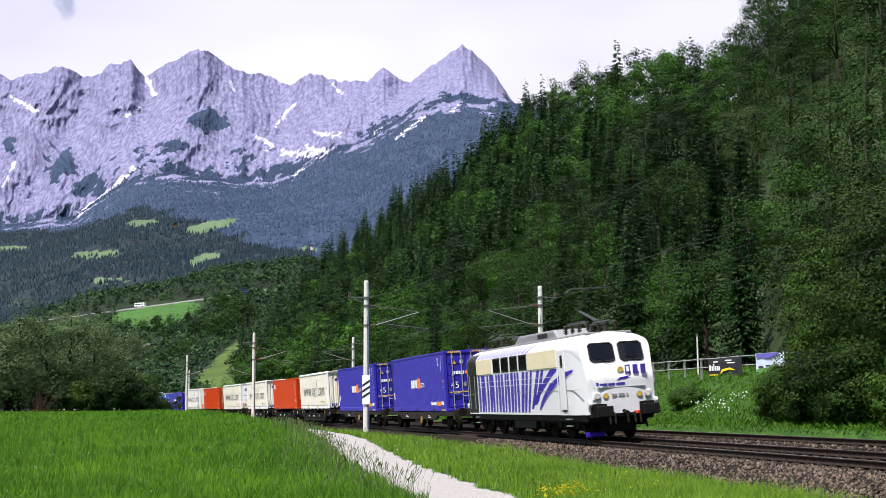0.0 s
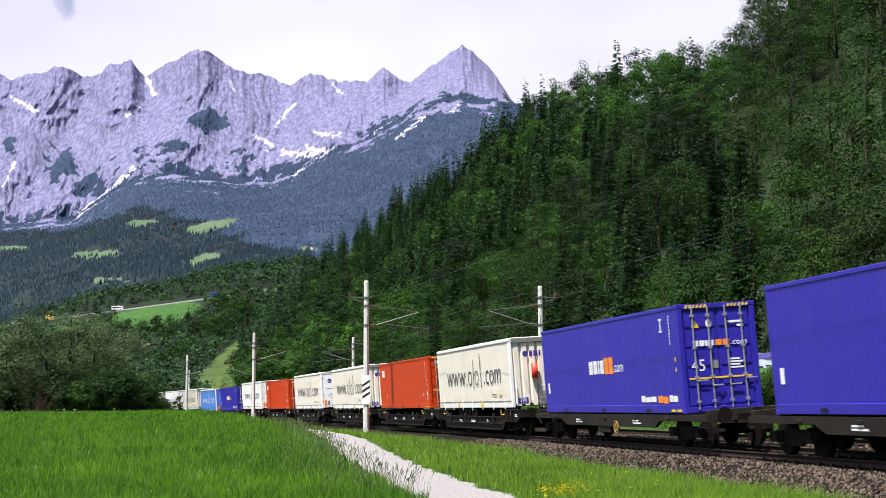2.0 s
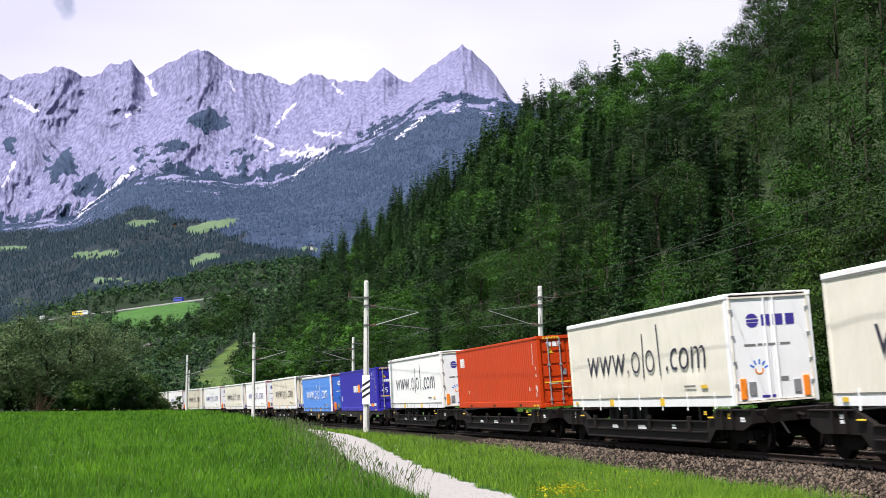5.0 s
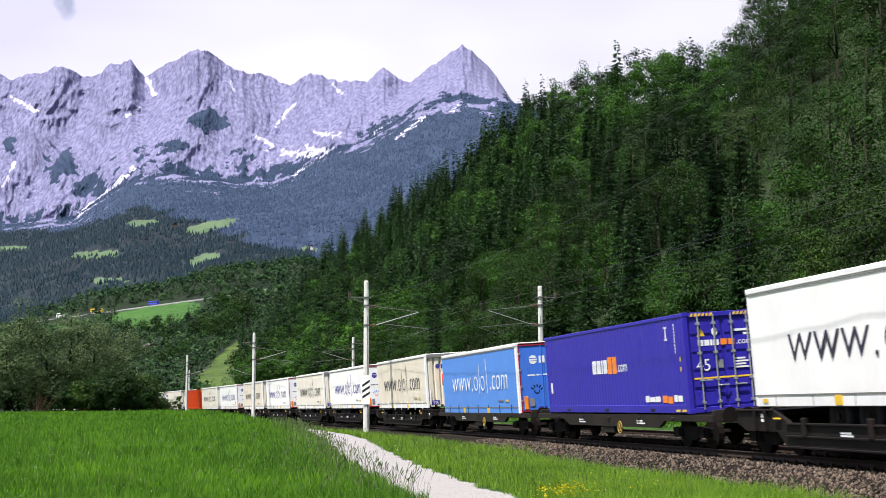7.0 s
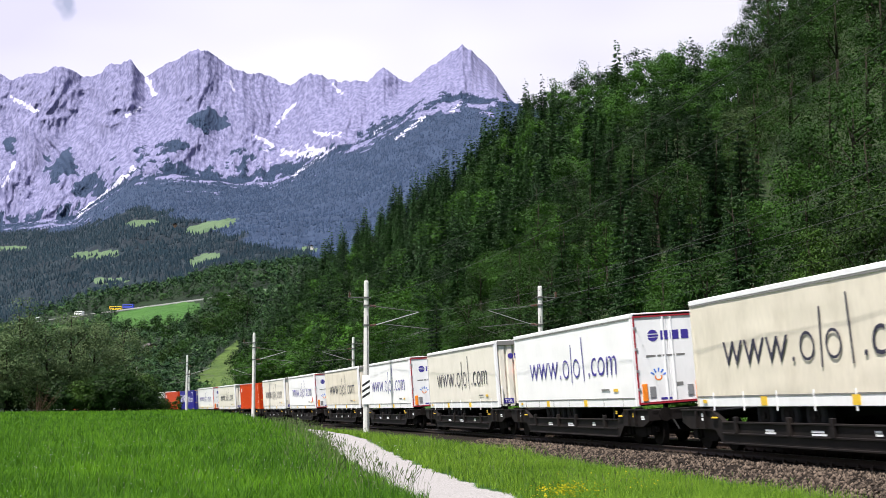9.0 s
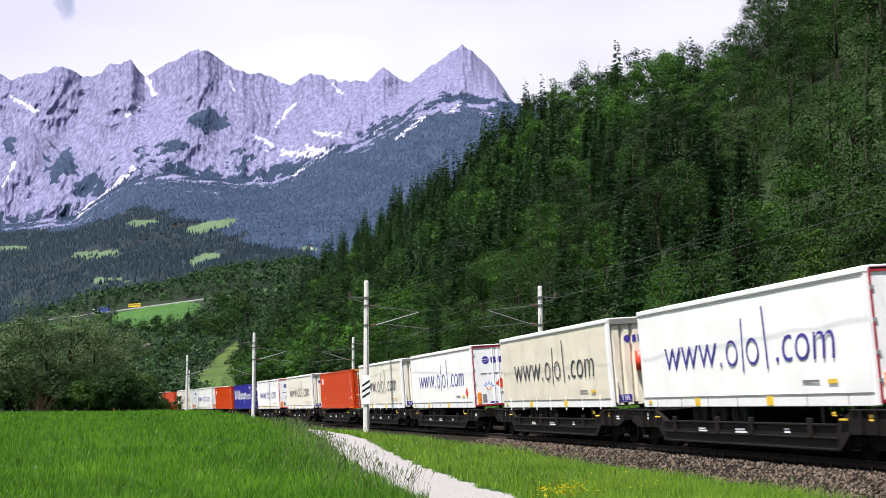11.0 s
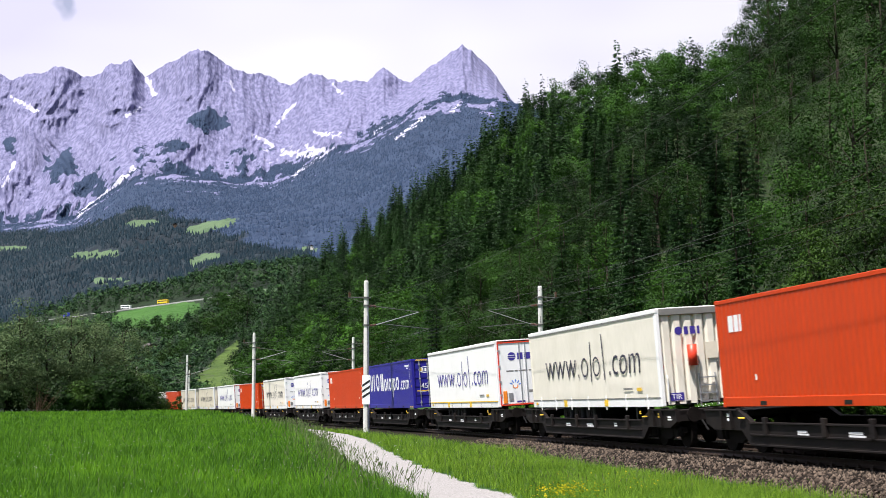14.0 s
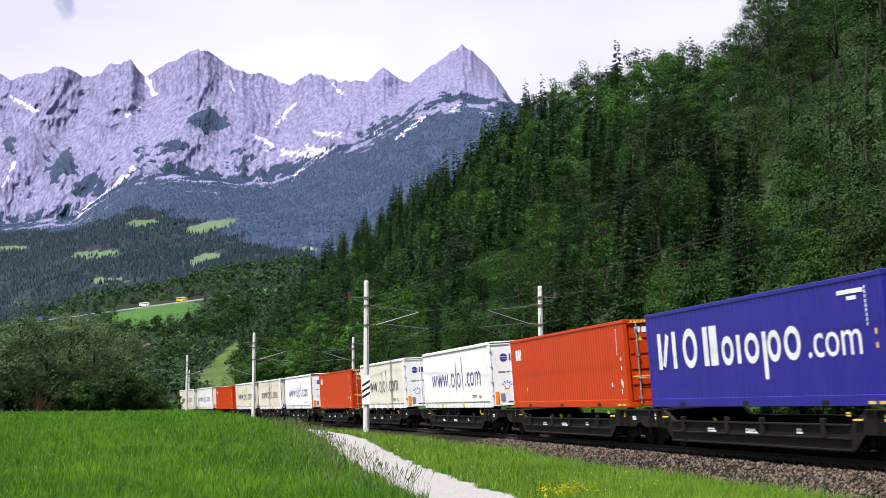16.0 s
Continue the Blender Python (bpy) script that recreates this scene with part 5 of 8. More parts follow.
def make_loco():
    c = thing("electric_locomotive", "white electric locomotive with violet zebra stripes and one dark green panel", "locomotive")
    nx, ny, nz = 60, 12, 24
    bm = bmesh.new()
    gx = [-1 + 2 * i / nx for i in range(nx + 1)]
    gy = [-1 + 2 * i / ny for i in range(ny + 1)]
    gz = [(i / nz) for i in range(nz + 1)]

    def sheet(fn, us, vs, flip):
        g = [[bm.verts.new(loco_skin(*fn(u, v))) for v in vs] for u in us]
        for i in range(len(us) - 1):
            for j in range(len(vs) - 1):
                q = (g[i][j], g[i + 1][j], g[i + 1][j + 1], g[i][j + 1])
                bm.faces.new(q[::-1] if flip else q)
    sheet(lambda u, v: (u, -1, v), gx, gz, False)
    sheet(lambda u, v: (u, 1, v), gx, gz, True)
    sheet(lambda u, v: (u, v, 1), gx, gy, False)
    sheet(lambda u, v: (u, v, 0), gx, gy, True)
    sheet(lambda u, v: (1, u, v), gy, gz, False)
    sheet(lambda u, v: (-1, u, v), gy, gz, True)
    bmesh.ops.remove_doubles(bm, verts=bm.verts, dist=0.004)
    bmesh.ops.recalc_face_normals(bm, faces=bm.faces)
    body = put("body", bm, P_LOCO, c, None, "glossy white body shell", True)
    body.data.set_sharp_from_angle(angle=radians(38))

    def strip(name, pts, mat, off=0.004, n=10):
        """A painted band on both flanks. pts: (x0, x1, z) from the bottom up."""
        for sy in (-1, 1):
            b = bmesh.new()
            rows = []
            for k in range(n + 1):
                t = k / n * (len(pts) - 1)
                i = min(int(t), len(pts) - 2)
                f = t - i
                x0, x1, z = [pts[i][q] * (1 - f) + pts[i + 1][q] * f for q in range(3)]
                rows.append([b.verts.new((x, sy * (skin_y(x, z) + off), z)) for x in [x0 + (x1 - x0) * c2 / 6 for c2 in range(7)]])
            for k in range(n):
                for j in range(6):
                    q = (rows[k][j], rows[k][j + 1], rows[k + 1][j + 1], rows[k + 1][j])
                    b.faces.new(q if sy < 0 else q[::-1])
            put(name, b, mat, body)

    # dark green stretch behind the rear cab, white rear end
    strip("green_panel", [(-8.55, -6.45, 1.02), (-8.5, -6.45, 3.35), (-8.3, -6.5, 3.74)], P_GREEN)
    # stripes under the windows: upright at the rear, fanning forward
    for i in range(19):
        x = -6.25 + i * 0.49
        w = 0.37 + 0.07 * math.sin(i * 1.9)
        lean = 0.10 * math.sin(i * 2.3) + 0.012 * i + max(0, i - 12) ** 1.6 * 0.055
        zb = 1.05 if i < 17 else 1.05 + 0.15 * (i - 16)
        strip("stripe", [(x, x + w * 0.8, zb), (x + lean * 0.25, x + lean * 0.25 + w, 1.55), (x + lean * 0.6, x + lean * 0.6 + w, 2.1), (x + lean, x + lean + w * 0.85, 2.72)], P_ZEBRA)
    strip("stripe", [(2.35, 2.50, 1.30), (2.9, 3.45, 1.75), (3.9, 4.7, 2.3), (4.9, 5.9, 2.72)], P_ZEBRA)
    strip("stripe", [(3.15, 3.3, 1.15), (3.6, 4.15, 1.60), (4.7, 5.6, 2.15), (6.1, 7.4, 2.50), (7.3, 7.55, 2.62)], P_ZEBRA, 0.006)
    strip("stripe_shadow", [(3.30, 3.38, 1.15), (4.15, 4.30, 1.60), (5.6, 5.8, 2.12), (7.4, 7.5, 2.46)], P_ROOF, 0.005)
    for i in range(15):
        x = -6.2 + i * 0.56
        strip("stripe", [(x, x + 0.26, 3.47), (x + 0.05 + 0.01 * i, x + 0.30 + 0.01 * i, 3.62), (x + 0.16 + 0.03 * i, x + 0.42 + 0.03 * i, 3.78)], P_ZEBRA, 0.005, 6)
    for z in (1.88, 2.2, 2.42):
        for sy in (-1, 1):
            x0, x1 = ((-8.4, 8.3) if z == 1.88 else (-6.4, 5.2))
            put("side_bead", boxes((x0, x1, sy * LW - 0.012, sy * LW + 0.012, z - 0.008, z + 0.008)), P_ROOF if z == 1.88 else P_LOCO, body)
    for sy in (-1, 1):
        yy = sy * LW
        for x0, x1 in ((-6.4, -3.72), (1.95, 5.74)):
            v = put("vent_panel", bevelled(boxes((x0, x1, yy - 0.03, yy + 0.03, 2.76, 3.46)), 0.015, 1), P_VENT, c, None, "cream ventilation panel")
            for k in range(1, 4):
                xs = x0 + (x1 - x0) * k / 4
                put("vent_seam", boxes((xs - 0.012, xs + 0.012, yy + sy * 0.03 - 0.004, yy + sy * 0.03 + 0.006, 2.79, 3.43)), P_VENT, v)
        for x0 in (-3.45, -2.08, -0.70, 0.66):
            wv = put("side_window", bevelled(boxes((x0, x0 + 1.13, yy - 0.02, yy + 0.022, 2.78, 3.44)), 0.06, 2), P_RUBBER, c)
            put("pane", bevelled(boxes((x0 + 0.05, x0 + 1.08, yy - 0.02, yy + 0.028, 2.83, 3.39)), 0.05, 2), P_GLASS, wv)
        for sx in (-1, 1):
            xa, xb = (5.98, 6.70) if sx > 0 else (-7.6, -6.8)
            if sx > 0:
                d = put("cab_door", bevelled(boxes((xa, xb, yy - 0.03, yy + 0.012, 1.15, 3.40)), 0.04, 2), P_LOCO, c, None, "white cab door")
                put("door_window", bevelled(boxes((xa + 0.24, xa + 0.56, yy - 0.04, yy + 0.04, 2.72, 3.22)), 0.03, 1), P_GLASS, d)
                put("door_recess", boxes((xa + 0.2, xa + 0.6, yy - 0.02, yy + 0.018, 1.42, 1.52)), P_BLACK, d)
                put("door_recess", boxes((xa + 0.2, xa + 0.6, yy - 0.02, yy + 0.018, 1.08, 1.16)), P_BLACK, d)
            for x in (xa - 0.06, xb + 0.06):
                b = bmesh.new()
                tube(b, (x, yy + sy * 0.06, 1.2), (x, yy + sy * 0.06, 2.75), 0.018, n=6)
                put("hand_rail", b, P_LOCO if sx > 0 else P_ROOF, c)
            for k in range(2):
                put("step", boxes((sx * 6.75 - 0.22, sx * 6.75 + 0.22, yy - 0.06, yy + 0.06, 0.55 + k * 0.25, 0.58 + k * 0.25)), P_STEEL, c)
    # cab fronts
    for sx in (1, -1):
        L1 = body_end(sx)
        def fx(z):
            return sx * loco_skin(sx, 0, (z - 0.96) / 2.9)[0]
        for y0, y1 in ((-0.99, -0.14), (0.14, 0.99)):
            b = bmesh.new()
            n = 5
            for layer, (gr, dp) in enumerate(((0.0, 0.03),)):
                rows = []
                for i in range(n + 1):
                    z = 2.89 + 0.58 * i / n
                    rows.append([b.verts.new((sx * (fx(z) - 0.12 + 0.12 * (1 - (abs(yk) / 1.32) ** 2.5) + dp), yk, z)) for yk in [y0 + (y1 - y0) * q / 4 for q in range(5)]])
                for i in range(n):
                    for j in range(4):
                        b.faces.new((rows[i][j], rows[i][j + 1], rows[i + 1][j + 1], rows[i + 1][j]))
            fr = bmesh.ops.extrude_face_region(b, geom=b.faces[:])
            for v in fr["geom"]:
                if isinstance(v, bmesh.types.BMVert):
                    v.co.x -= sx * 0.05
            bmesh.ops.recalc_face_normals(b, faces=b.faces)
            ws = put("windscreen", b, P_GLASS, c, None, "dark tinted windscreen")
            b = bmesh.new()
            loop = [(y0 - 0.03, 2.93), (y0 + 0.06, 2.85), (y1 - 0.06, 2.85), (y1 + 0.03, 2.93), (y1 + 0.03, 3.43), (y1 - 0.06, 3.51), (y0 + 0.06, 3.51), (y0 - 0.03, 3.43)]
            for i in range(8):
                (ya, za), (yb, zb) = loop[i], loop[(i + 1) % 8]
                pa = (sx * (fx(za) - 0.12 + 0.12 * (1 - (min(1.3, abs(ya)) / 1.32) ** 2.5) + 0.02), ya, za)
                pb = (sx * (fx(zb) - 0.12 + 0.12 * (1 - (min(1.3, abs(yb)) / 1.32) ** 2.5) + 0.02), yb, zb)
                tube(b, pa, pb, 0.035, n=6)
            put("window_seal", b, P_RUBBER, ws)
            b = bmesh.new()
            ym = (y0 + y1) / 2
            tube(b, (sx * (fx(2.78) + 0.05), ym + 0.2, 2.78), (sx * (fx(3.05) + 0.06), ym - 0.25, 3.05), 0.014, n=5)
            put("wiper", b, P_BLACK, ws)
        b = bmesh.new()
        tube(b, (sx * (L1 - 0.1), 0, 2.52), (sx * (L1 + 0.09), 0, 2.52), 0.13, n=16)
        top = put("top_lamp", b, P_LOCO, c)
        b = bmesh.new()
        tube(b, (sx * (L1 + 0.08), 0, 2.52), (sx * (L1 + 0.10), 0, 2.52), 0.105, n=16)
        put("lens", b, P_AMBER, top)
        for sy in (-1, 1):
            lp = put("lamp_housing", bevelled(boxes((min(sx * (L1 - 0.12), sx * (L1 + 0.08)), max(sx * (L1 - 0.12), sx * (L1 + 0.08)), sy * 0.80 - 0.34, sy * 0.80 + 0.34, 1.44, 1.76)), 0.06, 2), P_LOCO, c)
            for k, mt in ((0.16, P_LAMPGLASS), (-0.16, P_AMBER)):
                b = bmesh.new()
                tube(b, (sx * (L1 + 0.03), sy * (0.80 + k), 1.6), (sx * (L1 + 0.12), sy * (0.80 + k), 1.6), 0.115, n=16)
                ri = put("lamp_rim", b, P_STEEL, lp)
                b = bmesh.new()
                tube(b, (sx * (L1 + 0.115), sy * (0.80 + k), 1.6), (sx * (L1 + 0.13), sy * (0.80 + k), 1.6), 0.092, n=16)
                put("lamp_lens", b, mt, lp)
            b = bmesh.new()
            tube(b, (sx * L1, sy * 0.875, 1.06), (sx * (L1 + 0.56), sy * 0.875, 1.06), 0.13, n=12)
            put("buffer_stock", b, P_BLACK, c)
            put("buffer_head", bevelled(boxes((min(sx * (L1 + 0.56), sx * (L1 + 0.62)), max(sx * (L1 + 0.56), sx * (L1 + 0.62)), sy * 0.875 - 0.31, sy * 0.875 + 0.31, 0.87, 1.25)), 0.03, 2), P_BLACK, c)
            for k in range(2):
                b = bmesh.new()
                y = sy * (0.38 + 0.2 * k)
                for q in range(6):
                    a0, a1 = q / 6, (q + 1) / 6
                    f0 = lambda a: (sx * (L1 + 0.16 + 0.10 * math.sin(a * 3.14)), y, 1.0 - 0.42 * math.sin(a * 3.14 / 2 * 1.6))
                    tube(b, f0(a0), f0(a1), 0.028, n=6)
                put("brake_hose", b, P_RUBBER, c)
            b = bmesh.new()
            tube(b, (sx * (L1 + 0.05), sy * 1.20, 1.34), (sx * (L1 + 0.05), sy * 1.32, 1.34), 0.12, n=12)
            put("horn_cover", b, P_LOCO, c)
        put("buffer_beam", bevelled(boxes((min(sx * (L1 - 0.25), sx * (L1 + 0.10)), max(sx * (L1 - 0.25), sx * (L1 + 0.10)), -1.22, 1.22, 0.84, 1.34)), 0.02, 1), P_BLACK, c)
        b = bmesh.new()
        tube(b, (sx * L1, 0, 1.05), (sx * (L1 + 0.5), 0, 0.98), 0.07, n=8)
        tube(b, (sx * (L1 + 0.45), 0, 1.0), (sx * (L1 + 0.5), 0, 0.62), 0.05, n=8)
        put("coupling_hook", b, P_BOGIE, c)
        put("hose_valve", bevelled(boxes((min(sx * (L1 + 0.1), sx * (L1 + 0.22)), max(sx * (L1 + 0.1), sx * (L1 + 0.22)), 0.42, 0.56, 0.9, 1.02)), 0.02, 1), P_SIGNAL, c)
        if sx > 0:
            put("rail_guard", bevelled(boxes((min(sx * (L1 - 0.7), sx * (L1 - 0.5)), max(sx * (L1 - 0.7), sx * (L1 - 0.5)), -1.25, -0.55, 0.14, 0.32)), 0.03, 1), P_ZEBRA, c)
        put("front_bead", boxes((min(sx * (L1 + 0.05), sx * (L1 + 0.125)), max(sx * (L1 + 0.05), sx * (L1 + 0.125)), -0.9, 0.9, 1.88, 1.90)), P_ROOF, c)
        put("front_bead", boxes((min(sx * (L1 - 0.3), sx * (L1 + 0.03)), max(sx * (L1 - 0.3), sx * (L1 + 0.03)), -1.12, 1.12, 1.36, 1.40)), P_BLACK, c)
        if sx > 0:
            m = pose(L1 + 0.116, 0.16, 2.34, 90, 0, 90)
            film("number_mark", "n3", [rect(0.0, 0, 0.20, 0.06), rect(0, 0.27, 0.2, 0.33), rect(0, 0, 0.05, 0.33), rect(0.15, 0, 0.2, 0.33), rect(0.30, 0, 0.50, 0.33), rect(0.60, 0, 0.8, 0.33)], P_PURPLE, c, m)
            film("word_bars", "lk", [rect(0.0, 0, 0.10, 0.13), rect(0.13, 0, 0.42, 0.09), rect(0.46, 0, 0.72, 0.09), rect(0.76, 0, 1.1, 0.09)], P_PURPLE, c, pose(L1 + 0.125, -0.98, 1.96, 90, 0, 90))
            film("word_bars", "lk2", [[(0, 0), (0.4, 0.05), (0.55, 0.14), (0.15, 0.09)]], P_ZEBRA, c, pose(L1 + 0.128, -0.2, 2.14, 90, 0, 90))
            film("number_mark", "n7", [rect(0, 0, 0.2, 0.10), rect(0.26, 0, 0.5, 0.10), rect(0.56, 0, 0.62, 0.10)], P_ROOF, c, pose(L1 + 0.135, -0.42, 1.56, 90, 0, 90))
    # roof gear
    hood = bmesh.new()
    prism(hood, [(-2.6, 3.88), (3.9, 3.88), (3.3, 4.30), (-1.6, 4.30)], -0.72, 0.72)
    bmesh.ops.recalc_face_normals(hood, faces=hood.faces)
    hd = put("roof_hood", bevelled(hood, 0.08, 2), P_SILVER, c, None, "silver-grey roof hood")
    put("hood_grille", boxes((1.2, 2.5, -0.735, -0.72, 4.03, 4.22)), P_BLACK, hd)
    put("roof_walk", bevelled(boxes((-7.6, 7.6, -0.9, 0.9, 3.88, 3.95)), 0.01, 1), P_ROOF, c)
    for x in (-7.2, -5.8, -4.6, 4.4, 5.2, 6.0, 7.0):
        for y in (-0.55, 0.55):
            b = bmesh.new()
            tube(b, (x, y, 4.03), (x, y, 4.34), 0.055, n=8)
            for k in range(4):
                tube(b, (x, y, 4.08 + k * 0.07), (x, y, 4.11 + k * 0.07), 0.10, n=10)
            put("insulator", b, P_CERAMIC, c)
    for y in (-0.55, 0.55):
        b = bmesh.new()
        tube(b, (-7.3, y, 4.36), (-4.4, y, 4.36), 0.025, n=6)
        tube(b, (4.2, y, 4.36), (7.1, y, 4.36), 0.025, n=6)
        put("busbar", b, P_COPPER, c)
    # pantographs: the rear one folded, the leading one raised
    for x0, up in ((-5.8, False), (5.6, True)):
        b = bmesh.new()
        for y in (-0.5, 0.5):
            tube(b, (x0 - 1.0, y, 4.42), (x0 + 1.0, y, 4.42), 0.03, n=6)
        z1, z2 = (4.92, 5.70) if up else (4.50, 4.58)
        for y in ((-0.06, 0.06) if up else (-0.45, 0.45)):
            tube(b, (x0 + 0.9, y, 4.42), (x0 - 1.0, y * 0.6, z1), 0.028, n=6)
            tube(b, (x0 - 1.0, y * 0.6, z1), (x0 + 0.35, y * 0.9, z2), 0.013, n=6)
        pg = put("pantograph", b, P_COPPER, c, None, "raised current collector" if up else "folded current collector")
        b = bmesh.new()
        for dx in (-0.14, 0.14):
            tube(b, (x0 + 0.35 + dx, -0.78, z2), (x0 + 0.35 + dx, 0.78, z2), 0.017, n=6)
            for sy in (-1, 1):
                tube(b, (x0 + 0.35 + dx, sy * 0.78, z2), (x0 + 0.35 + dx, sy * 0.98, z2 - 0.16), 0.013, n=6)
        put("collector_head", b, P_COPPER, pg)
    # running gear: two three-axle bogies
    for x0 in (-4.9, 4.9):
        bo = put("bogie", bevelled(boxes((-2.7, 2.7, -0.3, 0.3, 0.5, 0.8)), 0.02, 1), P_BLACK, c, pose(x0, 0, 0))
        for sy in (-1, 1):
            put("bogie_frame", bevelled(boxes((-2.9, 2.9, sy * 1.12 - 0.07, sy * 1.12 + 0.07, 0.62, 0.86)), 0.02, 1), P_BOGIE, bo)
            for ax in (-2.1, 0.0, 2.1):
                b = bmesh.new()
                tube(b, (ax, sy * 0.68, 0.62), (ax, sy * 0.82, 0.62), 0.62, n=20)
                put("wheel", b, P_BOGIE, bo)
                b = bmesh.new()
                box(b, ax - 0.2, ax + 0.2, sy * 1.14 - 0.12, sy * 1.14 + 0.12, 0.44, 0.74)
                for k in (-0.42, 0.42):
                    tube(b, (ax + k, sy * 1.14, 0.46), (ax + k, sy * 1.14, 0.9), 0.11, n=10)
                put("axle_box", bevelled(b, 0.02, 1), P_BOGIE, bo)
                b = bmesh.new()
                tube(b, (ax + 0.7, sy * 1.2, 0.38), (ax + 0.25, sy * 1.2, 0.95), 0.045, n=8)
                put("damper", b, P_BOGIE, bo)
    put("underframe_box", bevelled(boxes((-1.6, 1.6, -1.2, 1.2, 0.36, 0.95)), 0.04, 1), P_RUBBER, c)
    # black fill, added to stand for the dark between body and rails
    put("underframe", bevelled(boxes((-8.2, 8.2, -1.28, 1.28, 0.70, 0.97)), 0.03, 1), P_RUBBER, c)
    put("floor_pan", boxes((-7.9, 7.9, -0.62, 0.62, 0.30, 0.71)), P_RUBBER, c)
    return c


# ------------------------------------------------------------------ making up the train
UNITS = [(49.29, "mega"), (68.78, "mega"), (87.34, "cream bulkhead dark"), (103.6, "red"), (121.9, "cream bulkhead dark"), (140.95, "cream yellow dark"),
         (158.8, "red"), (176.1, "white yellow dark"), (194.2, "blue"), (212.1, "sky"), (230.0, "beige bulkhead dark"), (248.6, "white crimson violet"),
         (265.6, "cream bulkhead dark"), (284.3, "white crimson violet"), (301.0, "beige bulkhead dark"), (320.2, "white crimson violet"),
         (336.8, "cream bulkhead dark"), (353.6, "red"), (371.7, "cream bulkhead dark"), (390.8, "white red violet"), (409.0, "navy"), (424.8, "red"),
         (442.3, "white plain violet"), (461.6, "cream plain dark"), (479.4, "red"), (497.7, "white crimson violet"), (515.0, "beige bulkhead dark"),
         (532.5, "beige bulkhead dark"), (549.5, "red"), (567.0, "white crimson violet"), (584.5, "cream bulkhead dark")]
SOURCES = {}


def unit_source(kind):
    if kind == "mega":
        return make_container(P_BLUE, "tall bright blue steel container with white and orange lettering shapes", 1.03, 3.22, "blue")
    if kind == "blue":
        return make_container(P_BLUE, "bright blue steel container with white and orange lettering shapes", 1.03, 2.95, "blue")
    if kind == "navy":
        return make_container(P_NAVY, "dark blue steel container with large white lettering shapes", 1.22, 2.90, "navy")
    if kind == "red":
        return make_container(P_RED, "orange-red steel container with ribbed walls and doors", 1.22, 2.90, "red")
    if kind == "sky":
        return make_trailer(P_SKYBLUE, P_MARK, "crimson", "sky blue curtain-side trailer with white writing and dark red door frame", 31, 0.2, wheels=False)
    col, end, ink = kind.split()
    paint = {"cream": P_CREAM, "white": P_WHITE, "beige": P_BEIGE}[col]
    words = {"cream": "dusty cream", "white": "clean white", "beige": "worn beige"}[col]
    tail = "ribbed bulkhead end" if end == "bulkhead" else {"crimson": "dark red door frame", "red": "bright red door frame", "yellow": "pale plain doors", "plain": "plain white doors"}[end]
    slack = {"cream": 0.7, "white": 0.2, "beige": 0.9}[col]
    return make_trailer(paint, P_INK if ink == "dark" else P_PURPLE, end, "%s curtain-side trailer with web address and %s" % (words, tail), 40 + len(SOURCES), slack)


def make_train():
    wagons = {}
    for q, kind in UNITS:
        if kind in SOURCES:
            ob = copy_thing(SOURCES[kind], Matrix())
        else:
            ob = SOURCES[kind] = unit_source(kind)
        if q == 320.2:
            diamond = [[(0, -0.27), (0.27, 0), (0, 0.27), (-0.27, 0)]]
            film("hazard_diamond", "hz1", diamond, P_SIGNAL, ob, on_front(HALF - 0.016, 0.22, TZ0 + 1.12, 0.0))
            film("hazard_diamond", "hz1", (), P_SIGNAL, ob, on_side(5.85, TZ0 + 0.75, -1.29, 0.0))
        MOVERS.append((ob, q + HALF, -0.27 if kind == "sky" else 0.0))
        wk = "flat" if kind in ("mega", "blue", "sky") else "pocket"
        if wk in wagons:
            w = copy_thing(wagons[wk], Matrix())
        else:
            w = wagons[wk] = make_flat_wagon() if wk == "flat" else make_pocket_wagon()
        MOVERS.append((w, q + HALF, 0.0))
    MOVERS.append((make_loco(), 35.3, 0.0))


make_train()


# ------------------------------------------------------------------ plants
L_SPRUCE = foliage("spruce_needles", (0.0055, 0.0180, 0.006), (0.028, 0.070, 0.018), 0.12, 0.10)
L_BROAD = foliage("broad_leaves", (0.0020, 0.0092, 0.0012), (0.031, 0.087, 0.009), 0.07, 0.16)
L_FRESH = foliage("fresh_leaves", (0.0028, 0.0130, 0.0014), (0.043, 0.118, 0.011), 0.07, 0.18)
L_PALE = foliage("flowering_leaves", (0.004, 0.016, 0.002), (0.080, 0.120, 0.042), 0.9, 0.2)
L_WILLOW = foliage("willow_leaves", (0.034, 0.066, 0.022), (0.145, 0.190, 0.086), 0.2, 0.3)
L_SHRUB = foliage("shrub_leaves", (0.0032, 0.013, 0.0013), (0.048, 0.104, 0.011), 0.6, 0.2)
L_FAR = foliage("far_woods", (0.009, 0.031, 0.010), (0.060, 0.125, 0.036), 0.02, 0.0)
# spruce woods further off: the haze before them is mixed into their green
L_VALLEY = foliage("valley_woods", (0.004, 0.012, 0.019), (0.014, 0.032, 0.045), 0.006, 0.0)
L_HAZE_BLUE = foliage("hazed_woods", (0.013, 0.026, 0.056), (0.032, 0.053, 0.098), 0.004, 0.0)
L_BANK = foliage("bank_herb_leaves", (0.014, 0.055, 0.003), (0.085, 0.190, 0.014), 0.7, 0.35)
L_GRASS = foliage("grass_blades", (0.022, 0.078, 0.003), (0.130, 0.295, 0.010), 0.8, 0.4)
L_VERGE = foliage("verge_grass", (0.040, 0.100, 0.005), (0.170, 0.290, 0.024), 0.8, 0.4)
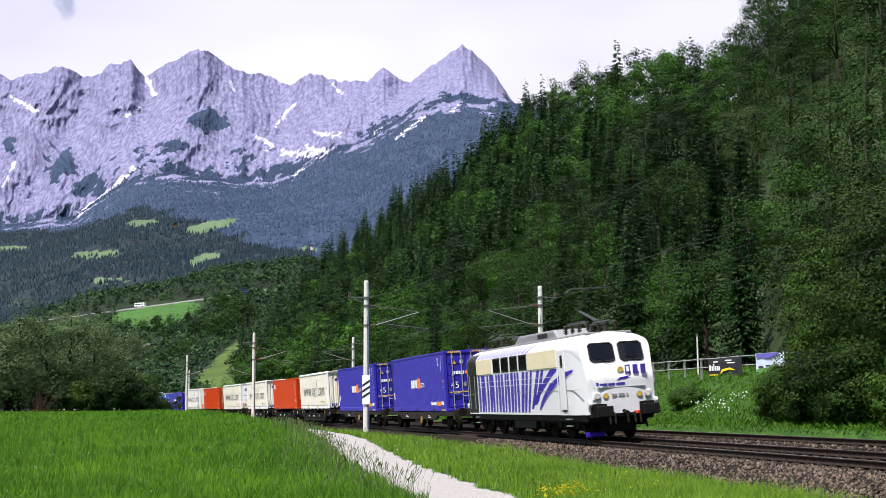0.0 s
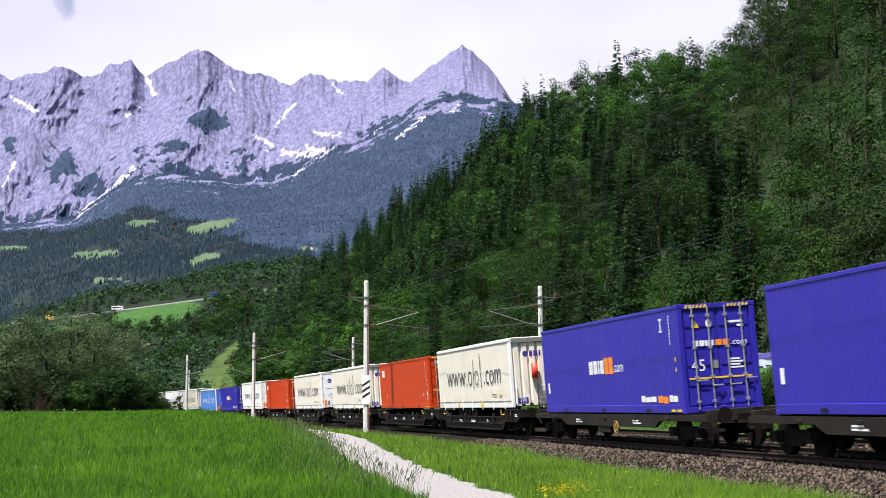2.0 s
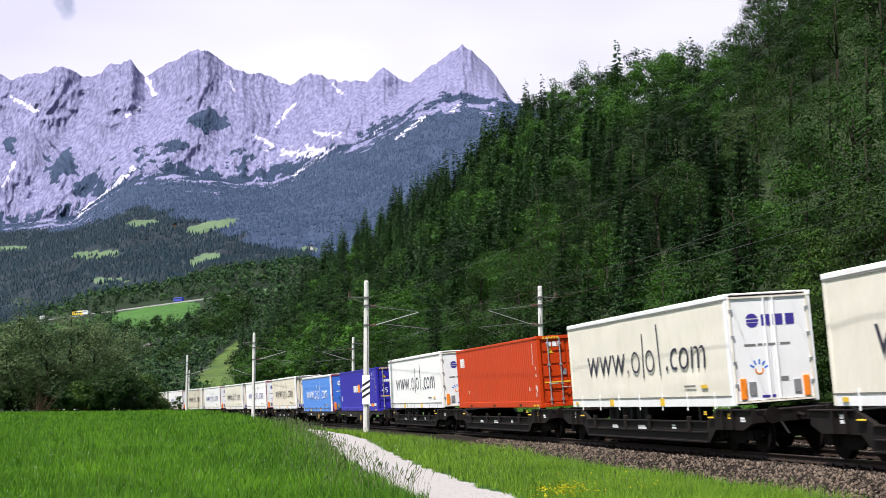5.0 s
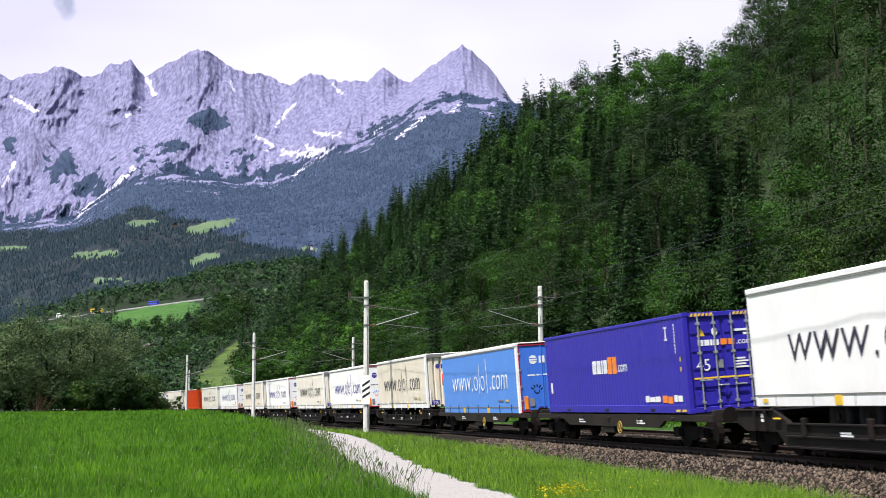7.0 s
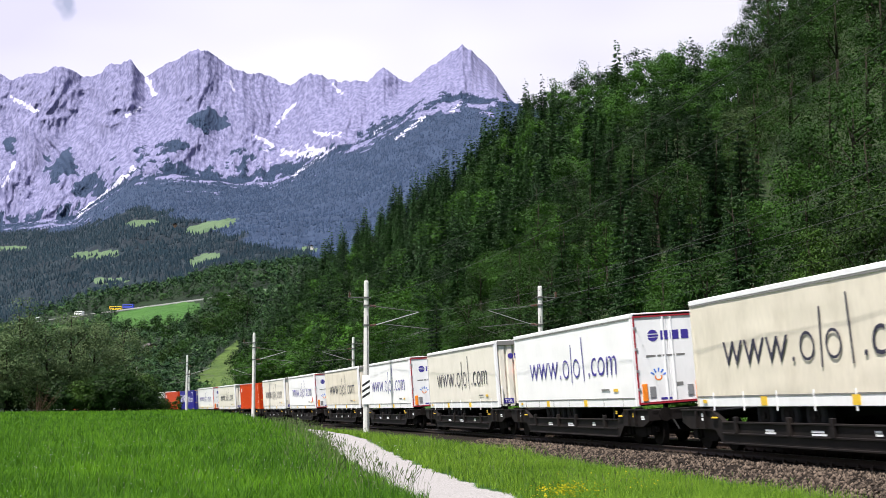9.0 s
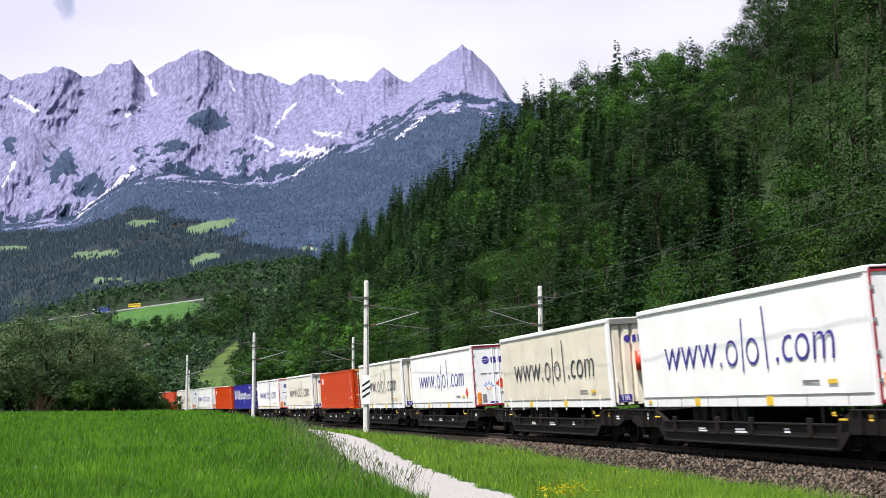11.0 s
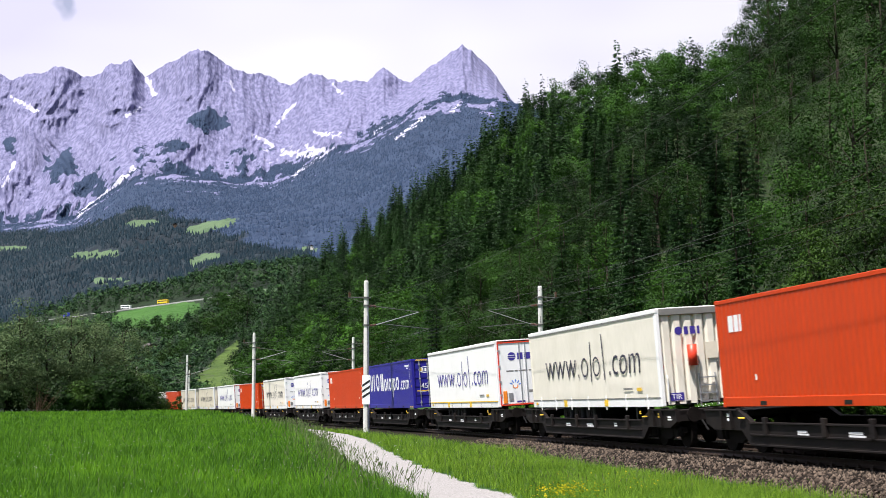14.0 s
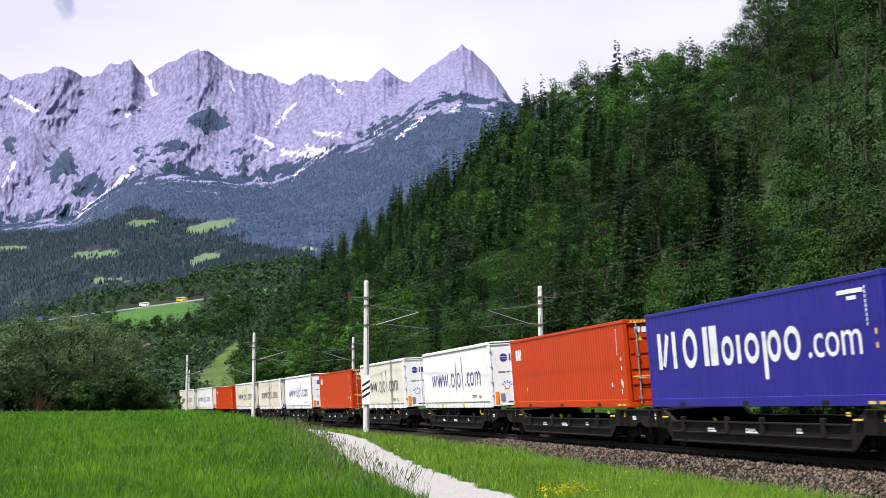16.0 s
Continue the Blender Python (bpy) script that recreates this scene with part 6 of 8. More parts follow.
L_SEED = foliage("seed_heads", (0.07, 0.11, 0.035), (0.20, 0.22, 0.10), 0.8, 0.3)
L_DRY = foliage("dry_twigs", (0.05, 0.030, 0.02), (0.10, 0.065, 0.04), 0.8, 0.1)
M_BARK = material("bark", (0.024, 0.019, 0.015), 0.9, 0.3, 4.0, 30.0, 0.6, spec=0.1)
M_PETAL_W = material("white_petals", (0.80, 0.80, 0.78), 0.6, 0.05, 8.0, 40.0)
M_PETAL_Y = material("yellow_petals", (0.80, 0.62, 0.01), 0.6, 0.08, 8.0, 40.0)


def cone_arrays(rng, h, r, n, size):
    """A far conifer: a slender cone of drooping sprays."""
    t = 1 - np.sqrt(rng.rand(n) * 0.995 + 0.005)
    boughs = int(h * 1.7)
    lv = (np.floor(t * boughs) + 0.5 + rng.uniform(-0.42, 0.42, n)) / boughs
    a = rng.rand(n) * 6.2832
    lobe = 0.84 + 0.16 * np.sin(a * 5 + np.floor(t * boughs) * 2.4) + 0.10 * rng.randn(n)
    rad = (r * (1 - lv) ** 0.9 + 0.10) * lobe
    q = rad * np.sqrt(0.18 + 0.82 * rng.rand(n))
    z = h * (0.04 + 0.96 * lv) - q * 0.42
    ca, sa = np.cos(a), np.sin(a)
    L = size * rng.uniform(0.6, 1.3, n) * (0.45 + 0.55 * (1 - lv))
    w = L * rng.uniform(0.28, 0.5, n)
    roll = rng.uniform(-0.5, 0.5, n)
    p0 = np.stack([(q - L * 0.5) * ca, (q - L * 0.5) * sa, z + L * 0.22], -1)
    p1 = np.stack([(q + L * 0.2) * ca - w * sa, (q + L * 0.2) * sa + w * ca, z - L * 0.12 + w * roll], -1)
    p2 = np.stack([(q + L * 0.6) * ca + w * 0.7 * sa, (q + L * 0.6) * sa - w * 0.7 * ca, z - L * 0.42 - w * roll], -1)
    return np.stack([p0, p1, p2], 1).reshape(-1, 3), np.arange(n * 3).reshape(-1, 3)


def spruce_arrays(rng, h, r, n, size, shoots=5):
    """Whorls of drooping boughs; each bough is a spine with side shoots that hang outwards."""
    m = n // (shoots + 1)
    lv = 1 - np.sqrt(rng.rand(m) * 0.99 + 0.004)
    whorls = int(h * 1.35)
    lv = (np.floor(lv * whorls) + 0.5 + rng.uniform(-0.2, 0.2, m)) / whorls
    a = rng.rand(m) * 6.2832
    L = (r * (1 - lv) ** 0.82 + 0.16) * rng.uniform(0.68, 1.12, m) * (0.9 + 0.16 * np.sin(a * 3 + 9 * lv))
    z = h * (0.05 + 0.95 * lv)
    out = np.stack([np.cos(a), np.sin(a), np.zeros(m)], -1)
    side = np.stack([-np.sin(a), np.cos(a), np.zeros(m)], -1)
    up = np.array((0.0, 0.0, 1.0))
    droop = rng.uniform(0.30, 0.62, m) * (1 - 0.6 * lv)

    def spine(t):
        return out * (L * t)[:, None] + up * (z - droop * L * (t ** 1.2) + 0.10 * L * t ** 3)[:, None]
    w = (0.19 * L + 0.06) * size * rng.uniform(0.7, 1.3, m)
    tri = [np.stack([spine(0.30) + side * w[:, None], spine(0.12) - side * w[:, None], spine(0.95)], 1)]
    for k in range(shoots):
        t = 0.30 + 0.65 * k / (shoots - 1) + rng.uniform(-0.05, 0.05, m)
        sg = (1 if k % 2 else -1) * np.ones(m)
        ln = size * (0.34 * L * (1.15 - t) + 0.26 + 0.16 * rng.rand(m))
        tip = spine(t) + (out * (0.40 * ln)[:, None] + side * (sg * ln * rng.uniform(0.15, 0.75, m))[:, None] - up * (ln * rng.uniform(0.3, 1.0, m))[:, None])
        b = 1.05 * ln / np.maximum(L, 0.3)
        tri.append(np.stack([spine(np.clip(t - b * 0.45, 0, 1)), tip, spine(np.clip(t + b * 0.45, 0, 1))], 1))
    v = np.concatenate(tri, 0).reshape(-1, 3)
    return v, np.arange(len(v)).reshape(-1, 3)


def broad_arrays(rng, h, r, clumps, leaves, leaf, low=0.2, quads=True, skirt=0.0, core=True):
    """A domed crown of uneven clumps, each a shell of small leaf sprays."""
    mid, up = h * (0.5 + low * 0.4), h * (0.5 - low * 0.4)
    c, s = [], []
    for i in range(clumps):
        d = rng.randn(3)
        d /= np.linalg.norm(d)
        k = rng.uniform(0.45, 0.86)
        wide = 1.0 - 0.25 * max(0.0, d[2]) + 0.1 * min(0.0, d[2])
        c.append((d[0] * r * k * wide, d[1] * r * k * wide, mid + d[2] * up * k))
        s.append(r * rng.uniform(0.24, 0.44))
        if i < skirt * clumps:
            # boughs and undergrowth that reach the ground
            g, q = rng.uniform(0, 6.2832), r * rng.uniform(0.35, 0.95)
            c[-1] = (math.cos(g) * q, math.sin(g) * q, s[-1] * 0.5 + h * 0.5 * rng.rand() ** 1.4)
    c, s = np.array(c), np.array(s)
    n = clumps * leaves
    k = np.repeat(np.arange(clumps), leaves)
    d = rng.randn(n, 3)
    d[:, 2] = np.abs(d[:, 2]) * np.where(rng.rand(n) < 0.75, 1, -1)
    d /= np.linalg.norm(d, axis=1)[:, None]
    p = c[k] + d * (s[k] * (0.55 + 0.55 * rng.rand(n)))[:, None] * (1, 1, 0.75)
    out = (p - (0, 0, mid)) / (r, r, up)
    nrm = d * 0.9 + out * 0.8 + 0.33 * rng.randn(n, 3) + (0, 0, 0.35)
    nrm /= np.linalg.norm(nrm, axis=1)[:, None]
    t1 = np.cross(nrm, rng.randn(n, 3))
    t1 /= np.linalg.norm(t1, axis=1)[:, None]
    t2 = np.cross(nrm, t1)
    L = (leaf * (0.55 + 0.9 * rng.rand(n)))[:, None]
    o = np.arange(n)[:, None]
    # the shaded inside of each clump
    octa = np.array([(1, 0, 0), (0, 1, 0), (-1, 0, 0), (0, -1, 0), (0, 0, 1), (0, 0, -1)], float)
    cv = (c[:, None] + octa[None] * s[:, None, None] * rng.uniform(0.06, 0.24, (clumps, 6, 1)) * (1, 1, 0.75)).reshape(-1, 3)
    cf = (np.arange(clumps)[:, None, None] * 6 + np.array([(0, 1, 4), (1, 2, 4), (2, 3, 4), (3, 0, 4), (1, 0, 5), (2, 1, 5), (3, 2, 5), (0, 3, 5)])[None]).reshape(-1, 3)
    if not core:
        cv, cf = cv[:0], cf[:0]
    if quads:
        v = np.stack([p - t1 * L, p - t2 * L * 0.5 + t1 * L * 0.1, p + t1 * L, p + t2 * L * 0.5], 1).reshape(-1, 3)
        f = np.concatenate([o * 4 + (0, 1, 2), o * 4 + (0, 2, 3)], 1).reshape(-1, 3)
    else:
        v = np.stack([p - t1 * L, p + t1 * L * 0.7 - t2 * L * 0.7, p + t1 * L * 0.6 + t2 * L * 0.7], 1).reshape(-1, 3)
        f = o * 3 + np.array((0, 1, 2))
    return np.concatenate([v, cv]), np.concatenate([f, cf + len(v)])


def scatter(arrays, places, turns, sizes, seed=3):
    """Many copies in one mesh; each tree has its own tone."""
    V, F, T, off = [], [], [], 0
    rt = np.random.RandomState(seed + 1)
    for k, p, a, s in zip(np.random.RandomState(seed).randint(0, len(arrays), len(places)), places, turns, sizes):
        v, f = arrays[k]
        ca, sa = math.cos(a) * s, math.sin(a) * s
        V.append(np.stack([v[:, 0] * ca - v[:, 1] * sa + p[0], v[:, 0] * sa + v[:, 1] * ca + p[1], v[:, 2] * s + p[2]], -1))
        F.append(f + off)
        T.append(np.full(len(v), rt.uniform(-0.55, 0.75)))
        off += len(v)
    return np.concatenate(V), np.concatenate(F), np.concatenate(T)


def limbs(rng, h, r, n=7):
    """A tapered trunk that leans a little, with limbs."""
    bm = bmesh.new()
    tr = (0.018 if n else 0.009) * h
    a, b = Vector((0, 0, -0.3)), Vector((rng.uniform(-.3, .3), rng.uniform(-.3, .3), h * 0.45))
    tube(bm, a, b, tr, tr * 0.65, 8)
    e = Vector((b.x + rng.uniform(-.5, .5), b.y + rng.uniform(-.5, .5), h * 0.85))
    tube(bm, b, e, tr * 0.65, tr * 0.15, 7)
    for i in range(n):
        t = rng.uniform(0.25, 0.8)
        s = a.lerp(b, t / 0.5) if t < 0.5 else b.lerp(e, (t - 0.5) / 0.5)
        g = rng.uniform(0, 6.28)
        tube(bm, s, s + Vector((r * 0.7 * math.cos(g), r * 0.7 * math.sin(g), h * rng.uniform(0.08, 0.22))), tr * 0.35, tr * 0.08, 5)
    return bm


def make_tree(name, label, category, group, leaves, crown, h, r, rng, limb=7):
    t = thing(name, label, category, group)
    put_bark = part("trunk", limbs(rng, h, r * 0.75, limb), M_BARK, t, smooth=True)
    raw("crown", crown[0], crown[1], leaves, t)
    return t


def on_hill(px, py, lift=0.0):
    """The hillside under the place that a sight line reaches that far above the ground."""
    b, e = sight(float(px), float(py))
    for y in np.arange(float(np.interp(b, HILL_B, HILL_FOOT)) * 1.08, 520.0, 1.0):
        if float(land(np.array(b * y), np.array(y))) > EYE.z + e * y - lift:
            return Vector((b * y, y, EYE.z + e * y - lift))
    return None


# single trees that stand out from the slope: bearing and height of the crown's middle, tree height, kind
SLOPE_TREES = []
for spot in ((1335, 212, 17, "p"), (1512, 250, 17, "d"), (1545, 330, 16, "g"), (1400, 345, 14, "g"), (1470, 215, 17, "d"), (1430, 300, 14, "d"), (1400, 180, 16, "d"), (1535, 150, 18, "d"), (1478, 60, 18, "d"), (1560, 60, 18, "d"),
             (1075, 440, 14, "g"), (978, 255, 15, "g"), (1208, 480, 14, "g"), (1030, 500, 13, "g"), (905, 470, 14, "g"), (552, 585, 12, "y"), (1425, 420, 14, "g"), (1185, 520, 13, "g"), (700, 470, 14, "g"), (860, 360, 15, "g"), (1120, 300, 15, "g")):
    foot = on_hill(spot[0], spot[1], spot[2] * 0.62)
    if foot is not None:
        SLOPE_TREES.append((foot, spot[2], spot[3]))


def forest_places():
    """Where the trees of the hillside stand, and which are spruces."""
    rng = np.random.RandomState(11)
    n = 7000
    b = rng.uniform(-0.160, 0.42, n)
    f, c = np.interp(b, HILL_B, HILL_FOOT), np.interp(b, HILL_B, HILL_CREST)
    d = f - 4 + (c * 1.04 - f) * rng.rand(n) ** 0.75
    y = d / np.sqrt(1 + b * b)
    x = b * y
    keep, cell = [], {}
    for i in range(n):
        g = 6.4
        key = (int(x[i] // g), int(y[i] // g))
        if key in cell:
            continue
        cell[key] = 1
        keep.append(i)
    keep = np.array(keep)
    x, y, b, d, f, c = x[keep], y[keep], b[keep], d[keep], f[keep], c[keep]
    z = land(x, y) - 0.3
    t = (d - f) / (c - f)
    pick = wave(x, y, 75, 15) * 0.75 + rng.uniform(-0.5, 0.5, len(x)) + np.where(b < 0.07, (t - 0.40) * 1.5, 0.32 - 0.38 * sstep(0.20, 0.24, b) - np.abs(t - 0.36) * 1.5)
    room = np.ones(len(x), bool)
    for p, h, kind in SLOPE_TREES:
        k = p.xy.normalized()
        ahead, aside = (x - p.x) * k.x + (y - p.y) * k.y, (x - p.x) * k.y - (y - p.y) * k.x
        room &= ~((np.abs(aside) < h * 0.30) & (ahead > -h * 0.75) & (ahead < h * 0.25))
    return np.stack([x, y, z], -1)[room], (pick > 0)[room], d[room], rng


def build_forest():
    pl, spruce, dist, rng = forest_places()
    ra = np.random.RandomState(21)
    near = dist <= np.sort(dist)[179]
    # single trees along the foot of the slope
    src = {}
    for k in range(6):
        h, r = 13 + k * 0.9, 4.2 + 0.25 * k
        src[("b", k)] = make_tree("broadleaf_tree", "fresh green broadleaf tree at the foot of the slope", "tree", "trees at the foot of the slope", L_FRESH if k % 2 else L_BROAD, broad_arrays(ra, h, r, 30, 150, 0.11, quads=False), h, r, ra)
    for k in range(4):
        h, r = 18 + k, 3.1 + 0.15 * k
        src[("s", k)] = make_tree("spruce_tree", "dark green spruce at the foot of the slope", "tree", "spruces at the foot of the slope", L_SPRUCE, spruce_arrays(ra, h, r, 5400, 0.52, 8), h, r * 0.4, ra, 0)
    used, count = set(), 0
    for i in np.where(near)[0][:290]:
        key = ("s", ra.randint(4)) if spruce[i] else ("b", ra.randint(6))
        sc = ra.uniform(0.75, 1.15)
        m = Matrix.Translation(Vector(pl[i])) @ Matrix.Rotation(ra.rand() * 6.28, 4, "Z") @ Matrix.Scale(sc, 4)
        if key not in used:
            used.add(key)
            src[key].matrix_basis = m
        else:
            t = copy_thing(src[key], Matrix())
            t.matrix_basis = m
        count += 1
    rest = ~near
    rest[np.where(near)[0][290:]] = True
    for lo, hi, ns, nb, sz, lf in ((0, 285, 3000, 2400, 0.70, 0.155), (285, 9999, 1900, 1300, 0.88, 0.22)):
        band = rest & (dist >= lo) & (dist < hi)
        spruces = [spruce_arrays(ra, 19 + k, 3.3, ns, sz, 6) for k in range(5)]
        broads = [broad_arrays(ra, 13 + k * 0.6, 4.7, 22, nb // 22, lf, quads=False) for k in range(7)]
        for nm, sel, arr, mt, lb in (("spruce_forest", band & spruce, spruces, L_SPRUCE, "dark green spruces covering the steep hillside"), ("broadleaf_forest", band & ~spruce, broads, L_FRESH, "fresh green broadleaf trees covering the steep hillside")):
            p = pl[sel]
            v, f, tone = scatter(arr, p, rng.rand(len(p)) * 6.28, rng.uniform(0.70, 1.22, len(p)), lo + 3)
            tagged(raw(nm, v, f, mt, attrs={"tone": tone}), lb, "forest", kind="stuff")
            print(nm, len(p), len(f))
    print("near trees", count)


build_forest()


def build_slope_trees():
    """Large single crowns among the forest: pale ones in flower, fresh green and dark ones."""
    ra = np.random.RandomState(91)
    for p, h, kind in SLOPE_TREES:
        lv, lb = {"p": (L_PALE, "broadleaf tree with pale flower clusters on the wooded slope"), "d": (L_BROAD, "large dark green broadleaf tree on the wooded slope"), "g": (L_FRESH, "bright green broadleaf tree on the wooded slope"), "y": (L_WILLOW, "yellow-green tree at the foot of the wooded slope")}[kind]
        t = make_tree("slope_tree", lb, "tree", "single trees on the slope", lv, broad_arrays(ra, h, h * 0.33, 64, 130, 0.095, low=0.1, quads=False, skirt=0.2), h, h * 0.3, ra, 5)
        t.matrix_basis = Matrix.Translation((p.x, p.y, p.z - 0.3))


build_slope_trees()


def on_mountain(px, y):
    """The place on the mountain side seen at that bearing and height."""
    X, R, Z, W, Ye, V, P = MOUNTAIN
    j = int(np.argmin(np.abs(P[0] - px)))
    c = Ye[:, j]
    i = next((q for q in range(len(c) - 1) if c[q + 1] <= y), 0)
    k = min(1.0, max(0.0, (c[i] - y) / max(0.01, c[i] - c[i + 1])))
    r = R[i, j] + k * (R[i + 1, j] - R[i, j])
    return Vector(((px - 784) / F_PX * r, r, Z[i, j] + k * (Z[i + 1, j] - Z[i, j])))


def build_far_woods():
    X, R, Z, W, Ye, V, P = MOUNTAIN
    rng = np.random.RandomState(31)
    for nm, r0, r1, n, h, w, mt, lb in (("hill_woods", 380, 1450, 9500, 10.5, 2.6, L_FAR, "mixed woods on the low hills behind the meadow"), ("valley_woods", 1500, 3500, 15000, 8.5, 2.6, L_VALLEY, "dark spruce woods on the hills below the mountains, tinted blue for haze"), ("mountain_woods", 1501, 3900, 22000, 6.0, 2.2, L_HAZE_BLUE, "dark spruce woods on the lower mountain side, tinted blue for haze")):
        i = rng.randint(0, R.shape[0] - 1, n * 9)
        j = rng.randint(0, R.shape[1] - 1, n * 9)
        ok = (R[i, j] > r0) & (R[i, j] < r1) & (W[i, j] > 0.5) & ((r0 < 1000) | ((V[i, j] > 0.5) == (r0 == 1500)))
        i, j = i[ok][:n], j[ok][:n]
        m = len(i)
        fx, fy = rng.rand(m), rng.rand(m)
        x = X[i, j] * (1 - fx) + X[i, j + 1] * fx
        y = R[i, j] * (1 - fy) + R[i + 1, j] * fy
        z = Z[i, j] * (1 - fx) * (1 - fy) + Z[i, j + 1] * fx * (1 - fy) + Z[i + 1, j] * (1 - fx) * fy + Z[i + 1, j + 1] * fx * fy
        near = np.clip(y / 1000, 0.7, 1.0) if r0 < 1000 else 1.0
        H = h * near * rng.uniform(0.6, 1.25, m)
        Wd = w * near * rng.uniform(0.7, 1.3, m)
        if r0 < 1000:
            arr = [cone_arrays(rng, 1.0, 0.21, 62, 0.14) for q in range(8)] + [broad_arrays(rng, 0.75, 0.30, 9, 7, 0.085, low=0.05, quads=False, core=False) for q in range(6)]
            v, f, tone = scatter(arr, np.stack([x, y, z], -1), rng.rand(m) * 6.28, H, 77)
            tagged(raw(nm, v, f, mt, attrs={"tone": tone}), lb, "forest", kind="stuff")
            continue
        k = 4
        a = np.arange(k) * 2 * math.pi / k
        rings = []
        levels = ((0.0, 1.0),)
        for zz, ww in levels:
            rings.append(np.stack([x[:, None] + Wd[:, None] * ww * np.cos(a + rng.rand(m, 1) * 6) * rng.uniform(0.75, 1.2, (m, k)), y[:, None] + Wd[:, None] * ww * np.sin(a) * rng.uniform(0.75, 1.2, (m, k)), z[:, None] + H[:, None] * (zz + rng.uniform(-0.05, 0.05, (m, k)))], -1))
        tip = np.stack([x, y, z + H], -1)[:, None]
        v = np.concatenate(rings + [tip], 1)
        tri = []
        for q in range(k):
            q2 = (q + 1) % k
            for lv in range(len(levels) - 1):
                tri += [(lv * k + q, lv * k + q2, lv * k + k + q2), (lv * k + q, lv * k + k + q2, lv * k + k + q)]
            tri.append(((len(levels) - 1) * k + q, (len(levels) - 1) * k + q2, len(levels) * k))
        f = (np.arange(m)[:, None, None] * (len(levels) * k + 1) + np.array(tri)[None]).reshape(-1, 3)
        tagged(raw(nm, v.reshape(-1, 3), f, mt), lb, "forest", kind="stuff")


build_far_woods()


def build_field_trees():
    """The row of trees and bushes at the far edge of the meadow."""
    ra = np.random.RandomState(51)
    rows = [(-45, 190, 11.5, 5, "w"), (-5, 186, 12.5, 5.5, "b"), (38, 188, 12.0, 5, "w"), (85, 192, 10.5, 4.5, "w"), (128, 196, 12.0, 4.6, "w"), (168, 200, 11.5, 4.8, "w"), (208, 182, 7.6, 3.6, "d"), (222, 205, 10.5, 4.5, "w"), (150, 184, 5.0, 3.0, "b"), (178, 182, 5.6, 3.0, "b"), (256, 200, 6.0, 3.4, "b"), (110, 182, 4.6, 2.6, "d"), (278, 212, 4.2, 2.6, "b"), (14, 178, 8.5, 4.0, "w"), (-30, 176, 7.5, 3.8, "w"), (50, 180, 4.5, 3.0, "b"), (-100, 185, 12, 5.5, "b"), (-160, 185, 12, 5.5, "w"), (245, 188, 4.6, 2.8, "d")]
    for px, d, h, r, kind in rows:
        x = (px - 784) / F_PX * d
        h = h * 1.45 if kind == "w" else h
        lv = {"w": L_WILLOW, "b": L_SHRUB, "d": L_BROAD}[kind]
        lb = {"w": "grey-green willow at the edge of the meadow", "b": "bright green bushy tree at the edge of the meadow", "d": "dense dark green round tree at the edge of the meadow"}[kind]
        t = make_tree("meadow_edge_tree", lb, "tree", "trees at the edge of the meadow", lv, broad_arrays(ra, h, r * 1.1, 70, 95, 0.15, low=0.05, quads=False, skirt=0.35), h, r, ra)
        t.matrix_basis = Matrix.Translation((x, d, float(land(np.array(x), np.array(float(d)))) - 0.1))
    # a bare reddish bush among them
    t = thing("dry_bush", "bare reddish brown bush between the green trees", "bush")
    bm = bmesh.new()
    for i in range(40):
        a, e = ra.rand() * 6.28, ra.uniform(0.6, 1.45)
        q = Vector((math.cos(a) * math.cos(e), math.sin(a) * math.cos(e), math.sin(e)))
        s = Vector((ra.uniform(-.4, .4), ra.uniform(-.4, .4), 0))
        tube(bm, s, s + q * ra.uniform(2.5, 5.0), 0.024, 0.008, 4, False)
    part("twig_mass", bm, L_DRY, t)
    t.matrix_basis = Matrix.Translation(((72 - 784) / F_PX * 176, 176, 0.3))
    # saplings beside the line
    for px, d, h in ((320, 170, 2.6), (312, 172, 2.0)):
        x = (px - 784) / F_PX * d
        t = make_tree("sapling", "thin young tree beside the line", "tree", "", L_SHRUB, broad_arrays(ra, h + 0.6, 0.9, 9, 30, 0.13, low=0.3), h, 0.8, ra)
        t.matrix_basis = Matrix.Translation((x, d, 0.2))


build_field_trees()


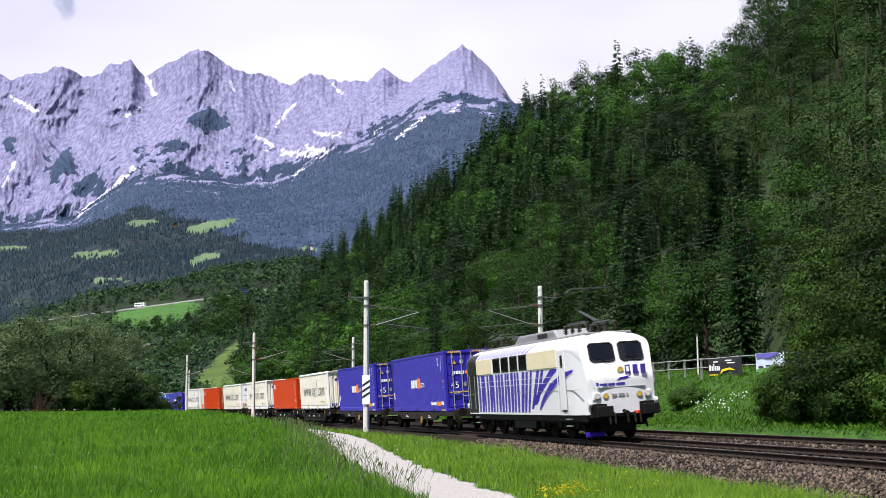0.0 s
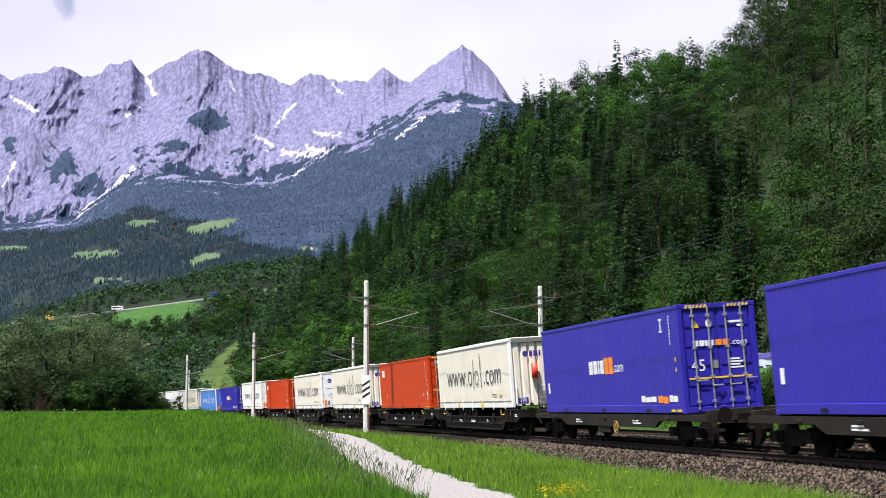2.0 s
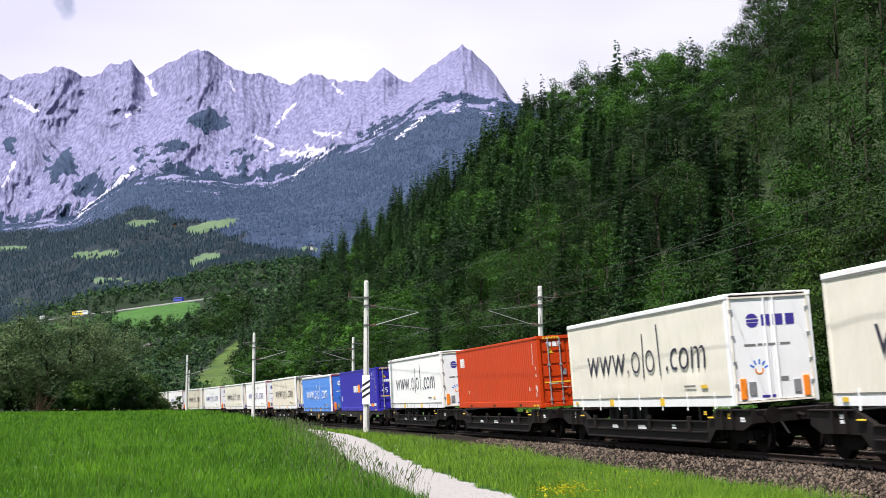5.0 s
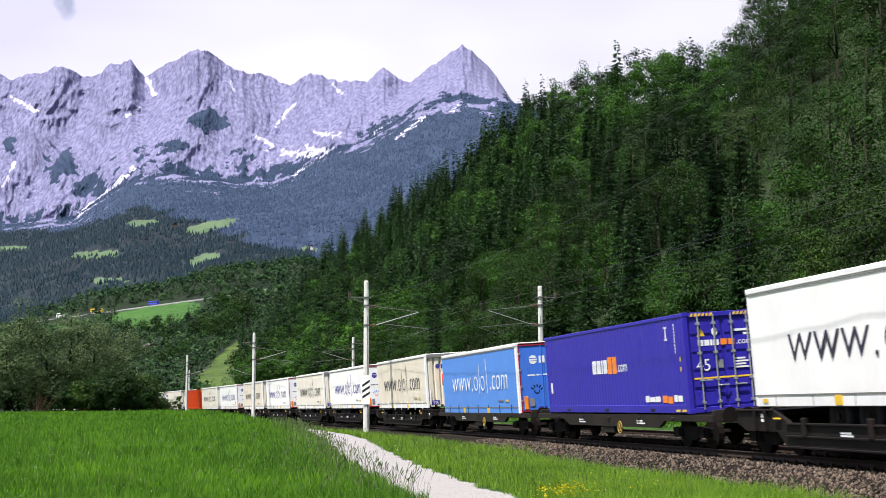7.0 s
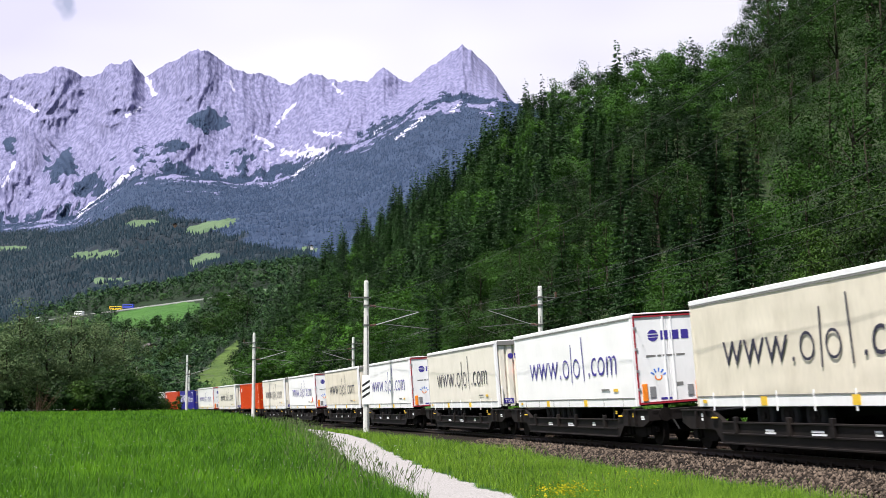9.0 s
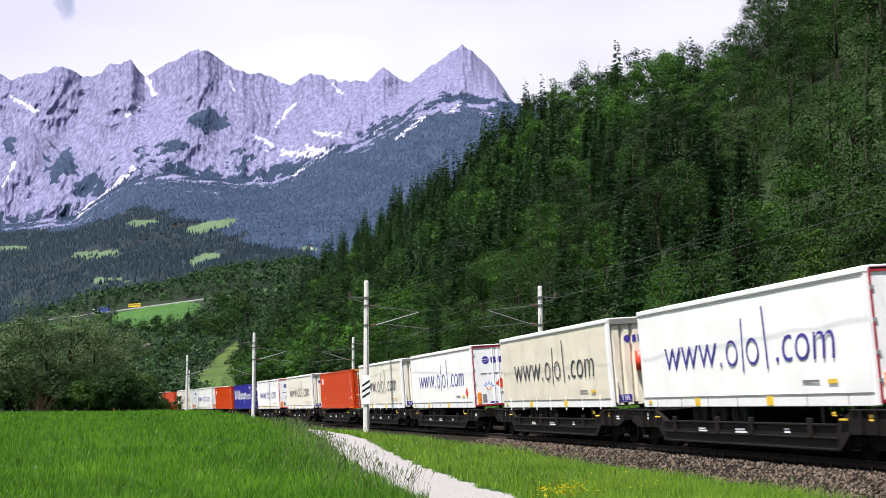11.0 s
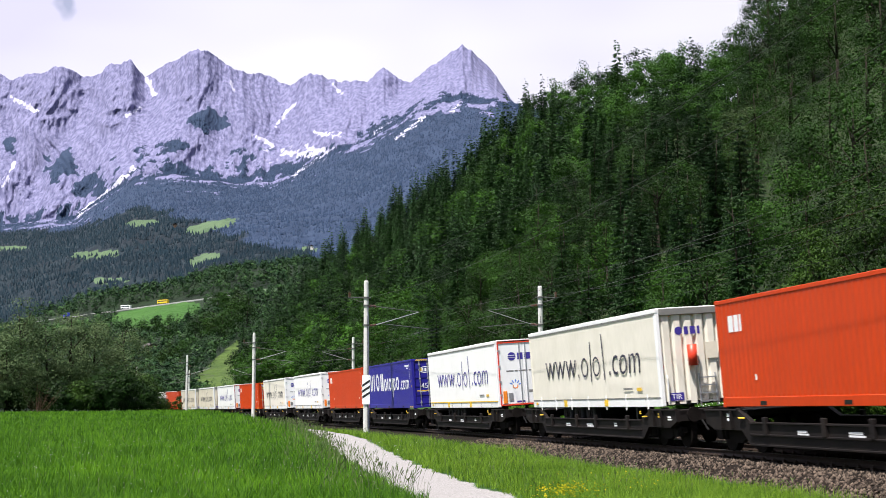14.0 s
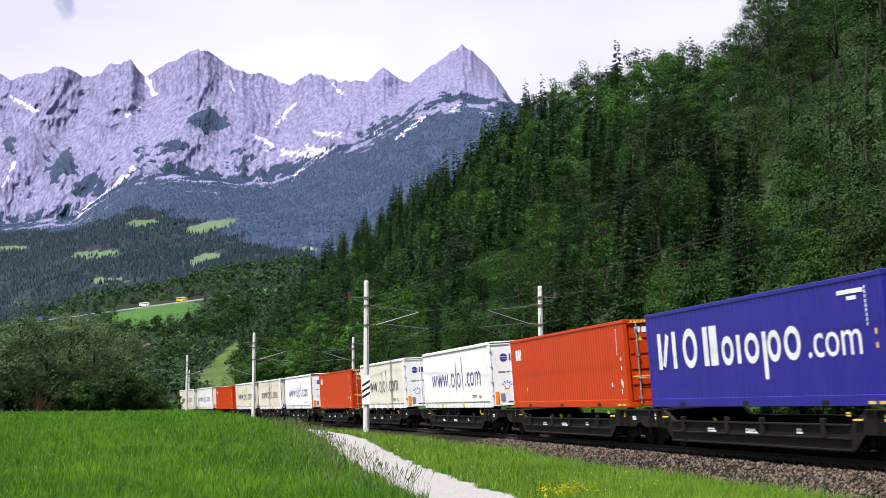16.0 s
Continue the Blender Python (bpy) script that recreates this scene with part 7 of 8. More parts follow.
def build_bank():
    """Shrubs, herbs and flowers on the bank across the track."""
    ra = np.random.RandomState(61)
    for s, u, h, r, lv, lb in ((25.4, -7.3, 7.4, 1.9, L_SHRUB, "tall leafy shrub on the bank beside the track"), (22.4, -7.4, 8.4, 2.4, L_SHRUB, "tall leafy shrub on the bank beside the track"), (19.2, -7.6, 8.8, 2.6, L_SHRUB, "tall leafy shrub on the bank beside the track"), (26.4, -6.2, 2.4, 1.1, L_SHRUB, "low leafy shrub on the bank beside the track"), (23.8, -6.1, 2.8, 1.3, L_SHRUB, "low leafy shrub on the bank beside the track"), (21.4, -6.2, 3.0, 1.4, L_SHRUB, "low leafy shrub on the bank beside the track"), (24.5, -12.0, 8.0, 2.8, L_BROAD, "dark leafy tree behind the shrubs of the bank"), (18.0, -5.9, 2.6, 1.3, L_SHRUB, "low leafy shrub on the bank beside the track"), (15.4, -6.3, 3.2, 1.7, L_SHRUB, "low leafy shrub on the bank beside the track"), (16.4, -8.0, 9.0, 2.7, L_SHRUB, "tall leafy shrub on the bank beside the track"), (38.5, -7.6, 1.1, 0.8, L_SHRUB, "low green bush on the grassy bank")):
        p = track(s, u, 0, False)
        z = float(land(np.array(p.x), np.array(p.y)))
        t = make_tree("bank_shrub", lb, "shrub", "shrubs on the bank", lv, broad_arrays(ra, h, r, 100, 230, 0.046, low=0.03, quads=False, skirt=0.4), h, r, ra)
        t.matrix_basis = Matrix.Translation((p.x, p.y, z - 0.15))
    n = 140000
    s = 4 + 76 * ra.rand(n) ** 1.3
    u = -4.5 - 9.5 * ra.rand(n) ** 1.1
    hh = np.where(ra.rand(n) < 0.12, 0.20, 0.10) * ra.uniform(0.5, 1.3, n)
    a = HEADING + BEND * s
    x, y = CX + (ARC - u) * np.cos(a), CY + (ARC - u) * np.sin(a)
    z = land(x, y)
    t = ra.rand(n) * 6.28
    lean = ra.uniform(0.2, 1.0, n)
    w = ra.uniform(0.010, 0.024, n) * (0.5 + s / 60)
    v = np.stack([np.stack([x - w * np.sin(t), y + w * np.cos(t), z], -1), np.stack([x + w * np.sin(t), y - w * np.cos(t), z + hh * 0.3], -1), np.stack([x + hh * lean * np.cos(t), y + hh * lean * np.sin(t), z + hh], -1)], 1)
    tagged(raw("bank_herbs", v.reshape(-1, 3), np.arange(n * 3).reshape(-1, 3), L_BANK), "lush herbs and grass covering the bank", "grass", kind="stuff")
    # white flowering bush
    n = 65
    s, u = 34 + ra.randn(n) * 1.4, -6.3 - np.abs(ra.randn(n)) * 0.8
    a = HEADING + BEND * s
    x, y = CX + (ARC - u) * np.cos(a), CY + (ARC - u) * np.sin(a)
    z = land(x, y) + 0.25 + ra.rand(n) * 0.5
    k = 5
    ang = np.arange(k) * 6.2832 / k
    rr = ra.uniform(0.015, 0.035, n)
    v = np.stack([x[:, None] + rr[:, None] * np.cos(ang), y[:, None] - 0.02 + 0 * ang, z[:, None] + rr[:, None] * np.sin(ang)], -1)
    f = (np.arange(n)[:, None, None] * k + np.array([(0, 1, 2), (0, 2, 3), (0, 3, 4)])[None]).reshape(-1, 3)
    tagged(raw("white_blossom", v.reshape(-1, 3), f, M_PETAL_W), "small white blossoms on the bank", "flowers", kind="stuff")


build_bank()


def build_grass():
    ra = np.random.RandomState(71)
    n = 330000
    d = np.exp(ra.uniform(math.log(20), math.log(150), n))
    b = ra.uniform(-0.37, 0.37, n)
    x, y = b * d, d
    s, u = su(x, y)
    gap = x - path_centre(y)
    ok = (np.abs(gap) > 0.95 + 0.2 * wave(x, y, 2.0, 4)) & (u > 3.9 - 1.3 * sstep(38, 58, y) + 0.35 * wave(x, y, 1.3, 6) + 0.9 * sstep(26, 20, y) + np.where(ra.rand(n) < 0.05, -0.8, 0))
    x, y, d, u, gap = x[ok], y[ok], d[ok], u[ok], gap[ok]
    n = len(x)
    z = land(x, y) - 0.02
    verge = gap > 0
    patch = wave(x, y, 5.0, 12)
    h = np.where(verge, 0.24 + 0.07 * patch, 0.27 + 0.05 * patch) * ra.uniform(0.45, 1.4, n)
    h = np.where((u < 8.5) & (y > 45), h * 1.35, h) * (0.75 + 0.25 * sstep(0.9, 2.0, np.abs(gap)))
    w = (0.0035 + 0.0028 * ra.rand(n)) * (d / 24) ** 0.9
    t = ra.rand(n) * 6.28
    lean = ra.uniform(0.05, 0.9, n)
    dx, dy = np.cos(t) * h * lean, np.sin(t) * h * lean
    # each blade shows its width to whoever looks across the meadow
    ax, ay = w * np.cos(t * 0.35 - 0.5), w * np.sin(t * 0.35 - 0.5)
    v = np.stack([np.stack([x - ax, y - ay, z], -1), np.stack([x + ax, y + ay, z], -1), np.stack([x + dx * 0.35 + ax * 0.8, y + dy * 0.35 + ay * 0.8, z + h * 0.6], -1), np.stack([x + dx * 0.35 - ax * 0.8, y + dy * 0.35 - ay * 0.8, z + h * 0.6], -1), np.stack([x + dx, y + dy, z + h], -1)], 1)
    for nm, sel, mt, lb in (("meadow_grass", ~verge, L_GRASS, "tall bright green meadow grass"), ("verge_grass", verge, L_VERGE, "yellow-green grass between the path and the track")):
        q = v[sel]
        m = len(q)
        f = (np.arange(m)[:, None, None] * 5 + np.array([(0, 1, 2), (0, 2, 3), (3, 2, 4)])[None]).reshape(-1, 3)
        # swards of paler and darker growth
        gx, gy = x[sel], y[sel]
        sward = 0.22 * wave(gx, gy, 9.0, 21) + 0.28 * wave(gx, gy * 0.5, 1.1, 22) + ra.uniform(-0.55, 0.55, m)
        tagged(raw(nm, q.reshape(-1, 3), f, mt, attrs={"tone": np.repeat(sward, 5)}), lb, "grass", kind="stuff")
    # flowering grasses: thin stalks with feathery heads
    n = 1900
    d = np.exp(ra.uniform(math.log(22), math.log(95), n))
    side = ra.rand(n)
    x = np.where(side < 0.55, path_centre(d) - 0.85 - np.abs(ra.randn(n)) * 1.0, np.where(side < 0.8, path_centre(d) + 1.1 + ra.rand(n) * 5, ra.uniform(-0.33, -0.05, n) * d))
    s, u = su(x, d)
    ok = u > 3.6
    x, d, side = x[ok], d[ok], side[ok]
    n = len(x)
    z = land(x, d)
    h = ra.uniform(0.38, 0.72, n) * np.where(side > 0.55, 0.72, 1)
    t = ra.rand(n) * 6.28
    lean = ra.uniform(0.1, 0.6, n)
    lx, ly = np.cos(t) * h * lean, np.sin(t) * h * lean
    w = 0.0019 * (d / 24)
    hw = ra.uniform(0.006, 0.014, n) * (d / 30) ** 0.5
    top = np.stack([x + lx, d + ly, z + h], -1)
    mid = np.stack([x + lx * 0.7, d + ly * 0.7, z + h * 0.80], -1)
    e = np.stack([np.ones(n), np.zeros(n), np.zeros(n)], -1)
    v = np.stack([np.stack([x - w, d, z], -1), np.stack([x + w, d, z], -1), mid + e * w[:, None], mid - e * w[:, None], mid * 0.45 + top * 0.55 + e * hw[:, None], top, mid * 0.45 + top * 0.55 - e * hw[:, None]], 1)
    f = (np.arange(n)[:, None, None] * 7 + np.array([(0, 1, 2), (0, 2, 3), (3, 2, 4), (3, 4, 6), (6, 4, 5)])[None]).reshape(-1, 3)
    tagged(raw("seeding_grass", v.reshape(-1, 3), f, L_SEED), "brownish flowering grasses along the path and in the meadow", "grass", kind="stuff")
    # flowers
    for nm, mt, cnt, fn, size, lb in (("yellow_flowers", M_PETAL_Y, 330, lambda k: (2.14 + ra.randn(k) * 0.26, 22.9 + ra.randn(k) * 0.5), 0.015, "yellow wild flowers in the verge"), ("yellow_flowers", M_PETAL_Y, 110, lambda k: (ra.uniform(2.2, 4.2, k), ra.uniform(22.5, 28, k)), 0.012, "scattered yellow flowers in the verge"), ("meadow_flowers", M_PETAL_W, 700, lambda k: (ra.uniform(-15, -1.0, k), ra.uniform(22, 52, k)), 0.009, "tiny pale flowers in the meadow")):
        px, py = fn(cnt)
        pz = land(px, py) + (ra.uniform(0.10, 0.30, cnt) if mt is M_PETAL_Y else ra.uniform(0.22, 0.36, cnt))
        k = 6
        ang = np.arange(k) * 6.2832 / k
        rr = size * ra.uniform(0.6, 1.3, cnt)
        tl = ra.uniform(0.3, 1.0, cnt)
        v = np.stack([px[:, None] + rr[:, None] * np.cos(ang), py[:, None] - rr[:, None] * np.sin(ang) * (1 - tl[:, None]), pz[:, None] + rr[:, None] * np.sin(ang) * tl[:, None]], -1)
        f = (np.arange(cnt)[:, None, None] * k + np.array([(0, 1, 2), (0, 2, 3), (0, 3, 4), (0, 4, 5)])[None]).reshape(-1, 3)
        tagged(raw(nm, v.reshape(-1, 3), f, mt), lb, "flowers", kind="stuff")


build_grass()

# ------------------------------------------------------------------ overhead line
M_MAST = material("mast_concrete", (0.56, 0.55, 0.53), 0.8, 0.12, 2.0, 24.0, 0.2, dirt=(0.30, 0.29, 0.27), dirt_amount=0.5)
M_IRON = material("line_iron", (0.10, 0.10, 0.10), 0.6, 0.2, 4.0, 30.0, metal=0.4)
M_STEELGREY = material("bracket_grey", (0.30, 0.30, 0.30), 0.5, 0.15, 4.0, 30.0, metal=0.4)
M_WIRE = material("wire_dark", (0.015, 0.015, 0.015), 0.5, 0.1, 4.0, 30.0)
M_SIGNW = material("sign_white", (0.80, 0.80, 0.80), 0.4, 0.04, 3.0, 20.0)
M_SIGNB = material("sign_black", (0.012, 0.012, 0.013), 0.4, 0.04, 3.0, 20.0)
M_INSUL = material("insulator_glaze", (0.10, 0.05, 0.035), 0.2, 0.1, 4.0, 20.0)


def rod(name, a, b, r, mat, parent, n=6):
    bm = bmesh.new()
    tube(bm, a, b, r, n=n)
    return part(name, bm, mat, parent)


def insul(a, b, parent):
    """A string of ribbed insulators."""
    a, b = Vector(a), Vector(b)
    bm = bmesh.new()
    tube(bm, a, b, 0.035, n=8)
    for i in range(5):
        p = a.lerp(b, (i + 0.5) / 5)
        q = a.lerp(b, (i + 0.85) / 5)
        tube(bm, p, q, 0.085, n=10)
    part("insulator", bm, M_INSUL, parent)


def make_mast(reach, sign, top=9.4):
    """A tapered concrete mast; x along the line, y towards the track it serves by sign."""
    m = thing("catenary_mast", "tapered pale concrete catenary mast with brackets and insulators", "mast", "masts of the overhead line")
    bm = bmesh.new()
    tube(bm, (0, 0, -0.8), (0, 0, top - 0.10), 0.20, 0.145, 14)
    tube(bm, (0, 0, top - 0.10), (0, 0, top), 0.145, 0.11, 14)
    part("shaft", bm, M_MAST, m, smooth=False)
    for z in (6.35, 7.58, 8.08):
        bm = bmesh.new()
        tube(bm, (0, 0, z - 0.05), (0, 0, z + 0.05), 0.21, n=12)
        part("clamp_band", bm, M_IRON, m)
    s = sign
    insul((0, s * 0.20, 7.58), (0, s * 0.62, 7.54), m)
    insul((0, s * 0.20, 6.33), (0, s * 0.62, 6.38), m)
    rod("bracket_tube", (0, s * 0.6, 6.38), (0, s * reach, 7.2), 0.024, M_STEELGREY, m, 8)
    rod("top_tie", (0, s * 0.6, 7.54), (0, s * reach, 7.22), 0.022, M_IRON, m)
    rod("steady_tube", (0, s * 1.0, 6.45), (0, s * (reach + 0.7), 6.15), 0.022, M_IRON, m)
    rod("steady_arm", (0, s * (reach + 0.7), 6.15), (0, s * (reach - 0.5), 5.78), 0.014, M_IRON, m)
    rod("feeder_arm", (0, -s * 1.15, 8.08), (0, s * 0.3, 8.08), 0.04, M_IRON, m)
    rod("feeder_stay", (0, -s * 1.15, 8.06), (0, -s * 0.2, 7.78), 0.02, M_IRON, m)
    insul((0, -s * 1.05, 8.09), (0, -s * 1.05, 8.43), m)
    rod("spike", (0, 0, top), (0, 0, top + 0.28), 0.018, M_IRON, m)
    rod("earth_wire", (0.20, s * 0.05, 0.0), (0.16, s * 0.05, 6.9), 0.012, M_IRON, m)
    return m


NEAR_U, FAR_U = 3.35, -7.45
NEAR_S = [-1.0, 61.6, 118.2, 176.5, 234.0]
FAR_S = [1.0, 59.7, 118.8, 180.0, 238.0]


def build_overhead():
    src = {}
    for us, ss, sign, reach in ((NEAR_U, NEAR_S, 1, 3.35), (FAR_U, FAR_S, -1, 3.4)):
        for s in ss:
            m = track_pose(s, False)
            m.translation = track(s, us, -0.05, False)
            if us not in src:
                src[us] = make_mast(reach, sign, 9.15 if sign > 0 else 8.8)
                src[us].matrix_basis = m
            else:
                copy_thing(src[us], m)
    # marker plate on the second near mast
    p = track(61.6, NEAR_U, 0, False)
    sg = thing("marker_sign", "white plate with three slanting black bars fixed to a mast", "sign")
    part("plate", bevelled(boxes((-0.24, 0.24, -0.012, 0.012, 1.35, 3.15)), 0.008, 1), M_SIGNW, sg)
    for i in range(3):
        bm = bmesh.new()
        z = 1.70 + i * 0.36
        prism(bm, [(-0.235, z), (0.235, z + 0.30), (0.235, z + 0.45), (-0.235, z + 0.15)], -0.020, -0.014)
        bmesh.ops.recalc_face_normals(bm, faces=bm.faces)
        part("black_bar", bm, M_SIGNB, sg)
    sg.matrix_basis = Matrix.Translation((p.x, p.y - 0.23, 0.05))
    # wires from mast to mast
    for us, ss, sign in ((NEAR_U, NEAR_S, 1), (FAR_U, FAR_S, -1)):
        tu = 0.0 if sign > 0 else -4.05
        ws = thing("overhead_wires", "thin dark contact, carrier and feeder wires hung between masts", "wire", kind="structure")
        for a, b in zip(ss[:-1], ss[1:]):
            for nm, u, z, sag, r in (("carrier_wire", tu, 7.2, 0.95, 0.0045), ("contact_wire", tu + 0.15 * sign, 5.76, 0.05, 0.0045), ("feeder_wire", us - sign * 0.15, 9.35 if sign > 0 else 9.0, 0.55, 0.007), ("return_wire", us - sign * 0.15, 8.05, 0.75, 0.007)):
                bm = bmesh.new()
                pts = []
                for i in range(17):
                    t = i / 16
                    pts.append(track(a + (b - a) * t, u, z - sag * 4 * t * (1 - t), False))
                for i in range(16):
                    tube(bm, pts[i], pts[i + 1], r, n=4, caps=False)
                part(nm, bm, M_WIRE, ws)
            for i in range(1, 8):
                t = i / 8
                pa = track(a + (b - a) * t, tu, 7.2 - 0.95 * 4 * t * (1 - t), False)
                pb = track(a + (b - a) * t, tu, 5.76, False)
                rod("dropper", pa, pb, 0.003, M_WIRE, ws, 4)


build_overhead()

# ------------------------------------------------------------------ fence and banners on the bank
M_RAILING = material("fence_wood", (0.26, 0.26, 0.25), 0.8, 0.2, 3.0, 30.0, 0.3)
M_POST = material("fence_post_grey", (0.20, 0.20, 0.20), 0.8, 0.2, 3.0, 30.0, 0.2)
M_CLOTH = [material("banner_black", (0.015, 0.015, 0.016), 0.5, 0.1, 2.0, 12.0), material("banner_pale", (0.55, 0.62, 0.75), 0.5, 0.1, 2.0, 12.0), material("banner_violet", (0.12, 0.10, 0.42), 0.5, 0.1, 2.0, 12.0), material("banner_leaf", (0.10, 0.25, 0.06), 0.5, 0.1, 2.0, 12.0)]


def banner_cloth(parent, name, x0, x1, z0, z1, mat, y=0.0):
    nx, nz = 16, 5
    X, Z = np.meshgrid(np.linspace(x0, x1, nx), np.linspace(z0, z1, nz))
    Y = y + 0.02 * np.sin(X * 5.0) * np.sin((Z - z0) / (z1 - z0) * 3.14)
    idx = np.arange(nx * nz).reshape(nz, nx)
    f = np.stack([idx[:-1, :-1], idx[:-1, 1:], idx[1:, 1:], idx[1:, :-1]], -1).reshape(-1, 4)
    a = np.stack([X, Y, Z], -1).reshape(-1, 3)
    b = a + (0, 0.012, 0)
    return raw(name, np.concatenate([a, b]), np.concatenate([f, f[:, ::-1] + nx * nz]), mat, parent, smooth=True)


def build_fence():
    """A low fence along the top of the bank, between two seen corners."""
    A, B = Vector((11.5, 70.0)), Vector((15.9, 57.0))
    d = B - A
    L = d.length
    ang = math.degrees(math.atan2(d.y, d.x))
    za = float(land(np.array(A.x), np.array(A.y)))
    zb = float(land(np.array(B.x), np.array(B.y))) - 0.35
    f = thing("bank_fence", "low grey fence with posts and two rails on the bank", "fence")
    f.matrix_basis = pose(A.x, A.y, za, 0, 0, ang)
    n = 8
    for i in range(n + 1):
        x = L * i / n
        part("post", bevelled(boxes((x - 0.045, x + 0.045, -0.045, 0.045, -0.5 + (zb - za) * i / n, 1.12 + (zb - za) * i / n)), 0.01, 1), M_POST, f)
    for z in (0.62, 1.05):
        for i in range(n):
            bm = bmesh.new()
            tube(bm, (L * i / n, -0.06, z + (zb - za) * i / n + 0.02 * (i % 2)), (L * (i + 1) / n, -0.06, z + (zb - za) * (i + 1) / n + 0.02 * ((i + 1) % 2)), 0.022, n=7)
            part("rail", bm, M_RAILING, f)
    b1 = thing("advertising_banner", "black advertising banner with white and yellow shapes on the fence", "banner")
    b1.matrix_basis = pose(A.x, A.y, za, 0, 0, ang)
    banner_cloth(b1, "cloth", L * 0.44, L * 0.665, 0.15, 1.05, M_CLOTH[0], -0.12)
    x0 = L * 0.45
    film_shapes = [rect(0, 0.18, 0.16, 0.46), rect(0.22, 0.18, 0.34, 0.40), rect(0.40, 0.18, 0.48, 0.52), rect(0.54, 0.18, 0.68, 0.40), rect(0.74, 0.18, 0.88, 0.40), rect(0.94, 0.18, 1.02, 0.40), rect(0.4, 0.58, 0.85, 0.64), rect(1.5, 0.62, 2.1, 0.68), rect(1.7, 0.50, 2.4, 0.55)]
    bm = flat_shapes(film_shapes)
    o = part("white_shapes", bm, M_SIGNW, b1)
    o.matrix_basis = pose(x0, -0.150, 0.28, 90, 0, 0)
    o = part("yellow_band", flat_shapes([[(0.9, 0.0), (1.3, 0.22), (1.9, 0.30), (2.5, 0.24), (1.9, 0.40), (1.2, 0.32)], rect(0, 0.02, 0.8, 0.10)]), M_PETAL_Y, b1)
    o.matrix_basis = pose(x0, -0.150, 0.18, 90, 0, 0)
    b2 = thing("advertising_banner", "pale picture banner with blue, white and green areas on the fence", "banner")
    b2.matrix_basis = pose(A.x, A.y, za + 0.05, 0, 0, ang)
    banner_cloth(b2, "cloth", L * 0.755, L * 0.925, 0.10, 1.10, M_CLOTH[1], -0.12)
    for nm, pl, mt in (("violet_area", [[(0.0, 0.8), (0.9, 0.72), (1.9, 0.85), (1.9, 0.97), (0.0, 0.97)]], M_CLOTH[2]), ("green_area", [[(0.0, 0.0), (1.9, 0.0), (1.9, 0.35), (1.3, 0.42), (0.9, 0.25), (0.4, 0.33), (0.0, 0.22)]], M_CLOTH[3]), ("dark_area", [rect(0.2, 0.3, 0.6, 0.38), rect(0.8, 0.34, 1.2, 0.42), rect(1.4, 0.08, 1.7, 0.3)], M_CLOTH[0])):
        o = part(nm, flat_shapes(pl), mt, b2)
        o.matrix_basis = pose(L * 0.762, -0.155 if nm != "dark_area" else -0.162, 0.12, 90, 0, 0)
    for i in range(5):
        st = thing("coloured_stake", "leaning coloured stake stuck in the ground beside the fence", "stake", "stakes beside the fence")
        part("stick", bevelled(boxes((-0.035, 0.035, -0.02, 0.02, -0.3, 0.9)), 0.006, 1), (M_CLOTH[2], M_SIGNW, P_STAKE)[i % 3], st)
        st.matrix_basis = pose(B.x + 0.18 + i * 0.16, B.y + 0.2, zb, 0, (-14, 6, -4, 10, -8)[i], ang)
    lamp = thing("lamp_post", "slim pale grey post standing behind the fence", "post")
    bm = bmesh.new()
    tube(bm, (0, 0, -0.5), (0, 0, 2.1), 0.045, 0.04, 10)
    part("shaft", bm, M_MAST, lamp)
    rod("cap", (0, 0, 2.1), (0, 0, 2.2), 0.07, M_IRON, lamp, 10)
    q = (1232 - 784) / F_PX
    lamp.matrix_basis = Matrix.Translation((q * 67, 67, float(land(np.array(q * 67), np.array(67.0)))))


P_STAKE = material("stake_orange", (0.55, 0.16, 0.03), 0.6, 0.1, 3.0, 20.0)
build_fence()

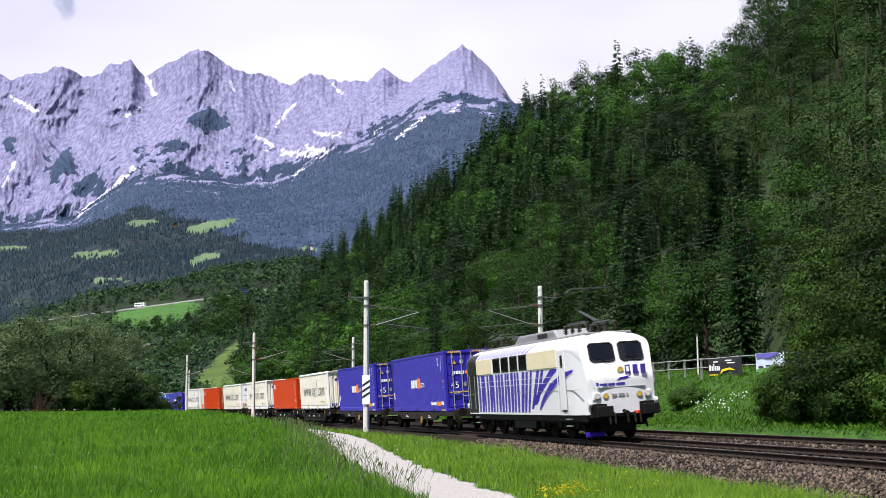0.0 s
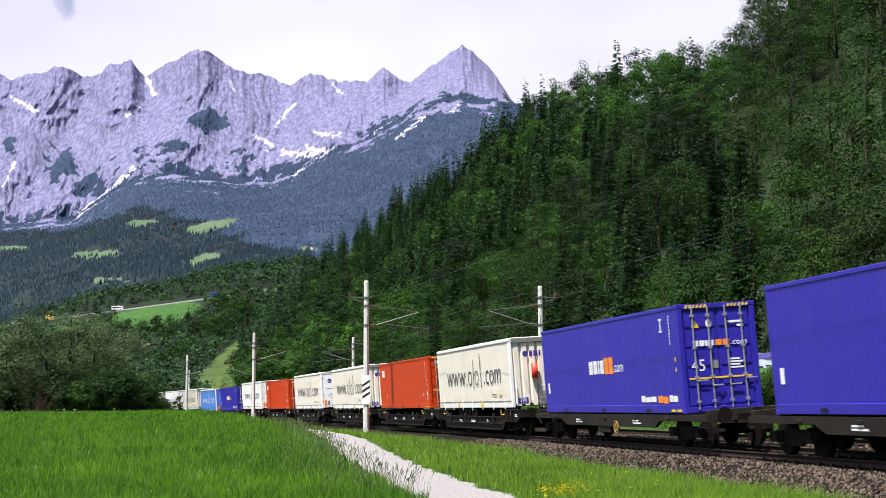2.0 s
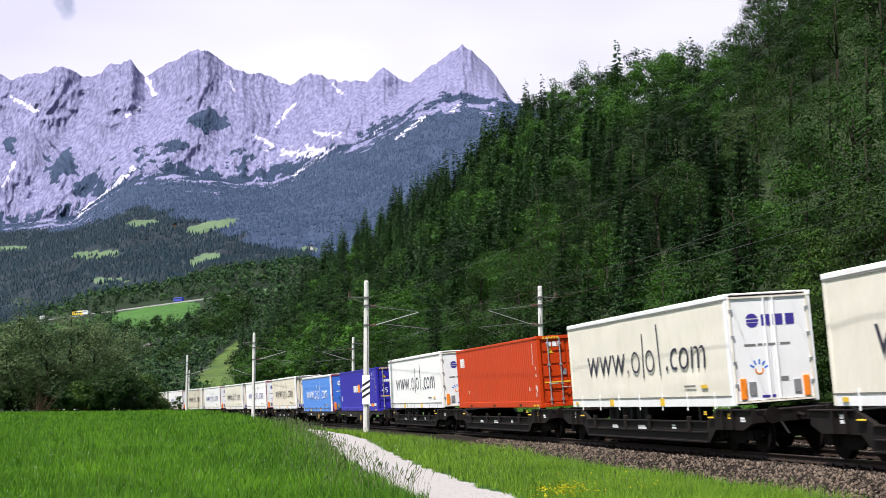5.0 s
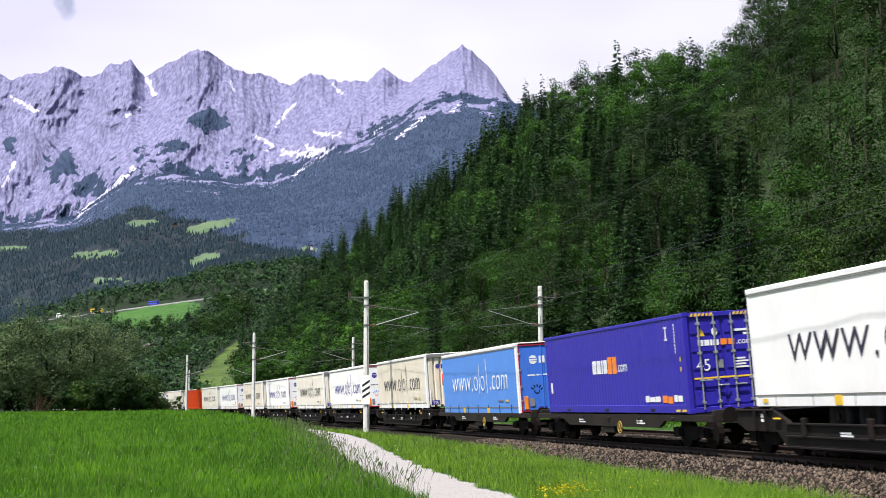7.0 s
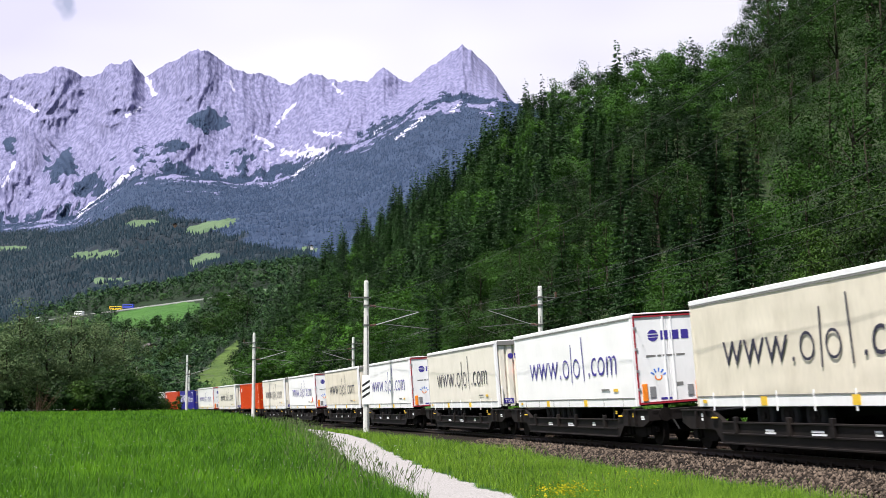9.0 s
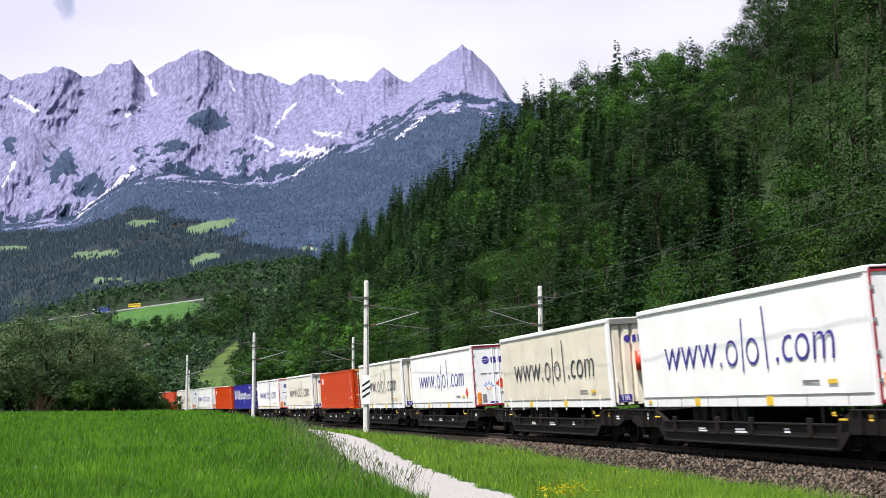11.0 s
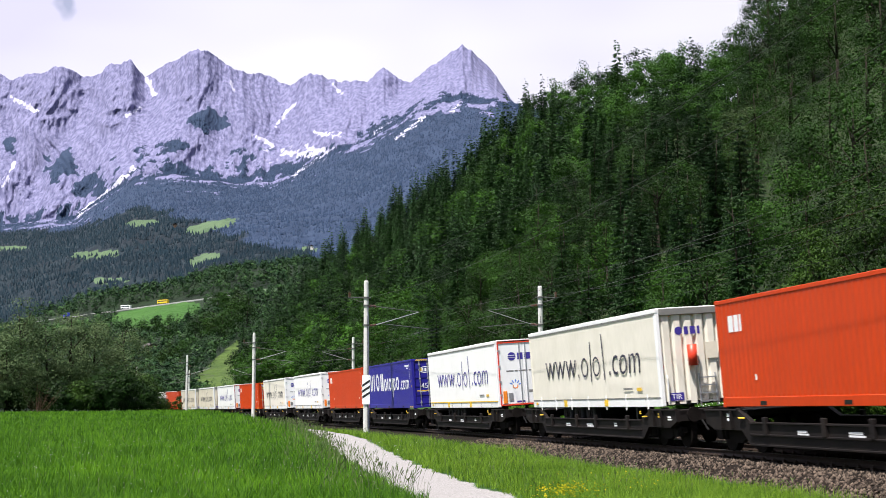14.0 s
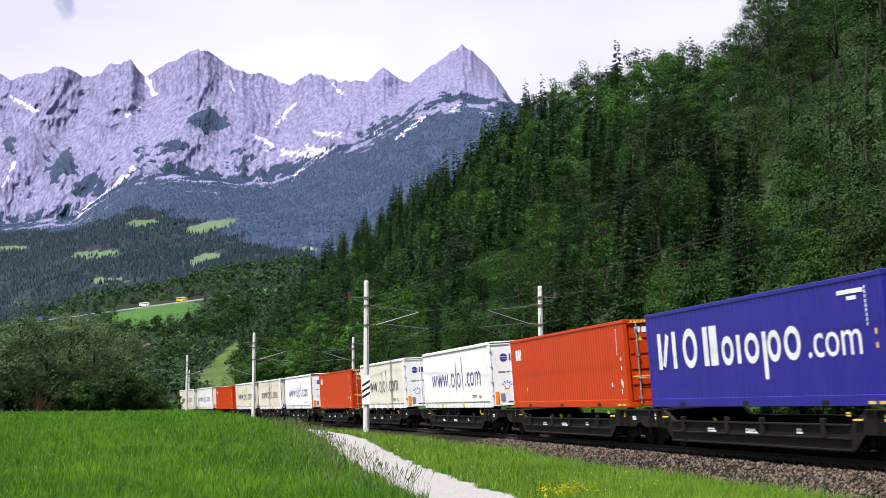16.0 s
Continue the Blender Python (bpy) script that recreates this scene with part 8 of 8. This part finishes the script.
def build_hill_trees():
    """Larger single trees below the hillside meadow."""
    ra = np.random.RandomState(57)
    for px, y, tall, kind in ((225, 600, 38, "d"), (250, 596, 34, "d"), (275, 590, 36, "d"), (298, 600, 44, "d"), (312, 588, 40, "s"), (332, 582, 46, "s"), (345, 600, 44, "d"), (362, 596, 52, "d"), (378, 598, 50, "b"), (392, 604, 56, "d"), (408, 590, 60, "d"), (385, 552, 44, "d"), (402, 560, 50, "d"), (420, 566, 60, "b"), (300, 640, 38, "b"), (322, 636, 40, "d"), (285, 650, 34, "b"), (262, 648, 30, "d"), (340, 628, 34, "d"), (370, 622, 26, "d"), (436, 580, 66, "d")):
        p = on_mountain(px, y)
        h = tall * p.y / F_PX
        lv = {"d": L_BROAD, "b": L_SHRUB, "s": L_SPRUCE}[kind]
        crown = spruce_arrays(ra, h, h * 0.19, 900, 0.8) if kind == "s" else broad_arrays(ra, h, h * 0.42, 40, 34, h * 0.026, low=0.05, quads=False, skirt=0.35)
        t = make_tree("hillside_tree", {"d": "dark green broadleaf tree below the hillside meadow", "b": "fresh green broadleaf tree below the hillside meadow", "s": "dark spruce below the hillside meadow"}[kind], "tree", "trees below the hillside meadow", lv, crown, h, h * 0.3, ra, 4)
        t.matrix_basis = Matrix.Translation(p - Vector((0, 0, 0.4)))
    for i in range(34):
        px = 60 + i * 10.5 + ra.uniform(-4, 4)
        p = on_mountain(px, 568 - (px - 78) * 0.136 - ra.uniform(6, 14))
        h = ra.uniform(13, 24) * p.y / F_PX
        crown = cone_arrays(ra, h, h * 0.2, 200, h * 0.10) if i % 3 == 0 else broad_arrays(ra, h, h * 0.42, 16, 14, h * 0.05, low=0.05, quads=False, skirt=0.35)
        t = make_tree("roadside_tree", "tree beside the far hillside road", "tree", "trees beside the far road", L_FAR, crown, h, h * 0.3, ra, 3)
        t.matrix_basis = Matrix.Translation(p - Vector((0, 0, 0.3)))


build_hill_trees()

# ------------------------------------------------------------------ far houses, road and its traffic
M_PLASTER = material("house_plaster", (0.62, 0.60, 0.56), 0.8, 0.08, 0.5, 5.0)
M_TIMBER = material("house_timber", (0.10, 0.055, 0.03), 0.8, 0.2, 0.8, 8.0)
M_TILE = material("house_roof", (0.06, 0.05, 0.045), 0.8, 0.2, 0.8, 8.0)
M_PANE = material("house_pane", (0.03, 0.035, 0.045), 0.15, 0.1, 1.0, 8.0)
M_ROAD = material("far_road", (0.20, 0.20, 0.20), 0.85, 0.15, 0.2, 2.0)


def make_house(p, w, l, h, turn, wall):
    t = thing("farmhouse", "small alpine farmhouse with pitched roof on the hillside meadow", "house", "houses on the hillside")
    part("wall", boxes((-w / 2, w / 2, -l / 2, l / 2, -3, h)), wall, t)
    bm = bmesh.new()
    prism(bm, [(-w / 2 - 0.9, h - 0.3), (0, h + w * 0.27), (w / 2 + 0.9, h - 0.3), (w / 2 + 0.9, h), (0, h + w * 0.27 + 0.35), (-w / 2 - 0.9, h)], -l / 2 - 0.9, l / 2 + 0.9)
    bmesh.ops.recalc_face_normals(bm, faces=bm.faces)
    part("roof", bm, M_TILE, t)
    for i in range(3):
        for z in (0.9, 3.4):
            x = -w / 2 + w * (i + 0.5) / 3
            part("window", boxes((x - 0.5, x + 0.5, -l / 2 - 0.06, -l / 2 + 0.05, z, z + 1.2)), M_PANE, t)
    t.matrix_basis = Matrix.Translation(p) @ pose(0, 0, 0, 0, 0, turn)


for px, y, w, l, h, tn, wl in ((305, 402, 8, 11, 5, 20, M_TIMBER), (266, 622, 4.5, 6, 3, 40, M_TIMBER), (548, 441, 7, 9, 4.5, 12, M_PLASTER)):
    make_house(on_mountain(px, y), w, l, h, tn, wl)


def road_point(px):
    return on_mountain(px, 568 - (px - 78) * 0.136)


def smooth_road():
    xs = np.arange(-60, 470, 20.0)
    pts = [road_point(x) for x in xs]
    r = np.array([p.y for p in pts])
    for k in range(1):
        r = np.convolve(np.pad(r, 2, mode="edge"), np.ones(5) / 5, mode="valid")
    return xs, r


ROAD_X, ROAD_R = smooth_road()


def road_place(px):
    r = float(np.interp(px, ROAD_X, ROAD_R))
    y = 568 - (px - 78) * 0.136
    hz = 720.3 - 0.0077 * (px - 784)
    return Vector(((px - 784) / F_PX * r, r, EYE.z + r * (hz - y) / F_PX))


def build_road():
    v, f = [], []
    for i, px in enumerate(np.arange(-60, 440, 10.0)):
        p = road_place(px)
        v += [p + Vector((0, -3, -0.1)), p + Vector((0, 3, 0.3)), p + Vector((0, 3, -2)), p + Vector((0, -3, -2))]
        if i:
            o = 4 * i
            for a, b in ((0, 1), (1, 2), (2, 3), (3, 0)):
                f.append((o - 4 + a, o + a, o + b, o - 4 + b))
    ob = raw("hill_road", v, f, M_ROAD)
    tagged(ob, "far country road along the hillside", "road", kind="structure")


build_road()
V_PAINT = {"yellow": material("bus_yellow", (0.75, 0.50, 0.02), 0.4, 0.05, 1.0, 6.0), "blue": material("truck_blue", (0.05, 0.07, 0.45), 0.4, 0.05, 1.0, 6.0), "white": material("van_white", (0.80, 0.80, 0.80), 0.4, 0.05, 1.0, 6.0)}
TRAFFIC = []


def make_vehicle(name, label, paint, length, height):
    t = thing(name, label, "vehicle", "traffic on the far road")
    part("body", bevelled(boxes((-length / 2, length / 2, -1.25, 1.25, 0.5, height)), 0.15, 2), paint, t)
    part("window_band", boxes((-length / 2 + 0.6, length / 2 - 0.3, -1.27, 1.27, height * 0.55, height * 0.8)), M_PANE, t)
    for sx in (-1, 1):
        for sy in (-1, 1):
            bm = bmesh.new()
            tube(bm, (sx * length * 0.32, sy * 1.0, 0.5), (sx * length * 0.32, sy * 1.28, 0.5), 0.5, n=14)
            part("wheel", bm, M_WIRE, t)
    return t


TRAFFIC.append((make_vehicle("coach", "yellow coach driving along the far road", V_PAINT["yellow"], 10, 3.2), 53.0, 16.7))
TRAFFIC.append((make_vehicle("truck", "blue truck driving along the far road", V_PAINT["blue"], 9, 3.4), 425.0, -22.2))
TRAFFIC.append((make_vehicle("van", "white van driving along the far road", V_PAINT["white"], 8, 3.0), -10.0, 16.5))
TRAFFIC.append((make_vehicle("truck", "white truck driving along the far road", V_PAINT["white"], 9, 3.3), 246.0, -20.0))

# ------------------------------------------------------------------ what moves
def motions():
    """The train runs down the line; a few vehicles go by on the far road."""
    for ob, q, dz in MOVERS:
        walk(ob, [(float(t), track_pose(q - gone(t)) @ pose(0, 0, dz)) for t in range(17)])
    for ob, p0, v in TRAFFIC:
        rows = []
        for t in range(0, 17, 2):
            a, b = road_place(p0 + v * t), road_place(p0 + v * t + (3 if v > 0 else -3))
            rows.append((float(t), pose(a.x, a.y, a.z + 0.1, 0, 0, math.degrees(math.atan2(b.y - a.y, b.x - a.x)))))
        walk(ob, rows)


motions()
